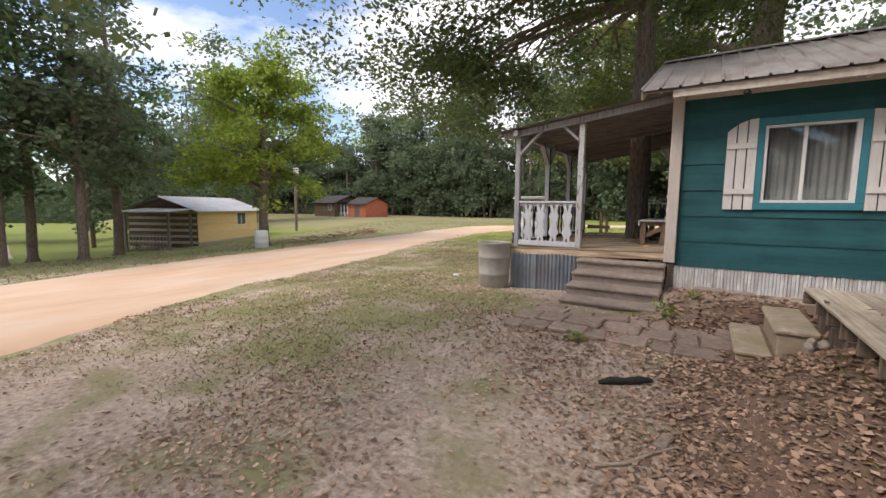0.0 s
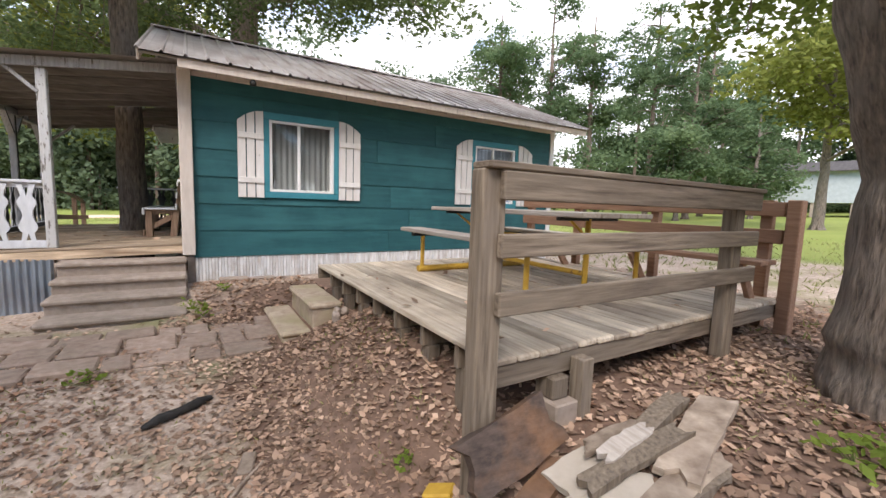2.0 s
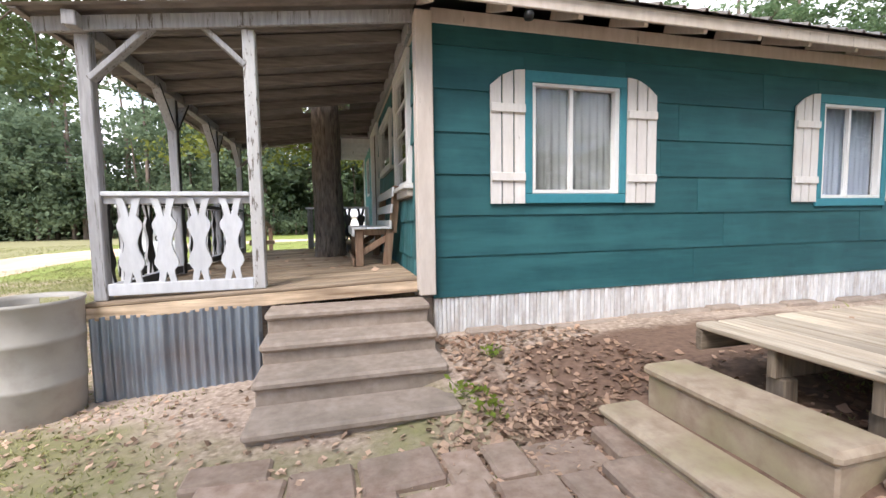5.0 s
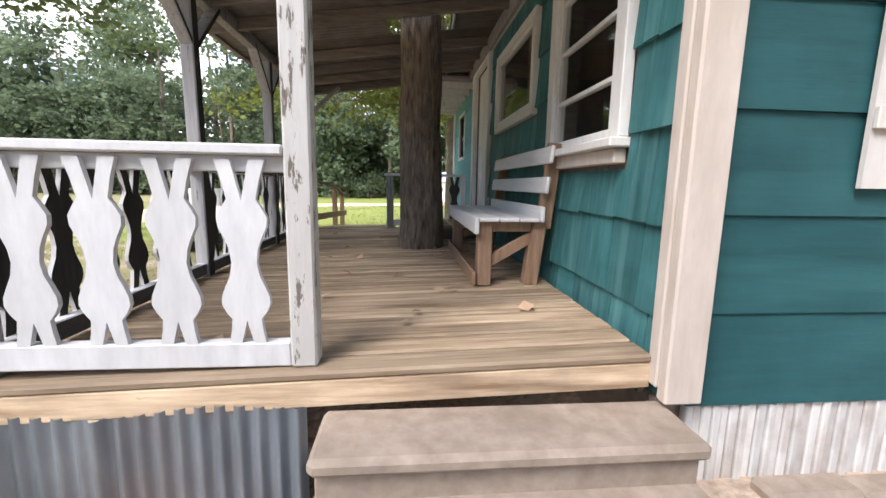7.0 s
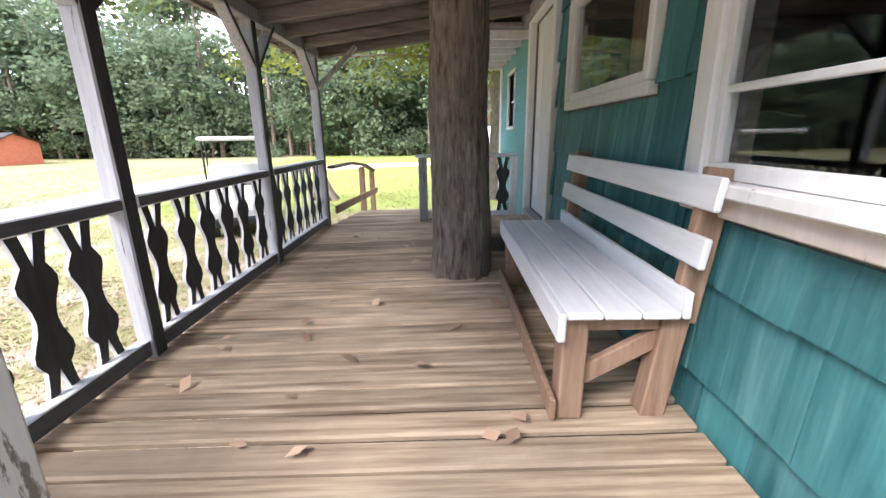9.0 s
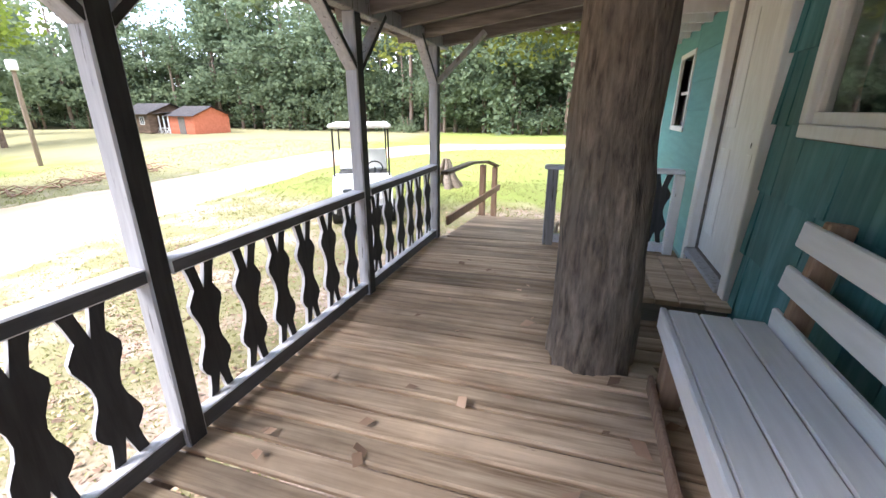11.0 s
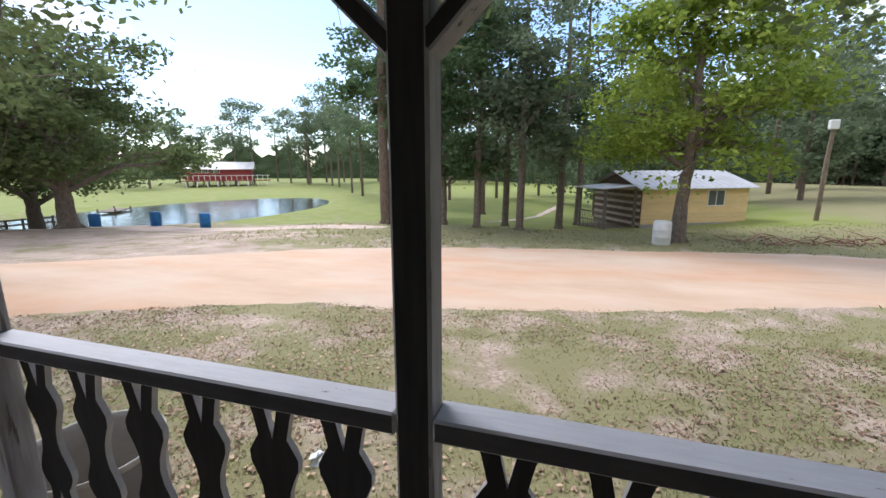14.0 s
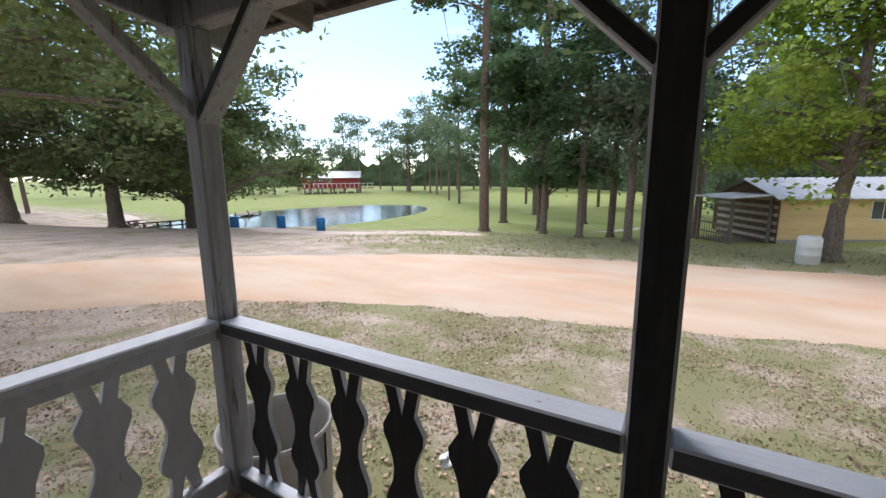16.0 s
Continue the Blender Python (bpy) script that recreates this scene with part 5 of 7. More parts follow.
# ---- drum beside the porch ----
dz = gz(-3.1, 6.9)
drum = thing("plastic_drum", (-3.12, 6.88, dz - 0.02), "open dirty white plastic drum with a hole cut in its side", "drum")
n = 36
prof = [(0.245, 0.0), (0.262, 0.02), (0.275, 0.25), (0.279, 0.255), (0.279, 0.285), (0.276, 0.29), (0.285, 0.55), (0.289, 0.555), (0.289, 0.585), (0.286, 0.59), (0.29, 0.80), (0.30, 0.81), (0.30, 0.835)]
prof += [(0.287, 0.833), (0.276, 0.80), (0.27, 0.58), (0.262, 0.28), (0.245, 0.03), (0.001, 0.025)]
vs, fs = [], []
for r, z in prof:
    for j in range(n):
        a = 2 * math.pi * j / n
        vs.append((r * math.cos(a), r * math.sin(a), z))
for i in range(len(prof) - 1):
    zc = (prof[i][1] + prof[i + 1][1]) / 2
    for j in range(n):
        if 0.585 < zc < 0.805 and j in (7, 8, 9, 10):
            continue
        k = (j + 1) % n
        fs.append((i * n + j, i * n + k, (i + 1) * n + k, (i + 1) * n + j))
part("body", Geo().add(vs, fs, True), DRUM, drum)
part("grip", Geo().box((-0.33, -0.06, 0.74), (-0.30, 0.06, 0.79), 0.008), DRUM, drum)

# ---- lumber, log, sticks in the yard ----
def loose(name, label, category, a, b, w, h, material, lift=0.0, tilt=(0, 0, 1), group=""):
    za, zb = gz(a[0], a[1]) + h / 2 + lift, gz(b[0], b[1]) + h / 2 + lift
    pa, pb = (a[0], a[1], a[2] if len(a) > 2 else za), (b[0], b[1], b[2] if len(b) > 2 else zb)
    return solid(name, Geo().beam(pa, pb, w, h, 0.008, up=tilt), material, label, category, group)


def board(label, a, b, w, h, material, roll=0.0, seed=1):
    """A weathered loose board: thick plank with broken ends, slightly bowed."""
    rr = random.Random(seed)
    a, b = Vector(a), Vector(b)
    d = b - a
    ln = d.length
    u = d.normalized()
    s = u.cross(Vector((0, 0, 1))).normalized()
    up = Matrix.Rotation(radians(roll), 3, u) @ s.cross(u)
    s = u.cross(up)
    verts, faces = [], []
    n, m = 7, 5
    jag = [[rr.uniform(-0.05, 0.03) for _ in range(m)] for _ in range(2)]
    for top in (0, 1):
        for i in range(n):
            for j in range(m):
                t = i / (n - 1)
                end = jag[0][j] * (1 if i == 0 else 0) - jag[1][j] * (1 if i == n - 1 else 0)
                edge = rr.uniform(-0.008, 0.004) if j in (0, m - 1) else 0
                v = a + u * (t * ln + end) + s * ((j / (m - 1) - 0.5) * (w + 2 * edge)) + up * ((top - 0.5) * h * rr.uniform(0.82, 1.0) + 0.012 * math.sin(3 * t))
                verts.append(v)
    k = n * m
    for i in range(n - 1):
        for j in range(m - 1):
            q = i * m + j
            faces.append((q, q + m, q + m + 1, q + 1))
            faces.append((k + q, k + q + 1, k + q + m + 1, k + q + m))
    for i in range(n - 1):
        q, p = i * m, i * m + m - 1
        faces += [(q, k + q, k + q + m, q + m), (p, p + m, k + p + m, k + p)]
    for j in range(m - 1):
        q, p = j, (n - 1) * m + j
        faces += [(q, q + 1, k + q + 1, k + q), (p, k + p, k + p + 1, p + 1)]
    return solid("timber_plank", Geo().add(verts, faces), material, label, "plank", "loose lumber")


board("dark wet timber slab leaning under the deck railing", (0.68, 1.93, 0.46), (1.16, 1.97, 0.56), 0.25, 0.06, DARKPLANK, 62, 1)
board("dark splintered timber slab beside the deck post", (0.80, 1.80, gz(0.8, 1.8) + 0.02), (1.15, 1.86, gz(1.15, 1.86) + 0.03), 0.12, 0.05, DARKPLANK, 12, 2)
loose("yellow_offcut", "short yellow-painted wooden offcut on the ground", "offcut", (0.66, 2.26), (0.75, 2.15), 0.10, 0.035, YELLOWPIPE, group="loose lumber")
board("long weathered grey plank lying on the lumber heap", (2.13, 1.67, 0.555), (1.42, 1.48, 0.485), 0.18, 0.035, DECKWOOD2, 4, 3)
board("mossy grey plank lying across the heap", (1.10, 1.66, 0.44), (1.66, 1.60, 0.545), 0.10, 0.045, GREYWOOD, 8, 4)
board("broad split pale plank lying on the leaves", (1.02, 1.77, 0.37), (1.38, 1.73, 0.445), 0.20, 0.035, PALEWOOD, 4, 5)
board("short brown board on top of the lumber heap", (1.25, 1.80, 0.475), (1.55, 1.75, 0.53), 0.09, 0.03, DECKWOOD2, -8, 6)
board("short white-grey split board on the heap", (1.24, 1.69, 0.50), (1.50, 1.69, 0.545), 0.085, 0.03, TABLEWOOD, 6, 7)
board("grey half-round slab beside the heap", (1.58, 1.75, 0.475), (2.00, 1.81, 0.535), 0.11, 0.06, GREYWOOD, 0, 8)
board("splintered plank end under the heap", (1.18, 1.45, 0.41), (1.66, 1.45, 0.49), 0.13, 0.04, DECKWOOD2, 0, 9)
board("pale broken plank under the heap", (0.98, 1.64, 0.35), (1.34, 1.57, 0.425), 0.15, 0.04, PALEWOOD, 3, 10)
board("narrow grey plank end beside the heap", (1.30, 1.42, 0.43), (1.62, 1.40, 0.48), 0.09, 0.04, GREYWOOD, 5, 11)
g = Geo().tube([(x, y, gz(x, y) + dz) for x, y, dz in ((-0.58, 3.65, 0.02), (-0.49, 3.70, 0.03), (-0.39, 3.75, 0.026), (-0.28, 3.80, 0.034), (-0.20, 3.86, 0.02))], [0.018, 0.034, 0.027, 0.036, 0.016], 9, rough=0.5, seed=4)
solid("burnt_log", g, CHARRED, "short charred black log on the leafy ground", "log")
loose("wooden_offcut", "small pale wooden block on the ground", "offcut", (-0.07, 3.02), (-0.02, 3.19), 0.08, 0.03, DECKWOOD2)
g = Geo().tube([(x, y, gz(x, y) + 0.014) for x, y in ((-0.42, 2.60), (-0.22, 2.76), (-0.10, 2.94), (0.04, 3.09))], [0.012, 0.014, 0.012, 0.008], 7)
solid("stick", g, DECKWOOD2, "pale crooked stick on the ground", "stick")
g = Geo()
for k in range(5):
    a = k * 1.3
    g.box((-0.04, -0.03, 0), (0.04, 0.035, 0.012), 0.005, pose(-4.2 + 0.03 * math.cos(a), 7.35 + 0.03 * math.sin(a), gz(-4.2, 7.35) + 0.004 + 0.008 * k, 20 * math.sin(a), 15 * math.cos(a), 50 * k))
solid("crumpled_paper", g, WHITEPLASTIC, "scrap of crumpled white paper on the grass", "litter")

# ---- buildings and things across the road ----
def cabin(name, loc, rz, length, depth, floor_h, wall_h, rise, over, wall, roofm, label, lap=0.2, side=None, group=""):
    """A small gabled cabin on piers. Local x runs along its front, y to its back; the front is at y = 0."""
    c = thing(name, loc, label, "cabin", group, rz=rz)
    z0, z1 = floor_h, floor_h + wall_h
    part("wall", Geo().box((0, 0.02, z0), (length, depth - 0.02, z1), 0.01), wall, c)
    k = 0
    z = z0
    while z < z1 - 0.02:
        e = min(z + lap, z1)
        part("board", Geo().beam((0.01, 0.0, (z + e) / 2), (length - 0.01, 0.0, (z + e) / 2), 0.03, e - z + 0.01, 0.003, up=(0, -0.09, 1)), wall, c)
        part("board", Geo().beam((-0.01, depth, (z + e) / 2), (-0.01, 0.02, (z + e) / 2), 0.03, e - z + 0.01, 0.003, up=(-0.09, 0, 1)), side or wall, c)
        z = e
    for gx in (0.05, length - 0.05):
        vs = [(gx + s, y, zz) for s in (-0.05, 0.05) for y, zz in ((0, z1), (depth, z1), (depth / 2, z1 + rise))]
        part("gable", Geo().add(vs, [(0, 1, 2), (3, 5, 4), (0, 3, 4, 1), (1, 4, 5, 2), (2, 5, 3, 0)]), side or wall, c)
    rf = Geo()
    for s in (0, 1):
        ya, yb = (-over, depth / 2) if s == 0 else (depth + over, depth / 2)
        drop = rise * over / (depth / 2)
        n = int((length + 2 * over) / 0.2)
        vs = []
        for i in range(n + 1):
            x = -over + (length + 2 * over) * i / n
            hh = 0.03 if i % 2 else 0.0
            vs += [(x, ya, z1 - drop + 0.04 + hh), (x, yb, z1 + rise + 0.06 + hh), (x, ya, z1 - drop + 0.01), (x, yb, z1 + rise + 0.02)]
        fs = []
        for i in range(n):
            a, b = 4 * i, 4 * i + 4
            fs += [(a, b, b + 1, a + 1), (a + 2, a + 3, b + 3, b + 2), (a, a + 2, b + 2, b)]
        rf.add(vs, fs)
    part("roof", rf, roofm, c, "ribbed metal roof" if roofm is TIN or roofm is PALETIN else "dark roof")
    x = 0.2
    while x < length:
        for yy in (0.12, depth - 0.3):
            part("pier", Geo().box((x, yy, -0.4), (x + 0.3, yy + 0.2, z0 - 0.001), 0.01), CONCRETE, c)
        x += (length - 0.7) / 4
    return c


def cabin_window(c, x, z, w, h, y=-0.03):
    win = part("window", Geo().box((x - 0.05, y - 0.02, z - 0.05), (x + w + 0.05, y + 0.01, z), 0.004).box((x - 0.05, y - 0.02, z + h), (x + w + 0.05, y + 0.01, z + h + 0.05), 0.004)
               .box((x - 0.05, y - 0.02, z), (x, y + 0.01, z + h), 0.004).box((x + w, y - 0.02, z), (x + w + 0.05, y + 0.01, z + h), 0.004)
               .box((x + w / 2 - 0.02, y - 0.018, z), (x + w / 2 + 0.02, y + 0.008, z + h), 0.004), WHITE, c, "white-framed window")
    part("pane", Geo().box((x, y - 0.006, z), (x + w, y - 0.002, z + h), 0), DARKGLASS, win)


PALETIN = surf("pale_roof_metal", ((0.50, 0.50, 0.50), (0.62, 0.62, 0.62)), scale=3, rough=0.45, metal=0.3, bump=0.05, rand=0.05, stain=(0.35, 0.27, 0.22), stain_amt=0.4)
DARKROOF = surf("dark_shingle_roof", ((0.05, 0.045, 0.045), (0.10, 0.09, 0.085)), scale=5, rough=0.9, bump=0.2, rand=0.05)
DARKGLASS = surf("dark_far_window_glass", ((0.05, 0.06, 0.07), (0.09, 0.10, 0.11)), scale=2, rough=0.08, bump=0, rand=0, spec=0.6)

yc = cabin("yellow_cabin", (-25.1, 12.65, -1.33), 117.4, 6.4, 4.4, 0.38, 2.15, 0.75, 0.35, YELLOWLAP, PALETIN, "small yellow lap-sided cabin with brown log end and metal roof", side=LOGWALL)
cabin_window(yc, 3.9, 1.55, 0.95, 0.75)
part("skirt_board", Geo().box((0.0, -0.035, 0.40), (6.4, -0.018, 0.62), 0.004), GREYWHITE, yc, "grey weathered bottom boards")
for i in range(7):
    part("porch_board", Geo().box((-1.9, 0.3 + 0.4 * i, 0.30), (-0.05, 0.68 + 0.4 * i, 0.36), 0.004), GREYWOOD, yc)
for px, py in ((-1.85, 0.35), (-1.85, 2.9), (-0.15, 0.35)):
    part("porch_post", Geo().box((px - 0.06, py - 0.06, -0.5), (px + 0.06, py + 0.06, 2.45), 0.006), DARKWOOD, yc)
for zz in (1.2, 0.75):
    part("porch_rail", Geo().beam((-1.85, 0.35, zz), (-1.85, 2.9, zz), 0.05, 0.08, 0.004), DARKWOOD, yc)
for i in range(12):
    part("porch_baluster", Geo().box((-1.87, 0.5 + 0.2 * i, 0.36), (-1.84, 0.54 + 0.2 * i, 1.2), 0.003), DARKWOOD, yc)
part("porch_roof", Geo().beam((-2.15, 1.6, 2.46), (-0.05, 1.6, 2.62), 3.1, 0.05, 0.004), PALETIN, yc)
part("ramp", Geo().beam((-1.0, 0.3, 0.32), (-1.0, -2.2, -0.15), 1.2, 0.06, 0.004), GREYWOOD, yc)
for i in range(6):
    part("log_strip", Geo().box((-0.06, 0.05 + 0.0, 0.55 + 0.36 * i), (-0.03, 4.35, 0.70 + 0.36 * i), 0.01), PALEWOOD, yc)

rc = cabin("red_cabin", (-38.4, 37.6, -0.5), -2, 3.2, 4.0, 0.35, 1.9, 0.75, 0.3, ORANGEWALL, DARKROOF, "small orange-red cabin with dark roof at the wood edge")
for i in range(5):
    part("porch_post", Geo().box((-2.4 + 0.6 * i, -0.1, 0.0), (-2.3 + 0.6 * i, 0.0, 2.2), 0.004), WHITE, rc)
part("porch_rail", Geo().box((-2.4, -0.1, 1.05), (0.0, -0.04, 1.13), 0.004).box((-2.4, -0.1, 0.45), (0.0, -0.04, 0.53), 0.004), WHITE, rc)
for i in range(4):
    part("porch_brace", Geo().beam((-2.35 + 0.6 * i, -0.07, 0.5), (-1.8 + 0.6 * i, -0.07, 1.08), 0.04, 0.06, 0.003), WHITE, rc)
    part("porch_brace", Geo().beam((-2.35 + 0.6 * i, -0.08, 1.08), (-1.8 + 0.6 * i, -0.08, 0.5), 0.04, 0.06, 0.003), WHITE, rc)
part("porch_floor", Geo().box((-2.5, -0.15, 0.1), (0.0, 3.8, 0.36), 0.01), REDPAINT, rc)
part("porch_roof", Geo().beam((-2.7, 1.8, 2.22), (0.0, 1.8, 2.5), 4.4, 0.06, 0.004), DARKROOF, rc)
part("door", Geo().box((1.3, -0.05, 0.4), (2.1, -0.02, 2.1), 0.004), DARKWOOD, rc)
bc = cabin("brown_cabin", (-44.5, 37.5, -0.35), -8, 4.6, 4.2, 0.5, 1.8, 0.8, 0.4, LOGWALL, DARKROOF, "weathered brown shed cabin on piers in the wood edge")
cabin_window(bc, 3.3, 1.3, 0.6, 0.6)

lh = cabin("lake_house", (-68.5, -66.5, -1.75), 128, 12.5, 7, 1.5, 2.4, 1.3, 0.6, REDPAINT, PALETIN, "long red lake house on pilings with pale metal roof", lap=0.4)
for i in range(5):
    cabin_window(lh, 1.2 + 1.1 * i, 3.0, 0.8, 0.9)
for i in range(9):
    part("piling", Geo().box((0.3 + 1.9 * i, -1.7, -0.4), (0.5 + 1.9 * i, -1.5, 1.5), 0.01), WHITE, lh)
part("deck", Geo().box((-0.4, -1.9, 1.3), (16.2, -0.03, 1.48), 0.01), REDPAINT, lh)
for i in range(17):
    part("deck_rail_post", Geo().box((-0.3 + 1.0 * i, -1.85, 1.48), (-0.2 + 1.0 * i, -1.77, 2.4), 0.004), WHITE, lh)
part("deck_rail", Geo().box((-0.4, -1.85, 2.4), (16.2, -1.77, 2.5), 0.004), WHITE, lh)

gh = cabin("grey_house", (46.3, 6.7, gz(46, 11) - 0.1), 98, 9.7, 5, 1.0, 2.45, 0.8, 0.4, GREYLAP, DARKROOF, "raised pale grey lap-sided house with a small porch", lap=0.3)
cabin_window(gh, 7.2, 2.1, 1.5, 1.1)
part("porch_deck", Geo().box((0.4, -1.9, 1.0), (5.2, -0.04, 1.14), 0.01), REDWOOD, gh)
for i in range(5):
    part("porch_post", Geo().box((0.45 + 1.1 * i, -1.85, -0.3), (0.55 + 1.1 * i, -1.75, 2.1), 0.005), REDWOOD, gh)
part("porch_rail", Geo().box((0.4, -1.85, 2.0), (5.2, -1.76, 2.1), 0.005), REDWOOD, gh)
part("door", Geo().box((2.2, -0.07, 1.18), (3.1, -0.03, 3.2), 0.005), DARKGLASS, gh)
for i in range(5):
    part("stair_tread", Geo().box((1.0, -2.3 - 0.28 * i, 0.85 - 0.2 * i), (2.0, -2.0 - 0.28 * i, 0.9 - 0.2 * i), 0.005), REDWOOD, gh)

sh = cabin("white_shed", (-0.3, 35.5, gz(0, 35)), -6, 2.6, 2.4, 0.15, 1.5, 0.6, 0.15, WHITE, PALETIN, "small white shed at the field edge", lap=0.25)

# yellow machine parked behind the cabin
ym = thing("yellow_tractor", (16.5, 19.0, gz(16.5, 19)), "old yellow tractor with a boxy cab parked on the grass", "tractor", rz=20)
part("cab", Geo().box((-0.7, -0.6, 1.7), (0.7, 0.6, 1.85), 0.04).box((-0.65, -0.55, 0.7), (0.65, 0.55, 1.05), 0.04), YELLOWBUS, ym)
for sx in (-0.6, 0.6):
    for sy in (-0.5, 0.5):
        part("cab_post", Geo().box((sx - 0.05, sy - 0.05, 1.05), (sx + 0.05, sy + 0.05, 1.7), 0.01), YELLOWBUS, ym)
part("window", Geo().box((-0.55, -0.45, 1.06), (0.55, 0.45, 1.69), 0.01), DARKGLASS, ym)
part("hood", Geo().box((0.66, -0.4, 0.65), (1.7, 0.4, 1.2), 0.06), YELLOWBUS, ym)
for x, y, r in ((-0.3, -0.75, 0.6), (-0.3, 0.75, 0.6), (1.4, -0.6, 0.4), (1.4, 0.6, 0.4)):
    part("wheel", Geo().cyl((x, y - 0.13, r), (x, y + 0.13, r), r, n=20), BLACK, ym)

# ---- golf cart ----
cart = thing("golf_cart", (-5.75, 15.55, gz(-5.75, 15.5)), "white golf cart with a canopy parked on the grass", "golf cart", rz=-62)
part("body", Geo().plate([(-1.15, 0.30), (1.2, 0.28), (1.25, 0.55), (1.0, 0.86), (0.62, 0.95), (0.45, 0.42), (-0.2, 0.42), (-0.25, 0.62), (-1.1, 0.72)], 1.12, Matrix.Identity(4)), WHITEPLASTIC, cart)
part("bumper", Geo().box((1.2, -0.5, 0.26), (1.32, 0.5, 0.42), 0.03), BLACK, cart)
part("floor_pan", Geo().box((-1.0, -0.5, 0.22), (1.1, 0.5, 0.29), 0.01), BLACK, cart)
for sy in (-0.28, 0.28):
    part("headlight", Geo().box((1.06, sy - 0.09, 0.66), (1.17, sy + 0.09, 0.73), 0.02), DARKGLASS, cart)
part("seat", Geo().box((-0.75, -0.55, 0.73), (-0.15, 0.55, 0.85), 0.04), BLACK, cart)
part("seat_back", Geo().beam((-0.72, 0, 0.84), (-0.86, 0, 1.30), 1.05, 0.10, 0.03, up=(1, 0, 0)), WHITEPLASTIC, cart)
part("canopy", Geo().box((-1.05, -0.60, 1.82), (0.85, 0.60, 1.90), 0.035), WHITEPLASTIC, cart)
for sx, tx, sy in ((0.78, 0.62, -0.53), (0.78, 0.62, 0.53), (-0.95, -0.95, -0.53), (-0.95, -0.95, 0.53)):
    part("canopy_post", Geo().cyl((sx, sy, 0.72), (tx, sy, 1.83), 0.018), BLACK, cart)
part("steering_wheel", Geo().tube([(0.35 + 0.06 * math.sin(a), 0.25 + 0.16 * math.cos(a), 1.02 + 0.14 * math.sin(a)) for a in [i * math.pi / 8 for i in range(17)]], [0.014] * 17, 7), BLACK, cart)
part("steering_column", Geo().cyl((0.55, 0.25, 0.85), (0.36, 0.25, 1.02), 0.02), BLACK, cart)
part("cargo", Geo().box((-1.1, -0.3, 0.73), (-0.85, 0.3, 1.0), 0.03), REDPAINT, cart, "red bag")
for x, y in ((0.85, -0.52), (0.85, 0.52), (-0.75, -0.52), (-0.75, 0.52)):
    wh = part("wheel", Geo().cyl((x, y - 0.09, 0.23), (x, y + 0.09, 0.23), 0.23, n=20), BLACK, cart)
    part("rim", Geo().cyl((x, y - 0.095, 0.23), (x, y + 0.095, 0.23), 0.11, n=14), PALETIN, wh)

# ---- drums, pole, wires, brush ----
def drum_thing(name, loc, r, h, material, label, group=""):
    d = thing(name, loc, label, "drum", group)
    part("body", Geo().ring((0, 0, 0), [(0.001, 0), (r * 0.95, 0), (r, 0.04), (r, h * 0.33), (r * 1.04, h * 0.35), (r, h * 0.38), (r, h * 0.63), (r * 1.04, h * 0.66), (r, h * 0.69), (r, h * 0.94), (r * 0.9, h), (0.001, h)], 20), material, d)
    part("lid", Geo().ring((0, 0, 0), [(0.001, h + 0.025), (r * 0.8, h + 0.025), (r * 0.82, h - 0.01)], 20), material, d)
    return d


drum_thing("white_drum", (-18.45, 12.35, gz(-18.45, 12.35)), 0.31, 0.86, WHITEPLASTIC, "white plastic drum beside the maple trunk")
for x, y in ((-21.0, -11.5), (-20.4, -14.6), (-19.2, -17.9)):
    drum_thing("blue_drum", (x, y, gz(x, y)), 0.29, 0.85, BLUEPLASTIC, "blue plastic drum on the pond bank", "blue drums by the pond")
pl = thing("lamp_pole", (-27.0, 21.0, gz(-27, 21)), "slender grey pole with a white yard lamp", "lamp pole")
part("pole", Geo().tube([(0, 0, -0.2), (0.04, 0, 3), (0.1, 0.03, 4.7)], [0.11, 0.10, 0.08], 10), GREYWOOD, pl)
part("lamp_head", Geo().box((-0.02, -0.18, 4.4), (0.28, 0.18, 4.85), 0.04), WHITEPLASTIC, pl)
up = thing("utility_pole", (-47, 46, -0.6), "tall wooden utility pole at the wood edge", "utility pole", "utility poles")
part("pole", Geo().tube([(0, 0, -0.3), (0, 0, 8.2)], [0.16, 0.12], 10), GREYWOOD, up)
part("crossarm", Geo().box((-0.06, -0.7, 7.7), (0.06, 0.7, 7.82), 0.01), GREYWOOD, up)
up2 = copy_thing(up, pose(38, 43, 0.9))
for k, dy in enumerate((-0.5, 0.5)):
    pts = []
    for i in range(25):
        t = i / 24
        pts.append((-47 + 85 * t, 46 + dy - 3 * t, 7.1 + (1.6 if k else 0) + 1.5 * t - 3.2 * 4 * t * (1 - t) * 0.35))
    solid("power_line", Geo().tube(pts, [0.018] * 25, 5), BLACK, "thin sagging overhead power line before the woods", "power line", "power lines")
g = Geo()
rng = random.Random(77)
for k in range(60):
    x, y = -19.0 + rng.uniform(-0.8, 0.8) - 0.0, 17.5 + rng.uniform(-2.4, 3.4)
    a = rng.uniform(0, 6.28)
    z = gz(x, y)
    g.tube([(x, y, z + 0.05), (x + 0.5 * math.cos(a), y + 0.5 * math.sin(a), z + rng.uniform(0.05, 0.3)), (x + math.cos(a), y + math.sin(a), z + rng.uniform(0.02, 0.35))], [0.03, 0.022, 0.01], 5)
tagged(solid("brush_pile", g, BARE, "low heap of cut brown branches on the grass", "brush pile"), kind="stuff")
dk = thing("pond_dock", (-31.5, -34.0, POND[4]), "small low wooden dock at the far side of the pond", "dock", rz=35)
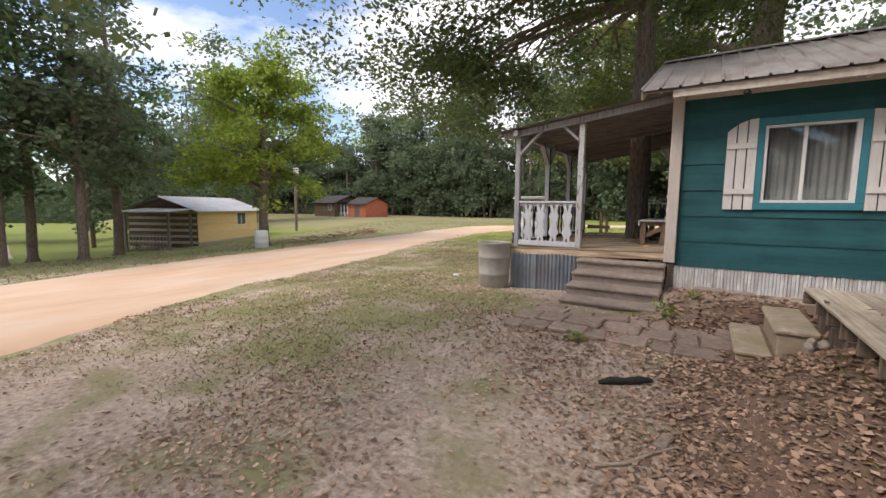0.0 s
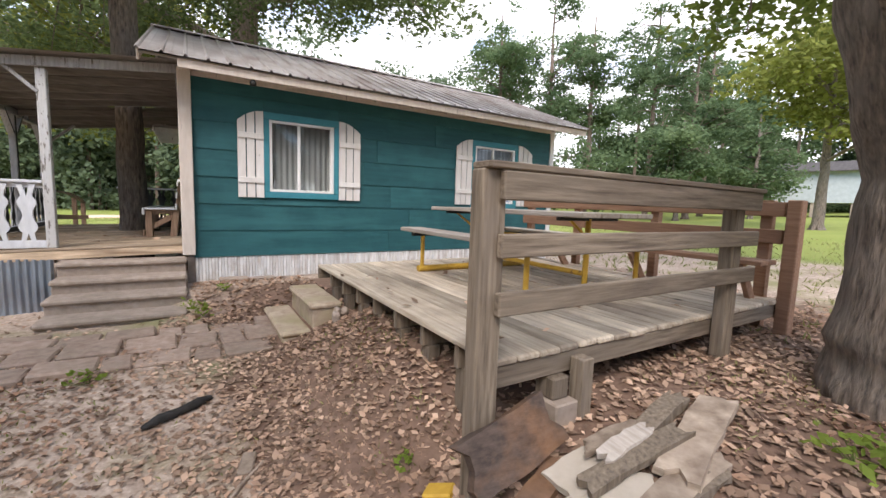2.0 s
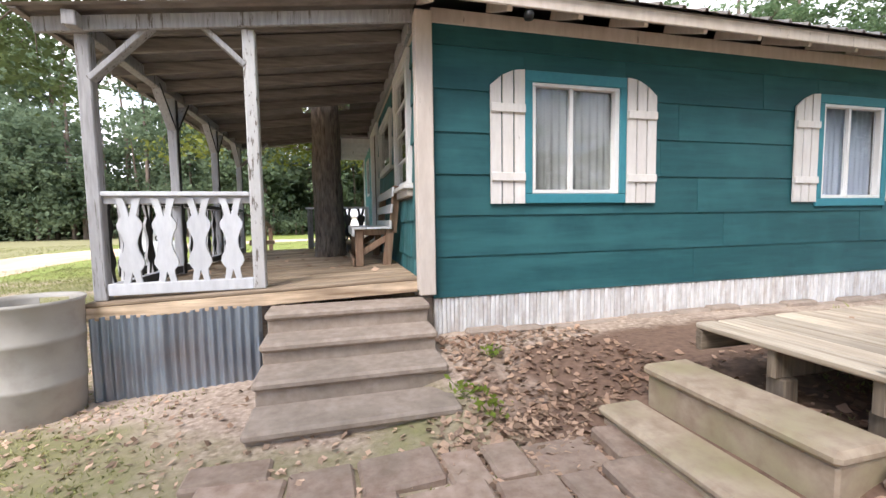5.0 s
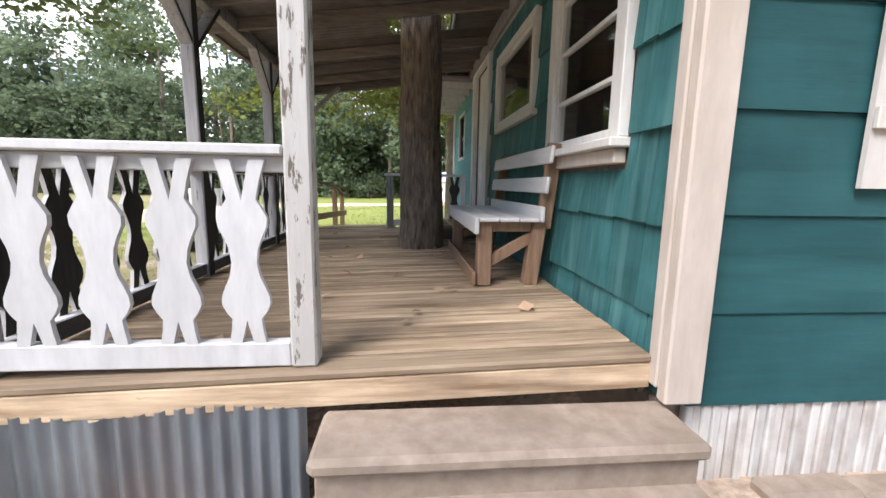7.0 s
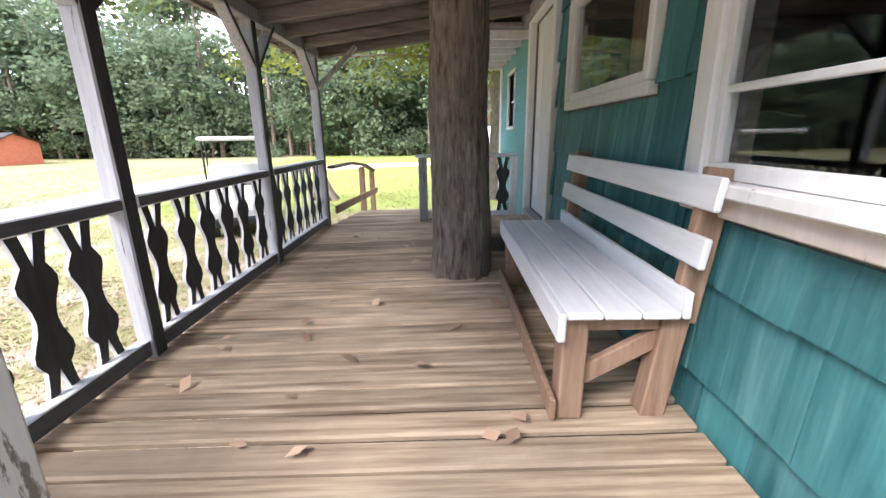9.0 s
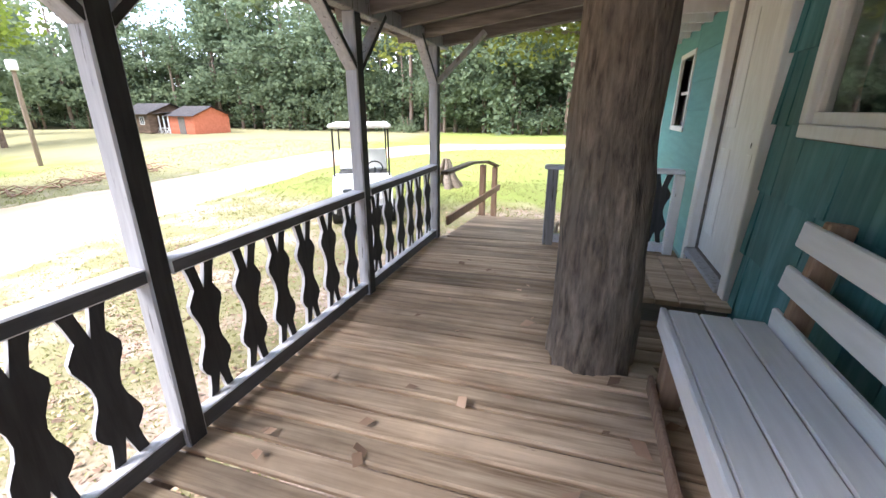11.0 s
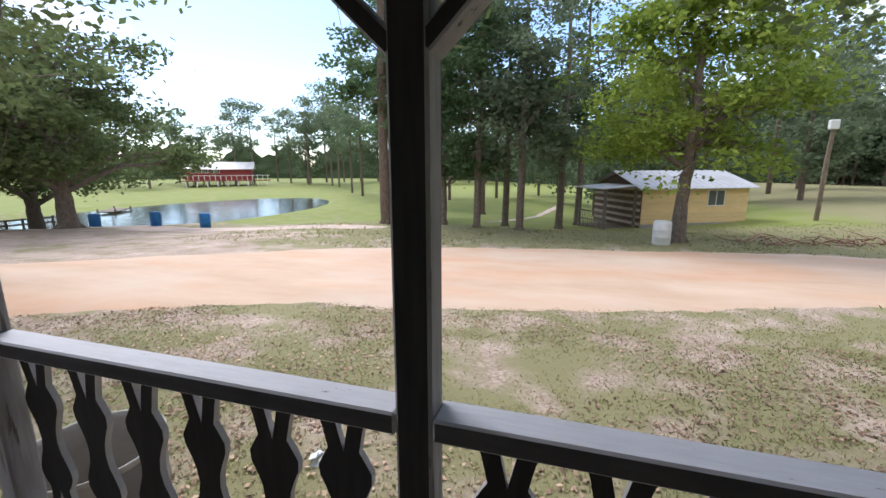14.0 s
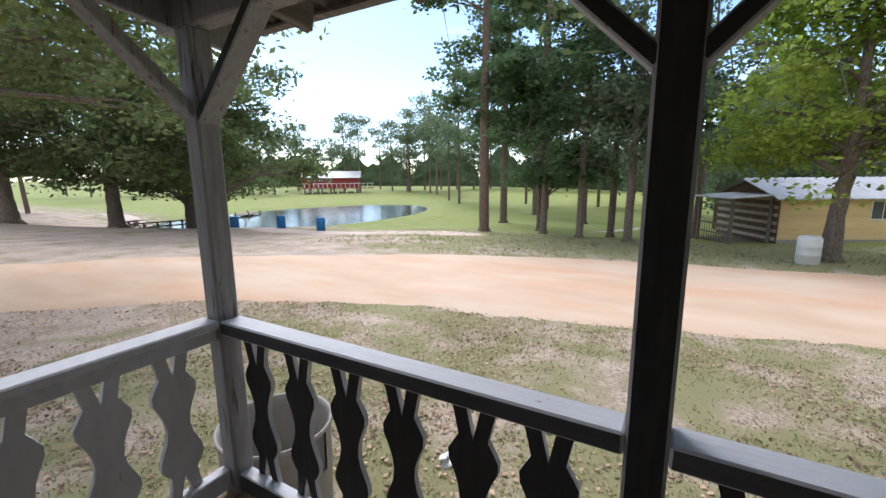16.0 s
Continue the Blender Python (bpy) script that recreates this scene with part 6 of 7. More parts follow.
part("deck", Geo().box((-2, -0.8, 0.12), (2, 0.8, 0.22), 0.01), GREYWOOD, dk)
for x in (-1.8, 1.8):
    for y in (-0.7, 0.7):
        part("pile", Geo().cyl((x, y, -0.9), (x, y, 0.45), 0.07), GREYWOOD, dk)
pt = thing("far_picnic_table", (-15.2, -23.5, gz(-15.2, -23.5)), "weathered wooden picnic table beside the pond", "picnic table", rz=20)
part("tabletop", Geo().box((-0.9, -0.38, 0.70), (0.9, 0.38, 0.75), 0.01), TABLEWOOD, pt)
for s in (-1, 1):
    part("seat", Geo().box((-0.9, s * 0.75 - 0.13, 0.42), (0.9, s * 0.75 + 0.13, 0.46), 0.01), TABLEWOOD, pt)
    part("leg_frame", Geo().beam((s * 0.6, -0.6, 0.0), (s * 0.6, 0.2, 0.70), 0.05, 0.09, 0.004).beam((s * 0.6, 0.6, 0.0), (s * 0.6, -0.2, 0.70), 0.05, 0.09, 0.004)
         .box((s * 0.6 - 0.03, -0.85, 0.36), (s * 0.6 + 0.03, 0.85, 0.42), 0.004), TABLEWOOD, pt)
fc = thing("plank_fence", (-16.5, -26.5, 0), "low grey rail fence along the pond track", "fence", rz=0)
for i in range(7):
    x = -1.2 * i
    part("post", Geo().box((x - 0.06, -0.06 - 0.5 * i, gz(-16.5 + x, -26.5 - 0.5 * i) - 0.2), (x + 0.06, 0.06 - 0.5 * i, gz(-16.5 + x, -26.5 - 0.5 * i) + 0.9), 0.006), GREYWOOD, fc)
for zz in (0.4, 0.75):
    part("rail", Geo().beam((0, 0, gz(-16.5, -26.5) + zz), (-7.2, -3.0, gz(-23.7, -29.5) + zz), 0.05, 0.12, 0.006), GREYWOOD, fc)

# ---- trees ----
def leaf_mesh(name, centers, sizes, material, rng, flat=0.5, aspect=0.55):
    """Small pointed leaves as single quads, turned every way."""
    n = len(centers)
    d = rng.randn(n, 3)
    d[:, 2] *= flat
    d /= np.linalg.norm(d, axis=1, keepdims=True) + 1e-9
    e = rng.randn(n, 3)
    e -= d * (e * d).sum(1, keepdims=True)
    e /= np.linalg.norm(e, axis=1, keepdims=True) + 1e-9
    s = sizes[:, None]
    v = np.stack([centers - d * s, centers + e * s * aspect, centers + d * s, centers - e * s * aspect], 1).reshape(-1, 3)
    return quad_mesh(name, v, material)


def quad_mesh(name, v, material):
    n = len(v) // 4
    me = bpy.data.meshes.new(name)
    me.vertices.add(4 * n)
    me.vertices.foreach_set("co", v.astype(np.float32).ravel())
    me.loops.add(4 * n)
    me.loops.foreach_set("vertex_index", np.arange(4 * n, dtype=np.int32))
    me.polygons.add(n)
    me.polygons.foreach_set("loop_start", np.arange(0, 4 * n, 4, dtype=np.int32))
    me.materials.append(material)
    me.update()
    return me


def clumps_in(rng, ells, n, shell=0.4, bough=0.75, per_bough=6):
    """Places for leaf clumps: flat boughs in ellipsoids (x, y, z, rx, ry, rz), denser towards their skin, with gaps between."""
    vol = np.array([e[3] * e[4] * e[5] for e in ells]) ** 0.85
    out = []
    seedv = rng.rand(3) * 50
    while len(out) < n:
        e = ells[rng.choice(len(ells), p=vol / vol.sum())]
        d = rng.randn(3)
        d /= np.linalg.norm(d)
        p = np.array(e[:3]) + d * np.array(e[3:]) * rng.rand() ** shell
        if noise.noise(Vector((p + seedv) * 0.5)) < -0.05:
            continue
        b = bough * (0.5 + rng.rand())
        out += list(p + rng.randn(per_bough, 3) * np.array([b, b, b * 0.38]))
    return np.array(out[:n])


def crown_leaves(rng, clumps, per, cr, size, squash=0.6):
    k = len(clumps)
    c = np.repeat(clumps, per, 0) + rng.randn(k * per, 3) * np.array([cr, cr, cr * squash])
    return c, size * (0.6 + 0.8 * rng.rand(k * per))


def furrowed_trunk(g, pts, radii, seed, n=64):
    """A trunk with bark ridges that run up it and break, and a bulge here and there."""
    zs = [p.z for p in pts]
    verts, faces = [], []
    steps = np.concatenate([np.arange(zs[0], 5.2, 0.045), np.arange(5.2, zs[-1], 0.25)])
    for z in steps:
        cx, cy = np.interp(z, zs, [p.x for p in pts]), np.interp(z, zs, [p.y for p in pts])
        r = np.interp(z, zs, radii)
        for j in range(n):
            a = 2 * math.pi * j / n
            u, v = math.cos(a), math.sin(a)
            ridge = abs(noise.noise(Vector((u * 5.5 * r / 0.22, v * 5.5 * r / 0.22, z * 1.5 + seed)))) * 1.6 - 0.35
            ridge += 0.5 * noise.noise(Vector((u * 13, v * 13, z * 6 + seed)))
            lump = noise.noise(Vector((u * 1.2, v * 1.2, z * 0.8 + seed * 3)))
            k = r + 0.016 * ridge * (r / 0.22) ** 0.5 + 0.02 * lump
            verts.append((cx + u * k, cy + v * k, z))
    for i in range(len(steps) - 1):
        for j in range(n):
            q = (j + 1) % n
            faces.append((i * n + j, i * n + q, (i + 1) * n + q, (i + 1) * n + j))
    g.add(verts, faces, True)


def tree(name, loc, label, trunk, radii, ells, n_clumps, per, cr, size, leaf, bark, limbs=12, seed=1, group="", squash=0.6, limb_r=0.4, flat=0.5, stubs=(), wobble=0.02, furrowed=False, fork=0.0):
    """A tree: tapered trunk with curved limbs out to its leaf clumps. trunk points and ells are relative to loc."""
    rng = np.random.RandomState(seed)
    t = thing(name, loc, label, "tree", group)
    g = Geo()
    pts, rad = [Vector(p) for p in trunk], list(radii)
    fine, fr = [], []
    for i in range(len(pts) - 1):
        for s in range(5):
            u = s / 5
            fine.append(pts[i].lerp(pts[i + 1], u) + Vector((rng.randn(), rng.randn(), 0)) * wobble * (1 if i else 0.3))
            fr.append(rad[i] * (1 - u) + rad[i + 1] * u)
    fine.append(pts[-1])
    fr.append(rad[-1])
    if furrowed:
        furrowed_trunk(g, fine, fr, seed)
    else:
        g.tube(fine, fr, 16, rough=0.10, seed=seed)
    if pts[0].z < 0.5 and not furrowed:
        for k in range(6):
            a = k * 1.05 + rng.rand()
            g.tube([(rad[0] * 1.35 * math.cos(a), rad[0] * 1.35 * math.sin(a), -0.12), (rad[0] * 0.6 * math.cos(a), rad[0] * 0.6 * math.sin(a), 0.25), (rad[0] * 0.2 * math.cos(a), rad[0] * 0.2 * math.sin(a), 0.8)],
                   [rad[0] * 0.34, rad[0] * 0.34, rad[0] * 0.1], 7)
    cl = clumps_in(rng, ells, n_clumps)
    zs = np.array([p.z for p in fine])
    order = rng.permutation(len(cl))[:limbs]
    ends = [Vector(cl[k]) for k in order] + [Vector(s) for s in stubs]
    for k, end in enumerate(ends):
        want = end.z - 0.35 * (Vector((end.x, end.y, 0)) - Vector((fine[-1].x, fine[-1].y, 0))).length
        j = int(np.clip(np.searchsorted(zs, want), len(fine) * 0.3, len(fine) - 1))
        j = max(j, int(np.searchsorted(zs, fork)))
        a = fine[j]
        mid = a.lerp(end, 0.5) + Vector((rng.randn() * 0.3, rng.randn() * 0.3, 0.12 * (end - a).length))
        q = [a, a.lerp(mid, 0.5) + Vector((0, 0, 0.05)), mid, mid.lerp(end, 0.55) + Vector((rng.randn() * 0.15, rng.randn() * 0.15, 0.1)), end]
        r0 = min(fr[j] * 0.75, limb_r * rad[0] * (0.6 + 0.5 * rng.rand()))
        g.tube(q, [r0, r0 * 0.75, r0 * 0.52, r0 * 0.32, r0 * 0.1], 8, caps=False)
        for s in range(3):
            e2 = Vector(cl[np.argmin(((cl - np.array(end) - rng.randn(3) * 1.3) ** 2).sum(1))])
            b = q[2 + (s % 2)]
            if (e2 - b).length < 4.5:
                g.tube([b, b.lerp(e2, 0.5) + Vector((0, 0, 0.15)), e2], [r0 * 0.34, r0 * 0.2, r0 * 0.06], 6, caps=False)
    part("trunk", g, bark, t)
    c, s = crown_leaves(rng, cl, per, cr, size, squash)
    ob = new("crown", leaf_mesh("crown", c, s, leaf, rng, flat))
    ob.parent = t
    return t


tree("oak_tree", (TX, TY, gz(TX, TY)), "large oak whose trunk rises through the porch floor and roof",
     [(0, 0, -0.1), (0.0, 0.0, 0.75), (-0.02, 0.01, 2.0), (-0.035, 0.02, 4.6), (0.08, 0.1, 7.4), (0.4, 0.3, 9.5)], [0.29, 0.225, 0.198, 0.185, 0.15, 0.08],
     [(-0.5, 0.5, 8.8, 5.6, 5.5, 2.6), (-4.4, -0.5, 5.0, 2.2, 2.0, 1.1), (-2.4, -0.9, 5.0, 1.8, 1.6, 0.8), (-3.0, -2.2, 6.4, 2.6, 2.0, 1.2), (1.6, -0.6, 5.6, 1.8, 1.6, 0.8), (3.4, -0.4, 5.7, 1.7, 1.7, 1.0),
      (2.5, 0.0, 7.0, 3.5, 3.0, 1.5), (-6.4, 1.8, 4.4, 1.2, 1.6, 0.7), (-1.0, 4.6, 5.6, 2.6, 2.0, 1.2), (-5.0, -3.5, 7.2, 2.2, 2.2, 1.2), (0.3, -1.6, 6.3, 2.6, 1.6, 1.0), (-6.2, 1.5, 3.6, 1.1, 0.9, 0.6), (-5.6, 1.7, 4.2, 1.7, 1.5, 0.7), (-4.6, 3.4, 4.6, 1.5, 1.4, 0.7)],
     700, 105, 0.30, 0.058, OAKLEAF, BARK, limbs=32, seed=3, fork=5.2, limb_r=0.27, stubs=[(-6.0, 1.5, 3.8), (-5.0, 2.4, 4.4), (-5.5, 1.2, 4.9), (4.5, 1.0, 6.6), (-3.5, -2.0, 6.0)], wobble=0.006, furrowed=True)
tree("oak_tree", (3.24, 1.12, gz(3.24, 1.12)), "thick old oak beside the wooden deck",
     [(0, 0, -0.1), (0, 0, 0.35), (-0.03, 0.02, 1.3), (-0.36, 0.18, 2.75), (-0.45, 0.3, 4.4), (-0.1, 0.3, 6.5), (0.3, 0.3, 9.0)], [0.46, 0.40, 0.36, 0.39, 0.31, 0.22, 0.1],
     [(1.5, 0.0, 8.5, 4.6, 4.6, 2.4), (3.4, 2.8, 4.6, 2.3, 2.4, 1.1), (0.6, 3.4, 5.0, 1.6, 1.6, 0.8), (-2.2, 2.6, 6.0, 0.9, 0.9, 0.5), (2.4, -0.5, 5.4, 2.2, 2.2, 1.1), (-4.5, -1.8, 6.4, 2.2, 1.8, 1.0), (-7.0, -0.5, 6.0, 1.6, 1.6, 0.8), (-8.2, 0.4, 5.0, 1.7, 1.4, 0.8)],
     390, 85, 0.30, 0.066, LITOAKLEAF, BARK, limbs=34, seed=8, limb_r=0.34, stubs=[(2.6, 3.4, 4.5), (1.0, 3.8, 5.0)], furrowed=True)
tree("oak_tree", (-1.5, -7.5, gz(-1.5, -7.5)), "spreading yard oak whose low boughs hang towards the road",
     [(0, 0, -0.1), (0, 0, 1.5), (-0.1, 0.05, 3.5), (-0.3, 0.2, 6.0), (-0.4, 0.2, 9.0)], [0.46, 0.36, 0.32, 0.24, 0.08],
     [(-0.5, 0, 8.2, 4.2, 4.0, 2.2), (-4.6, 2.6, 5.6, 2.6, 2.0, 1.3), (-7.2, 1.4, 5.0, 2.0, 2.0, 1.3), (-4.0, -1.0, 6.2, 2.4, 2.4, 1.4), (-3.5, 7.0, 4.7, 2.2, 2.0, 1.0), (-2.6, 5.0, 5.4, 1.8, 1.8, 0.9)],
     400, 70, 0.34, 0.085, OAKLEAF, BARK, limbs=30, seed=21, fork=2.6, limb_r=0.3, stubs=[(-3.4, 6.6, 4.6), (-5.5, 2.4, 5.4), (-7.0, 1.4, 5.0)])
tree("oak_tree", (0.95, 13.2, gz(0.95, 13.2)), "large oak rising behind the cabin roof",
     [(0, 0, -0.1), (0, 0, 2), (0.05, 0.0, 4.5), (0.2, 0.1, 7.0), (0.6, 0.2, 10)], [0.48, 0.40, 0.36, 0.28, 0.1],
     [(0.5, 0.5, 9.6, 5.2, 4.8, 3.0), (-3.2, -0.2, 7.0, 2.2, 2.2, 1.2), (3.4, -0.8, 7.4, 2.2, 2.0, 1.2)],
     330, 80, 0.38, 0.085, OAKLEAF, BARK, limbs=26, seed=12, fork=4.2, limb_r=0.32)
# The yellow-green leaf colour stands in for light shining through these boughs.
tree("oak_tree", (-5.0, 19.0, gz(-5, 19)), "oak with backlit yellow-green leaves at the field edge",
     [(5.2, -0.4, -0.1), (5.2, -0.4, 2.5), (5.0, -0.5, 5.0), (4.2, -0.8, 7.5)], [0.34, 0.28, 0.22, 0.08],
     [(2.6, -1.4, 4.6, 2.9, 2.2, 1.6), (1.6, -1.6, 3.9, 1.8, 1.4, 0.9), (3.0, -0.5, 7.0, 3.0, 3.0, 2.0)],
     200, 80, 0.32, 0.08, YELLOWLEAF, BARK, limbs=26, seed=17)
tree("maple_tree", (-19.4, 13.1, gz(-19.4, 13.1)), "bright green maple beside the yellow cabin",
     [(0, 0, -0.1), (0.05, 0, 1.5), (0.1, 0.1, 3.5), (0.15, 0.1, 6.0), (0.2, 0.1, 9.0)], [0.30, 0.22, 0.18, 0.13, 0.04],
     [(0, 0, 5.6, 3.4, 3.7, 2.6), (0.2, 0, 8.0, 2.3, 2.4, 1.9), (-0.2, -1.0, 4.0, 2.6, 2.2, 0.8), (0.6, 1.0, 2.5, 0.6, 0.5, 0.5)],
     330, 62, 0.34, 0.105, MAPLELEAF, BARK, limbs=34, seed=5)
for k, (x, y, h, w, lf) in enumerate(((-23.8, 4.3, 12.5, 2.2, PINENEEDLE), (-23.0, 6.7, 13.5, 2.5, FORESTLEAF), (-25.5, 5.6, 11.5, 2.1, FORESTLEAF), (-24.8, 8.6, 13, 2.5, FORESTLEAF), (-27.5, 9.6, 13, 2.6, PINENEEDLE), (-24.5, 2.2, 9.0, 1.9, PINENEEDLE))):
    tree("cedar_tree", (x, y, gz(x, y)), "slender dark evergreen in the clump by the side track",
         [(0, 0, -0.1), (0.1, 0.05, h * 0.3), (0.0, 0.1, h * 0.65), (0.05, 0.05, h * 0.97)], [0.20, 0.16, 0.11, 0.03],
         [(0, 0, h * 0.42, w, w, h * 0.17), (0, 0, h * 0.62, w * 0.85, w * 0.85, h * 0.18), (0, 0, h * 0.83, w * 0.5, w * 0.5, h * 0.17)],
         105, 44, 0.34, 0.13, lf, BARK, limbs=20, seed=30 + k, group="clump of trees by the side track", limb_r=0.3)
for k, (x, y, h, w) in enumerate(((-24.0, -1.2, 19, 3.2), (-26.5, 1.5, 20, 2.8), (-33.0, -3.5, 20, 3.2), (-36.5, 2.0, 21, 3.0), (-43, -4, 21, 3.4), (-47, -9, 20, 3.4))):
    tree("pine_tree", (x, y, gz(x, y)), "tall pine with a bare lower trunk", [(0, 0, -0.1), (0.1, 0, h * 0.35), (0.15, 0.1, h * 0.7), (0.1, 0.1, h * 0.98)], [0.30, 0.24, 0.16, 0.04],
         [(0, 0, h * 0.45, w, w, h * 0.13), (0, 0, h * 0.68, w * 0.95, w * 0.95, h * 0.15), (0, 0, h * 0.90, w * 0.6, w * 0.6, h * 0.10)],
         150, 50, 0.36, 0.155, PINENEEDLE, PINEBARK, limbs=22, seed=50 + k, group="pines by the pond", squash=0.45, limb_r=0.25)
for k, (x, y, h, w) in enumerate(((-17.2, -16.8, 11.5, 6.2), (-14.0, -22.0, 12, 6.5), (-20.5, -25.5, 12, 6.0), (-10.5, -27.0, 12, 6.5))):
    tree("oak_tree", (x, y, gz(x, y)), "broad dark oak on the pond bank", [(0, 0, -0.1), (0.05, 0, 1.5), (0.1, 0.1, 3.5), (0.2, 0.1, 6.5), (0.2, 0.2, h * 0.85)], [0.48, 0.38, 0.32, 0.2, 0.06],
         [(0, 0, h * 0.52, w, w, h * 0.20), (0, 0, h * 0.72, w * 0.8, w * 0.8, h * 0.2), (0, 0, h * 0.33, w * 0.95, w * 0.95, h * 0.09)],
         330, 48, 0.5, 0.15, OAKLEAF, BARK, limbs=30, seed=70 + k, group="oaks on the pond bank")
tree("hardwood_tree", (22.0, 7.2, gz(22, 7.2)), "yellow-green hardwood before the grey house", [(0, 0, -0.1), (0, 0, 2), (0.1, 0, 4), (0.2, 0.1, 7)], [0.22, 0.17, 0.13, 0.05],
     [(0, 0, 5.4, 3.4, 3.6, 1.9), (0, 0.6, 7.4, 2.4, 2.6, 1.5)], 150, 60, 0.40, 0.13, YELLOWLEAF, BARK, limbs=20, seed=90)

for k, (x, y, h, w) in enumerate(((20.5, 27, 16, 2.6), (23.5, 24.5, 17, 2.7), (27, 23.5, 16, 2.5), (33, 22, 18, 3.0), (25, 31, 16, 2.8), (31, 17.5, 13, 2.6), (38, 20, 17, 3.0))):
    tree("pine_tree", (x, y, gz(x, y)), "tall slender pine behind the cabin", [(0, 0, -0.1), (0.1, 0, h * 0.35), (0.15, 0.1, h * 0.7), (0.1, 0.1, h * 0.98)], [0.24, 0.19, 0.13, 0.04],
         [(0, 0, h * 0.52, w, w, h * 0.12), (0, 0, h * 0.72, w * 0.95, w * 0.95, h * 0.13), (0, 0, h * 0.91, w * 0.55, w * 0.55, h * 0.09)],
         130, 48, 0.36, 0.14, FORESTLEAF2, PINEBARK, limbs=22, seed=150 + k, group="pines behind the cabin", squash=0.45, limb_r=0.25)
for k, (x, y, h, w) in enumerate(((28, 16.5, 7.5, 2.6), (34, 14.5, 8.0, 2.8), (23, 20.5, 5.5, 2.2))):
    tree("hardwood_tree", (x, y, gz(x, y)), "leafy young hardwood at the edge of the east wood", [(0, 0, -0.1), (0, 0, h * 0.3), (0.1, 0, h * 0.6), (0.2, 0.1, h * 0.92)], [0.18, 0.14, 0.09, 0.03],
         [(0, 0, h * 0.35, w, w, h * 0.2), (0, 0, h * 0.68, w * 0.8, w * 0.8, h * 0.24)], 120, 50, 0.4, 0.14, FORESTLEAF2, BARK, limbs=18, seed=170 + k, group="hardwoods behind the cabin")

# ---- woods: far trees joined, too many to count ----
def far_variant(kind, seed):
    rng = np.random.RandomState(seed)
    if kind == "pine":
        h, w = 17.0, 2.6
        ells = [(0, 0, h * 0.5, w, w, h * 0.17), (0, 0, h * 0.74, w * 0.85, w * 0.85, h * 0.15), (0, 0, h * 0.92, w * 0.45, w * 0.45, h * 0.08)]
        n, per, size = 90, 26, 0.20
    elif kind == "shrub":
        h, w = 3.6, 2.6
        ells = [(0, 0, h * 0.35, w, w, h * 0.4), (0.5, 0.4, h * 0.65, w * 0.7, w * 0.7, h * 0.35)]
        n, per, size = 42, 18, 0.18
    else:
        h, w = 13.5, 3.0 + 1.2 * rng.rand()
        ells = [(rng.randn() * 0.5, rng.randn() * 0.5, h * 0.30, w * 0.8, w * 0.8, h * 0.14), (rng.randn() * 0.6, rng.randn() * 0.6, h * 0.56, w, w, h * 0.19), (rng.randn() * 0.5, rng.randn() * 0.5, h * 0.82, w * 0.62, w * 0.62, h * 0.17)]
        n, per, size = 110, 26, 0.215
    cl = clumps_in(rng, ells, n, bough=0.9)
    c, s = crown_leaves(rng, cl, per, 0.5, size)
    d = rng.randn(len(c), 3)
    d[:, 2] *= 0.6
    d /= np.linalg.norm(d, axis=1, keepdims=True)
    e = rng.randn(len(c), 3)
    e -= d * (e * d).sum(1, keepdims=True)
    e /= np.linalg.norm(e, axis=1, keepdims=True)
    s = s[:, None]
    v = np.stack([c - d * s, c + e * s * 0.6, c + d * s, c - e * s * 0.6], 1).reshape(-1, 3)
    return v, h


VARIANTS = [far_variant("hard", 1), far_variant("hard", 2), far_variant("pine", 3), far_variant("pine", 4), far_variant("hard", 5), far_variant("shrub", 6), far_variant("shrub", 7)]


def woods(name, places, material, label, seed):
    rng = np.random.RandomState(seed)
    parts, g = [], Geo()
    for x, y, sc, kind in places:
        v, h = VARIANTS[kind]
        a = rng.rand() * 6.28
        m = np.array([[math.cos(a), -math.sin(a), 0], [math.sin(a), math.cos(a), 0], [0, 0, 1]])
        z = gz(x, y)
        parts.append((v * np.array([sc, sc, sc * (0.9 + 0.25 * rng.rand())])) @ m.T + np.array([x, y, z]))
        g.tube([(x, y, z - 0.2), (x + rng.randn() * 0.1, y, z + h * sc * 0.5), (x + rng.randn() * 0.15, y, z + h * sc * 0.9)], [0.20 * sc, 0.15 * sc, 0.04], 7, caps=False)
    ob = tagged(new(name, quad_mesh(name, np.concatenate(parts), material)), label, "woods", kind="stuff")
    tr = part("trunks", g, PINEBARK, ob)
    return ob


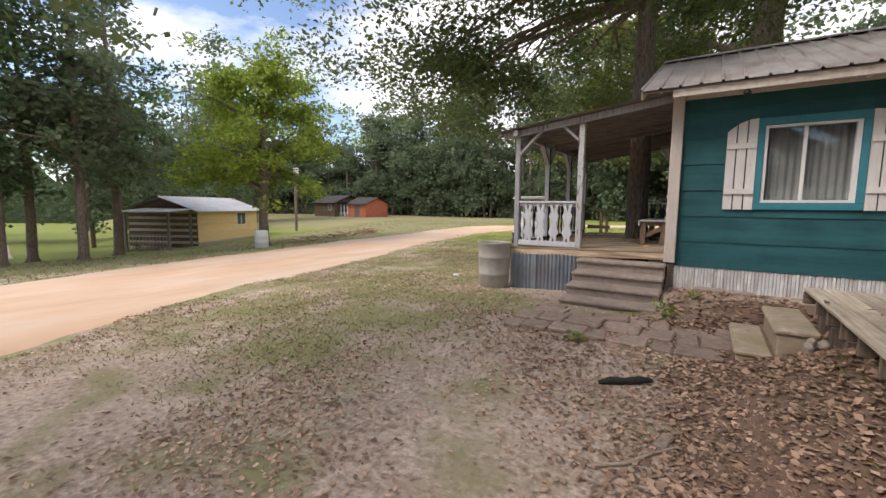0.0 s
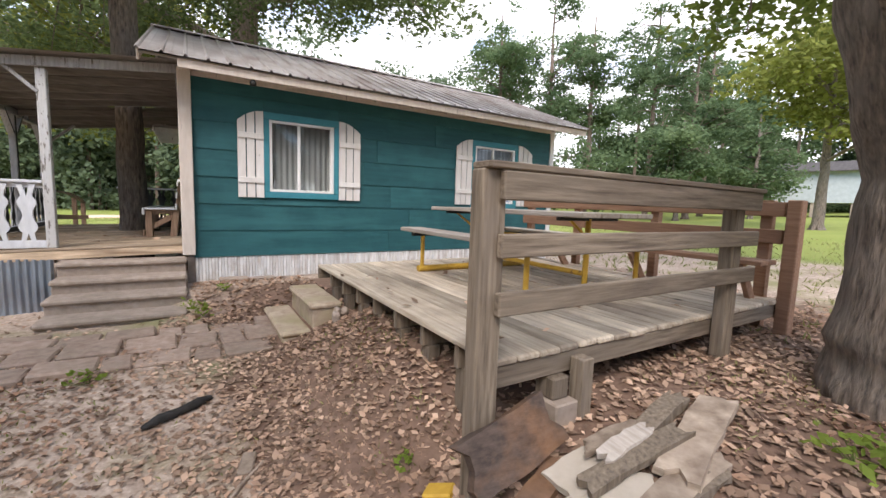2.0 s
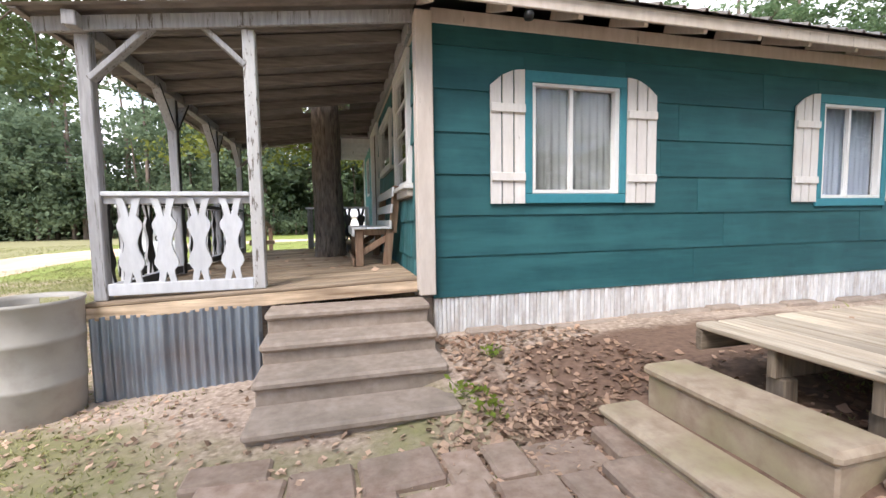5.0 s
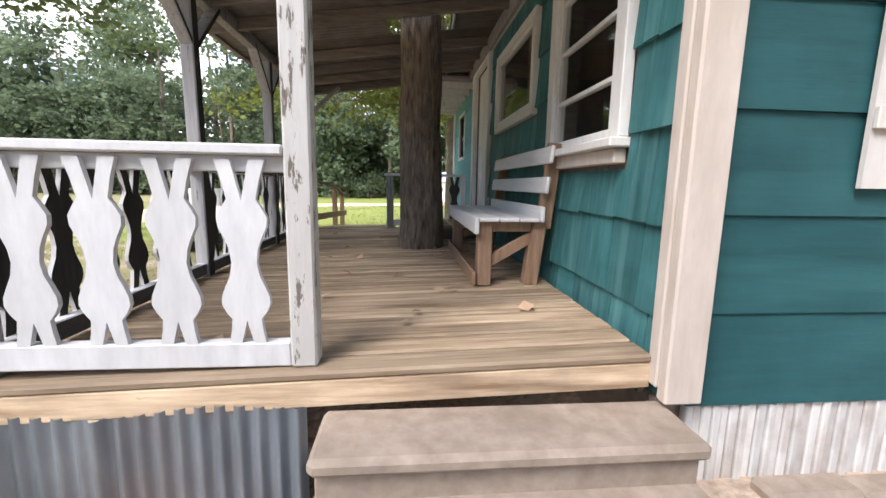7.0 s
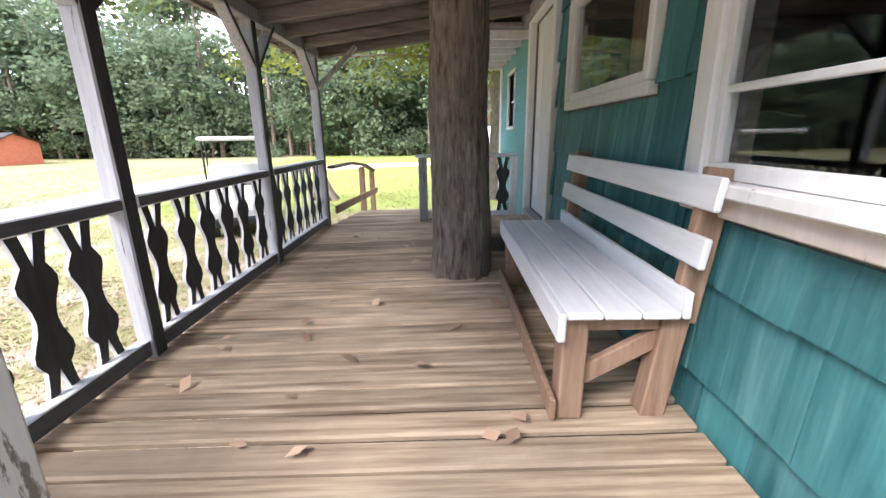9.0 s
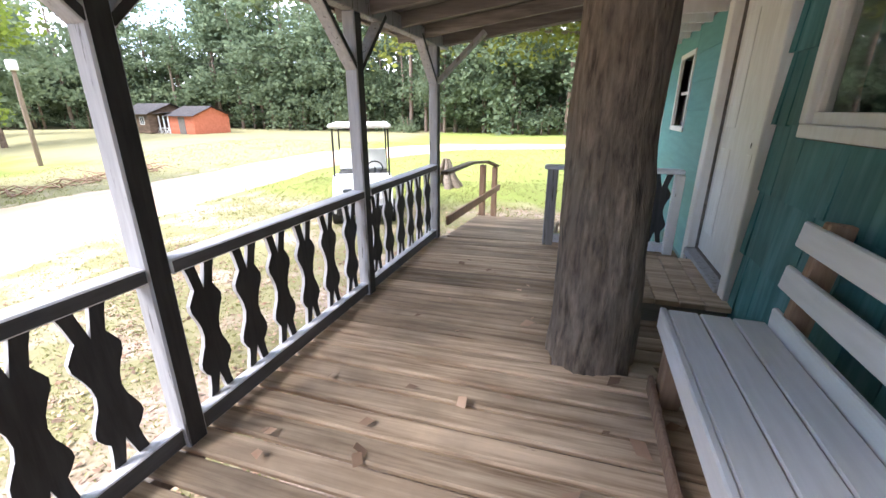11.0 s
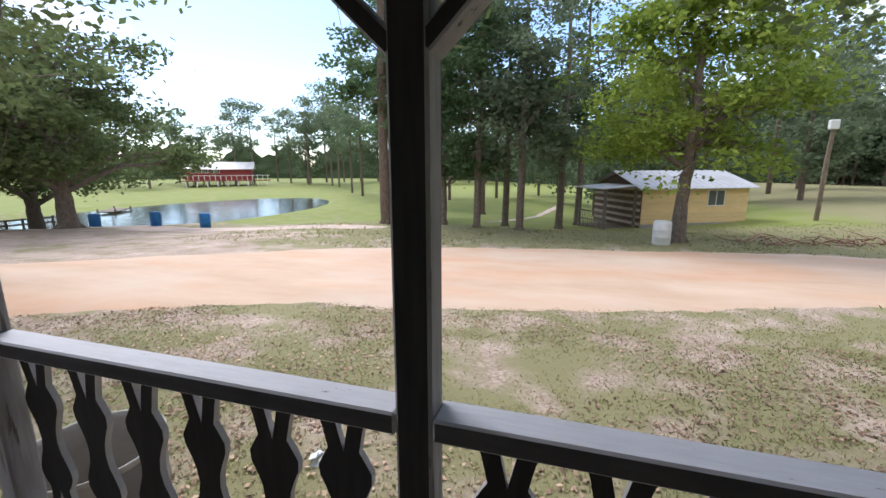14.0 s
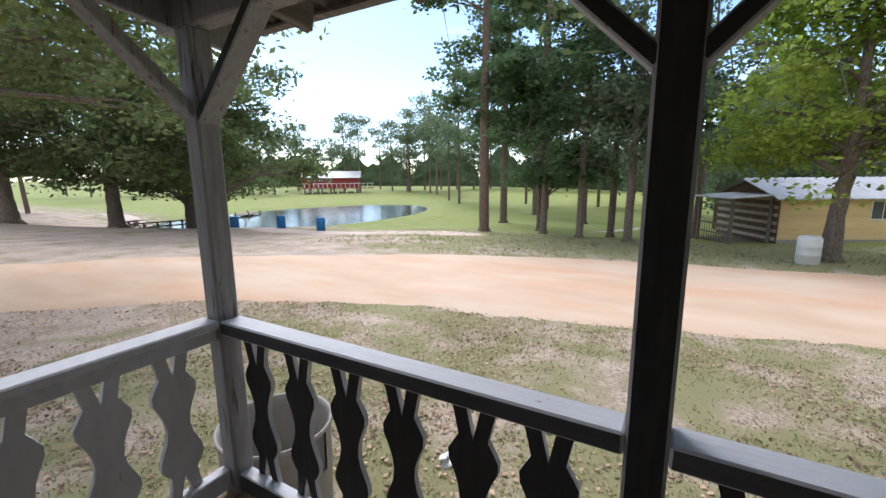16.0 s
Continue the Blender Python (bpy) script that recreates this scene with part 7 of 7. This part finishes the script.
def far_canopy(name, line, height, label, seed, material):
    """The closed mass of leaves deep in a wood: an uneven, lumpy bank of foliage along a line of (x, y)."""
    xs = [p[0] for p in line]
    n = 26 * (len(line) - 1)
    verts, faces = [], []
    for i in range(n + 1):
        u = i / n * (len(line) - 1)
        k = min(int(u), len(line) - 2)
        x = line[k][0] + (line[k + 1][0] - line[k][0]) * (u - k)
        y = line[k][1] + (line[k + 1][1] - line[k][1]) * (u - k)
        top = height * (0.8 + 0.5 * noise.noise(Vector((x * 0.11, y * 0.11, seed))) + 0.25 * noise.noise(Vector((x * 0.5, y * 0.5, seed))))
        for j in range(13):
            z = top * j / 12
            b = 1.6 * noise.noise(Vector((x * 0.35, y * 0.35 + seed, z * 0.45))) + 0.7 * noise.noise(Vector((x * 1.2, y * 1.2, z * 1.4)))
            verts.append((x + b * 0.7, y + b, gz(x, y) - 0.3 + z))
    for i in range(n):
        for j in range(12):
            a = i * 13 + j
            faces.append((a, a + 13, a + 14, a + 1))
    return tagged(new(name, Geo().add(verts, faces, True).mesh(name, material)), label, "woods", kind="stuff")


# Backing banks that close sky gaps between trees, shade already in their colour.
far_canopy("deep_woods", [(-95, 34), (-70, 46), (-50, 60), (-20, 60), (10, 60), (50, 62)], 8.5, "shaded mass of leaves deep in the wood", 2, DEEPSHADELEAF)
far_canopy("deep_woods", [(62, -34), (68, -10), (66, 12), (56, 34), (40, 52)], 8.0, "shaded mass of leaves deep in the east wood", 5, DEEPSHADELEAF)
far_canopy("deep_woods", [(-95, -150), (-125, -110), (-135, -60), (-120, -20), (-80, 20), (-66, 38)], 12.5, "shaded mass of leaves beyond the pond", 8, DEEPSHADELEAF)
rng = np.random.RandomState(4)
spots = []
for i in range(70):
    t = i / 69
    x = -78 + 125 * t
    base = np.interp(x, [-78, -55, -44, -30, -10, 10, 47], [30, 42, 47, 46.5, 44.5, 45, 47])
    for row in range(1 + i % 2):
        spots.append((x + rng.randn() * 0.9, base + 1.5 + row * 6.5 + rng.rand() * 3, (0.78 + 0.48 * rng.rand()) * (1.15 if row else 0.95), int(rng.choice([0, 1, 4, 0, 1, 2, 3]))))
for i in range(95):
    t = i / 94
    x = -80 + 128 * t
    base = np.interp(x, [-78, -55, -44, -30, -10, 10, 47], [30, 42, 47, 46.5, 44.5, 45, 47])
    spots.append((x + rng.randn() * 1.2, base + 1.0 + rng.rand() * 4.0, 0.45 + 0.75 * rng.rand() ** 2, int(rng.choice([5, 6]))))
woods("woods_north", spots, FORESTLEAF, "dense dark green wood along the far edge of the field", 1)
spots = []
for i in range(30):
    a = radians(-32 + 70 * i / 29)
    for row in range(2):
        r = (50 + 9 * row) + rng.rand() * 7
        if row == 0:
            spots.append((3 + (r + 4) * math.cos(a), 4 + (r + 4) * math.sin(a), 0.7 + 0.5 * rng.rand(), 5 + i % 2))
        x, y = 3 + r * math.cos(a), 4 + r * math.sin(a)
        if math.hypot(x - 48, y - 11) < 9:
            continue
        spots.append((x, y, 0.85 + 0.4 * rng.rand(), int(rng.choice([2, 3, 2, 0, 1]))))
woods("woods_east", spots, FORESTLEAF2, "tall mixed pine and hardwood trees behind the cabin", 2)
spots = []
for i in range(46):
    a = radians(150 + 100 * i / 45)
    r = 95 + rng.rand() * 30
    spots.append((r * math.cos(a), r * math.sin(a), 1.0 + 0.4 * rng.rand(), int(rng.choice([2, 3, 0, 1]))))
spots += [(-52, -14, 0.95, 2), (-55, -19, 1.0, 3), (-58, -10, 1.0, 2), (-61, -24, 0.9, 3), (-51, -5, 1.0, 2), (-56, 0, 1.0, 0), (-62, 5, 1.0, 1), (-50, 8, 0.9, 1), (-46, 14, 0.95, 0), (-42, 20, 0.95, 4), (-40, 26, 1.0, 1), (-48, 27, 1.1, 2), (-55, 20, 1.1, 0),
          (-36, 11, 0.75, 1), (-38, 16, 0.8, 0), (-52, 31, 1.0, 0), (-80, -45, 1.0, 2), (-84, -40, 1.1, 3), (-78, -38, 1.0, 2), (-88, -50, 1.1, 2), (-74, -34, 0.9, 3)]
woods("woods_west", spots, FORESTLEAF, "scattered pines and hardwoods beyond the pond and cabin", 3)
# Trees out of view to the south, added only for their effect on light.
spots = []
for i in range(16):
    a = radians(250 + 80 * i / 15)
    r = 42 + rng.rand() * 22
    spots.append((r * math.cos(a), r * math.sin(a), 0.9 + 0.35 * rng.rand(), int(rng.choice([2, 0, 1, 4]))))
woods("woods_south", spots, FORESTLEAF, "unseen wood added south of the yard to shape its light", 5)

# ---- grass and fallen leaves ----
rng = np.random.RandomState(11)


def clear_of_floors(x, y):
    porch = (x > -2.8) & (x < WX) & (y > 6.9) & (y < 14.3)
    house = (x > WX) & (x < 6.3) & (y > 6.8) & (y < 14.3)
    steps_ = (x > -1.7) & (x < -0.3) & (y > 5.85) & (y < 7)
    slab = (x > 0.36) & (x < 0.96) & (y > 4.48) & (y < 5.54)
    return ~(porch | house | steps_ | slab)


def on_road(x, y):
    ragged = 0.45 * np.array([noise.noise(Vector((a * 0.9, b * 0.9, 7.0))) for a, b in zip(x, y)])
    return (x < along(ROADN, y) - 0.05 + ragged) & (x > along(ROADF, y) + 0.05 + ragged)


def tufts(n, xr, yr, dens, size, name, label, blades=4):
    x, y = rng.uniform(*xr, n), rng.uniform(*yr, n)
    keep = clear_of_floors(x, y) & ~on_road(x, y)
    keep &= rng.rand(n) < dens(x, y)
    x, y = x[keep], y[keep]
    k = len(x)
    x, y = np.repeat(x, blades) + rng.randn(k * blades) * 0.035, np.repeat(y, blades) + rng.randn(k * blades) * 0.035
    z = ground_z(x, y)
    m = len(x)
    a = rng.rand(m) * 6.28
    h = size * (0.5 + rng.rand(m))
    w = 0.005 + 0.05 * h
    lean = rng.randn(m, 2) * 0.6 * h[:, None]
    b = np.stack([x, y, z - 0.01], 1)
    u = np.stack([np.cos(a) * w, np.sin(a) * w, np.zeros(m)], 1)
    mid = b + np.stack([lean[:, 0] * 0.4, lean[:, 1] * 0.4, h * 0.6], 1)
    tip = b + np.stack([lean[:, 0], lean[:, 1], h], 1)
    v = np.stack([b - u, b + u, mid + u * 0.7, tip], 1).reshape(-1, 3)
    return tagged(new(name, quad_mesh(name, v, GRASSBLADE)), label, "grass", kind="stuff")


def patchy(x, y):
    s = np.array([noise.noise(Vector((a * 0.55, b * 0.55, 3.0))) for a, b in zip(x, y)])
    return s


def lawn(x, y):
    base = 0.12 + 0.8 * smooth_step(-1.5, -3.4, x) * smooth_step(1.0, 4.0, y + 0.35 * (-x - 2))
    return np.clip(base - 0.02 + 1.1 * patchy(x, y), 0, 1) * (1 - 0.25 * smooth_step(1.6, 0.3, np.abs(x - along(ROADN, y))))


tufts(105000, (-10, 3.5), (-3, 20), lawn, 0.026, "lawn_grass", "short dry yard grass in thin tufts")
tufts(26000, (-26, 3), (14, 34), lambda x, y: 0.5 + 0 * x, 0.06, "field_grass", "bright mown grass of the open field", 3)
tufts(9000, (-24, -14), (-6, 16), lambda x, y: 0.5 + 0.4 * patchy(x, y), 0.07, "verge_grass", "rough grass along the far side of the road", 3)
tufts(7000, (3.9, 16), (0, 22), lambda x, y: 0.6 + 0 * x, 0.07, "east_grass", "grass behind the deck and cabin", 3)


def fallen(n, xr, yr, dens, name, label, size=0.024, lift=0.006, zfun=None):
    x, y = rng.uniform(*xr, n), rng.uniform(*yr, n)
    keep = rng.rand(n) < dens(x, y)
    if zfun is None:
        keep &= clear_of_floors(x, y) & ~on_road(x, y)
    x, y = x[keep], y[keep]
    k = len(x)
    z = (ground_z(x, y) if zfun is None else zfun(x)) + lift + 0.012 * rng.rand(k)
    a = rng.rand(k) * 6.28
    s = size * (0.5 + rng.rand(k))
    d = np.stack([np.cos(a), np.sin(a), rng.randn(k) * 0.25], 1) * s[:, None]
    e = np.stack([-np.sin(a), np.cos(a), rng.randn(k) * 0.35], 1) * (s * 0.62)[:, None]
    c = np.stack([x, y, z], 1)
    up = np.array([0, 0, 1.0]) * (s * 0.35)[:, None]
    v = np.stack([c - d, c + e + up * 0.6, c + d + up * 0.4, c - e + up * rng.rand(k)[:, None]], 1).reshape(-1, 3)
    return tagged(new(name, quad_mesh(name, v, DEADLEAF)), label, "leaves", kind="stuff")


def litter_density(x, y):
    d = 1.0 * smooth_step(-0.7, 0.5, x) * smooth_step(5.2, 3.6, y) + 0.35 * smooth_step(-0.8, 0.3, x) * smooth_step(6.8, 5.5, y)
    return np.clip(d + 0.5 * patchy(x, y) * smooth_step(-3, -1, x), 0, 1) * smooth_step(6.3, 4.3, x) * smooth_step(-3.0, -0.6, y)


fallen(66000, (-1.6, 6.3), (-3.0, 6.8), litter_density, "leaf_litter", "thick brown oak leaf litter under the deck edge")
fallen(60000, (-8, 1), (-2, 13), lambda x, y: 0.38 + 0.8 * patchy(x, y), "yard_leaves", "scattered dry leaves over the yard", 0.020)
fallen(26000, (-3.2, 0.9), (-0.8, 5.0), lambda x, y: np.clip(0.22 + 0.35 * smooth_step(-2.6, -0.2, x) + 0.7 * patchy(x, y), 0, 1), "path_leaves", "dry tan leaves and bits over bare soil", 0.019)
fallen(5000, (-0.6, 1.1), (5.3, 6.9), lambda x, y: 0.6 + 0.6 * patchy(x, y), "wall_leaves", "brown leaves drifted against the cabin skirting", 0.026)
fallen(1500, (-4.5, 0.5), (12.2, 16.5), lambda x, y: 0.7 + 0 * x, "ramp_leaves", "dry leaves around the foot of the ramp", 0.03)
fallen(62, (-2.5, -0.6), (7.2, 11.6), lambda x, y: 1 + 0 * x, "porch_leaves", "few curled brown leaves on the porch boards", 0.034, 0.012, zfun=floor_z)
fallen(40, (0.95, 3.3), (2.2, 5.3), lambda x, y: 1 + 0 * x, "deck_leaves", "few brown leaves on the deck planks", 0.03, 0.01, zfun=lambda x: DZ + 0 * x)

for x, y, h in ((-0.20, 5.72, 0.12), (0.02, 6.32, 0.09), (0.66, 2.46, 0.08), (2.15, 1.12, 0.14), (2.30, 1.02, 0.13), (-0.95, 4.36, 0.10), (-0.30, 5.95, 0.10)):
    m = 40
    c = np.stack([x + rng.randn(m) * h * 0.5, y + rng.randn(m) * h * 0.5, gz(x, y) + rng.rand(m) * h], 1)
    s = 0.03 * (0.6 + rng.rand(m)) * (h / 0.14)
    w = thing("weed", (0, 0, 0), "small green weed growing from bare soil", "weed", "weeds in the yard")
    ob = new("leaves", leaf_mesh("leaves", c, s, MAPLELEAF, rng))
    ob.parent = w
    g = Geo()
    for k in range(0, m, 5):
        g.tube([(x, y, gz(x, y) - 0.01), tuple(c[k])], [0.003, 0.0015], 5, caps=False)
    part("stems", g, GRASSSTEM, w)
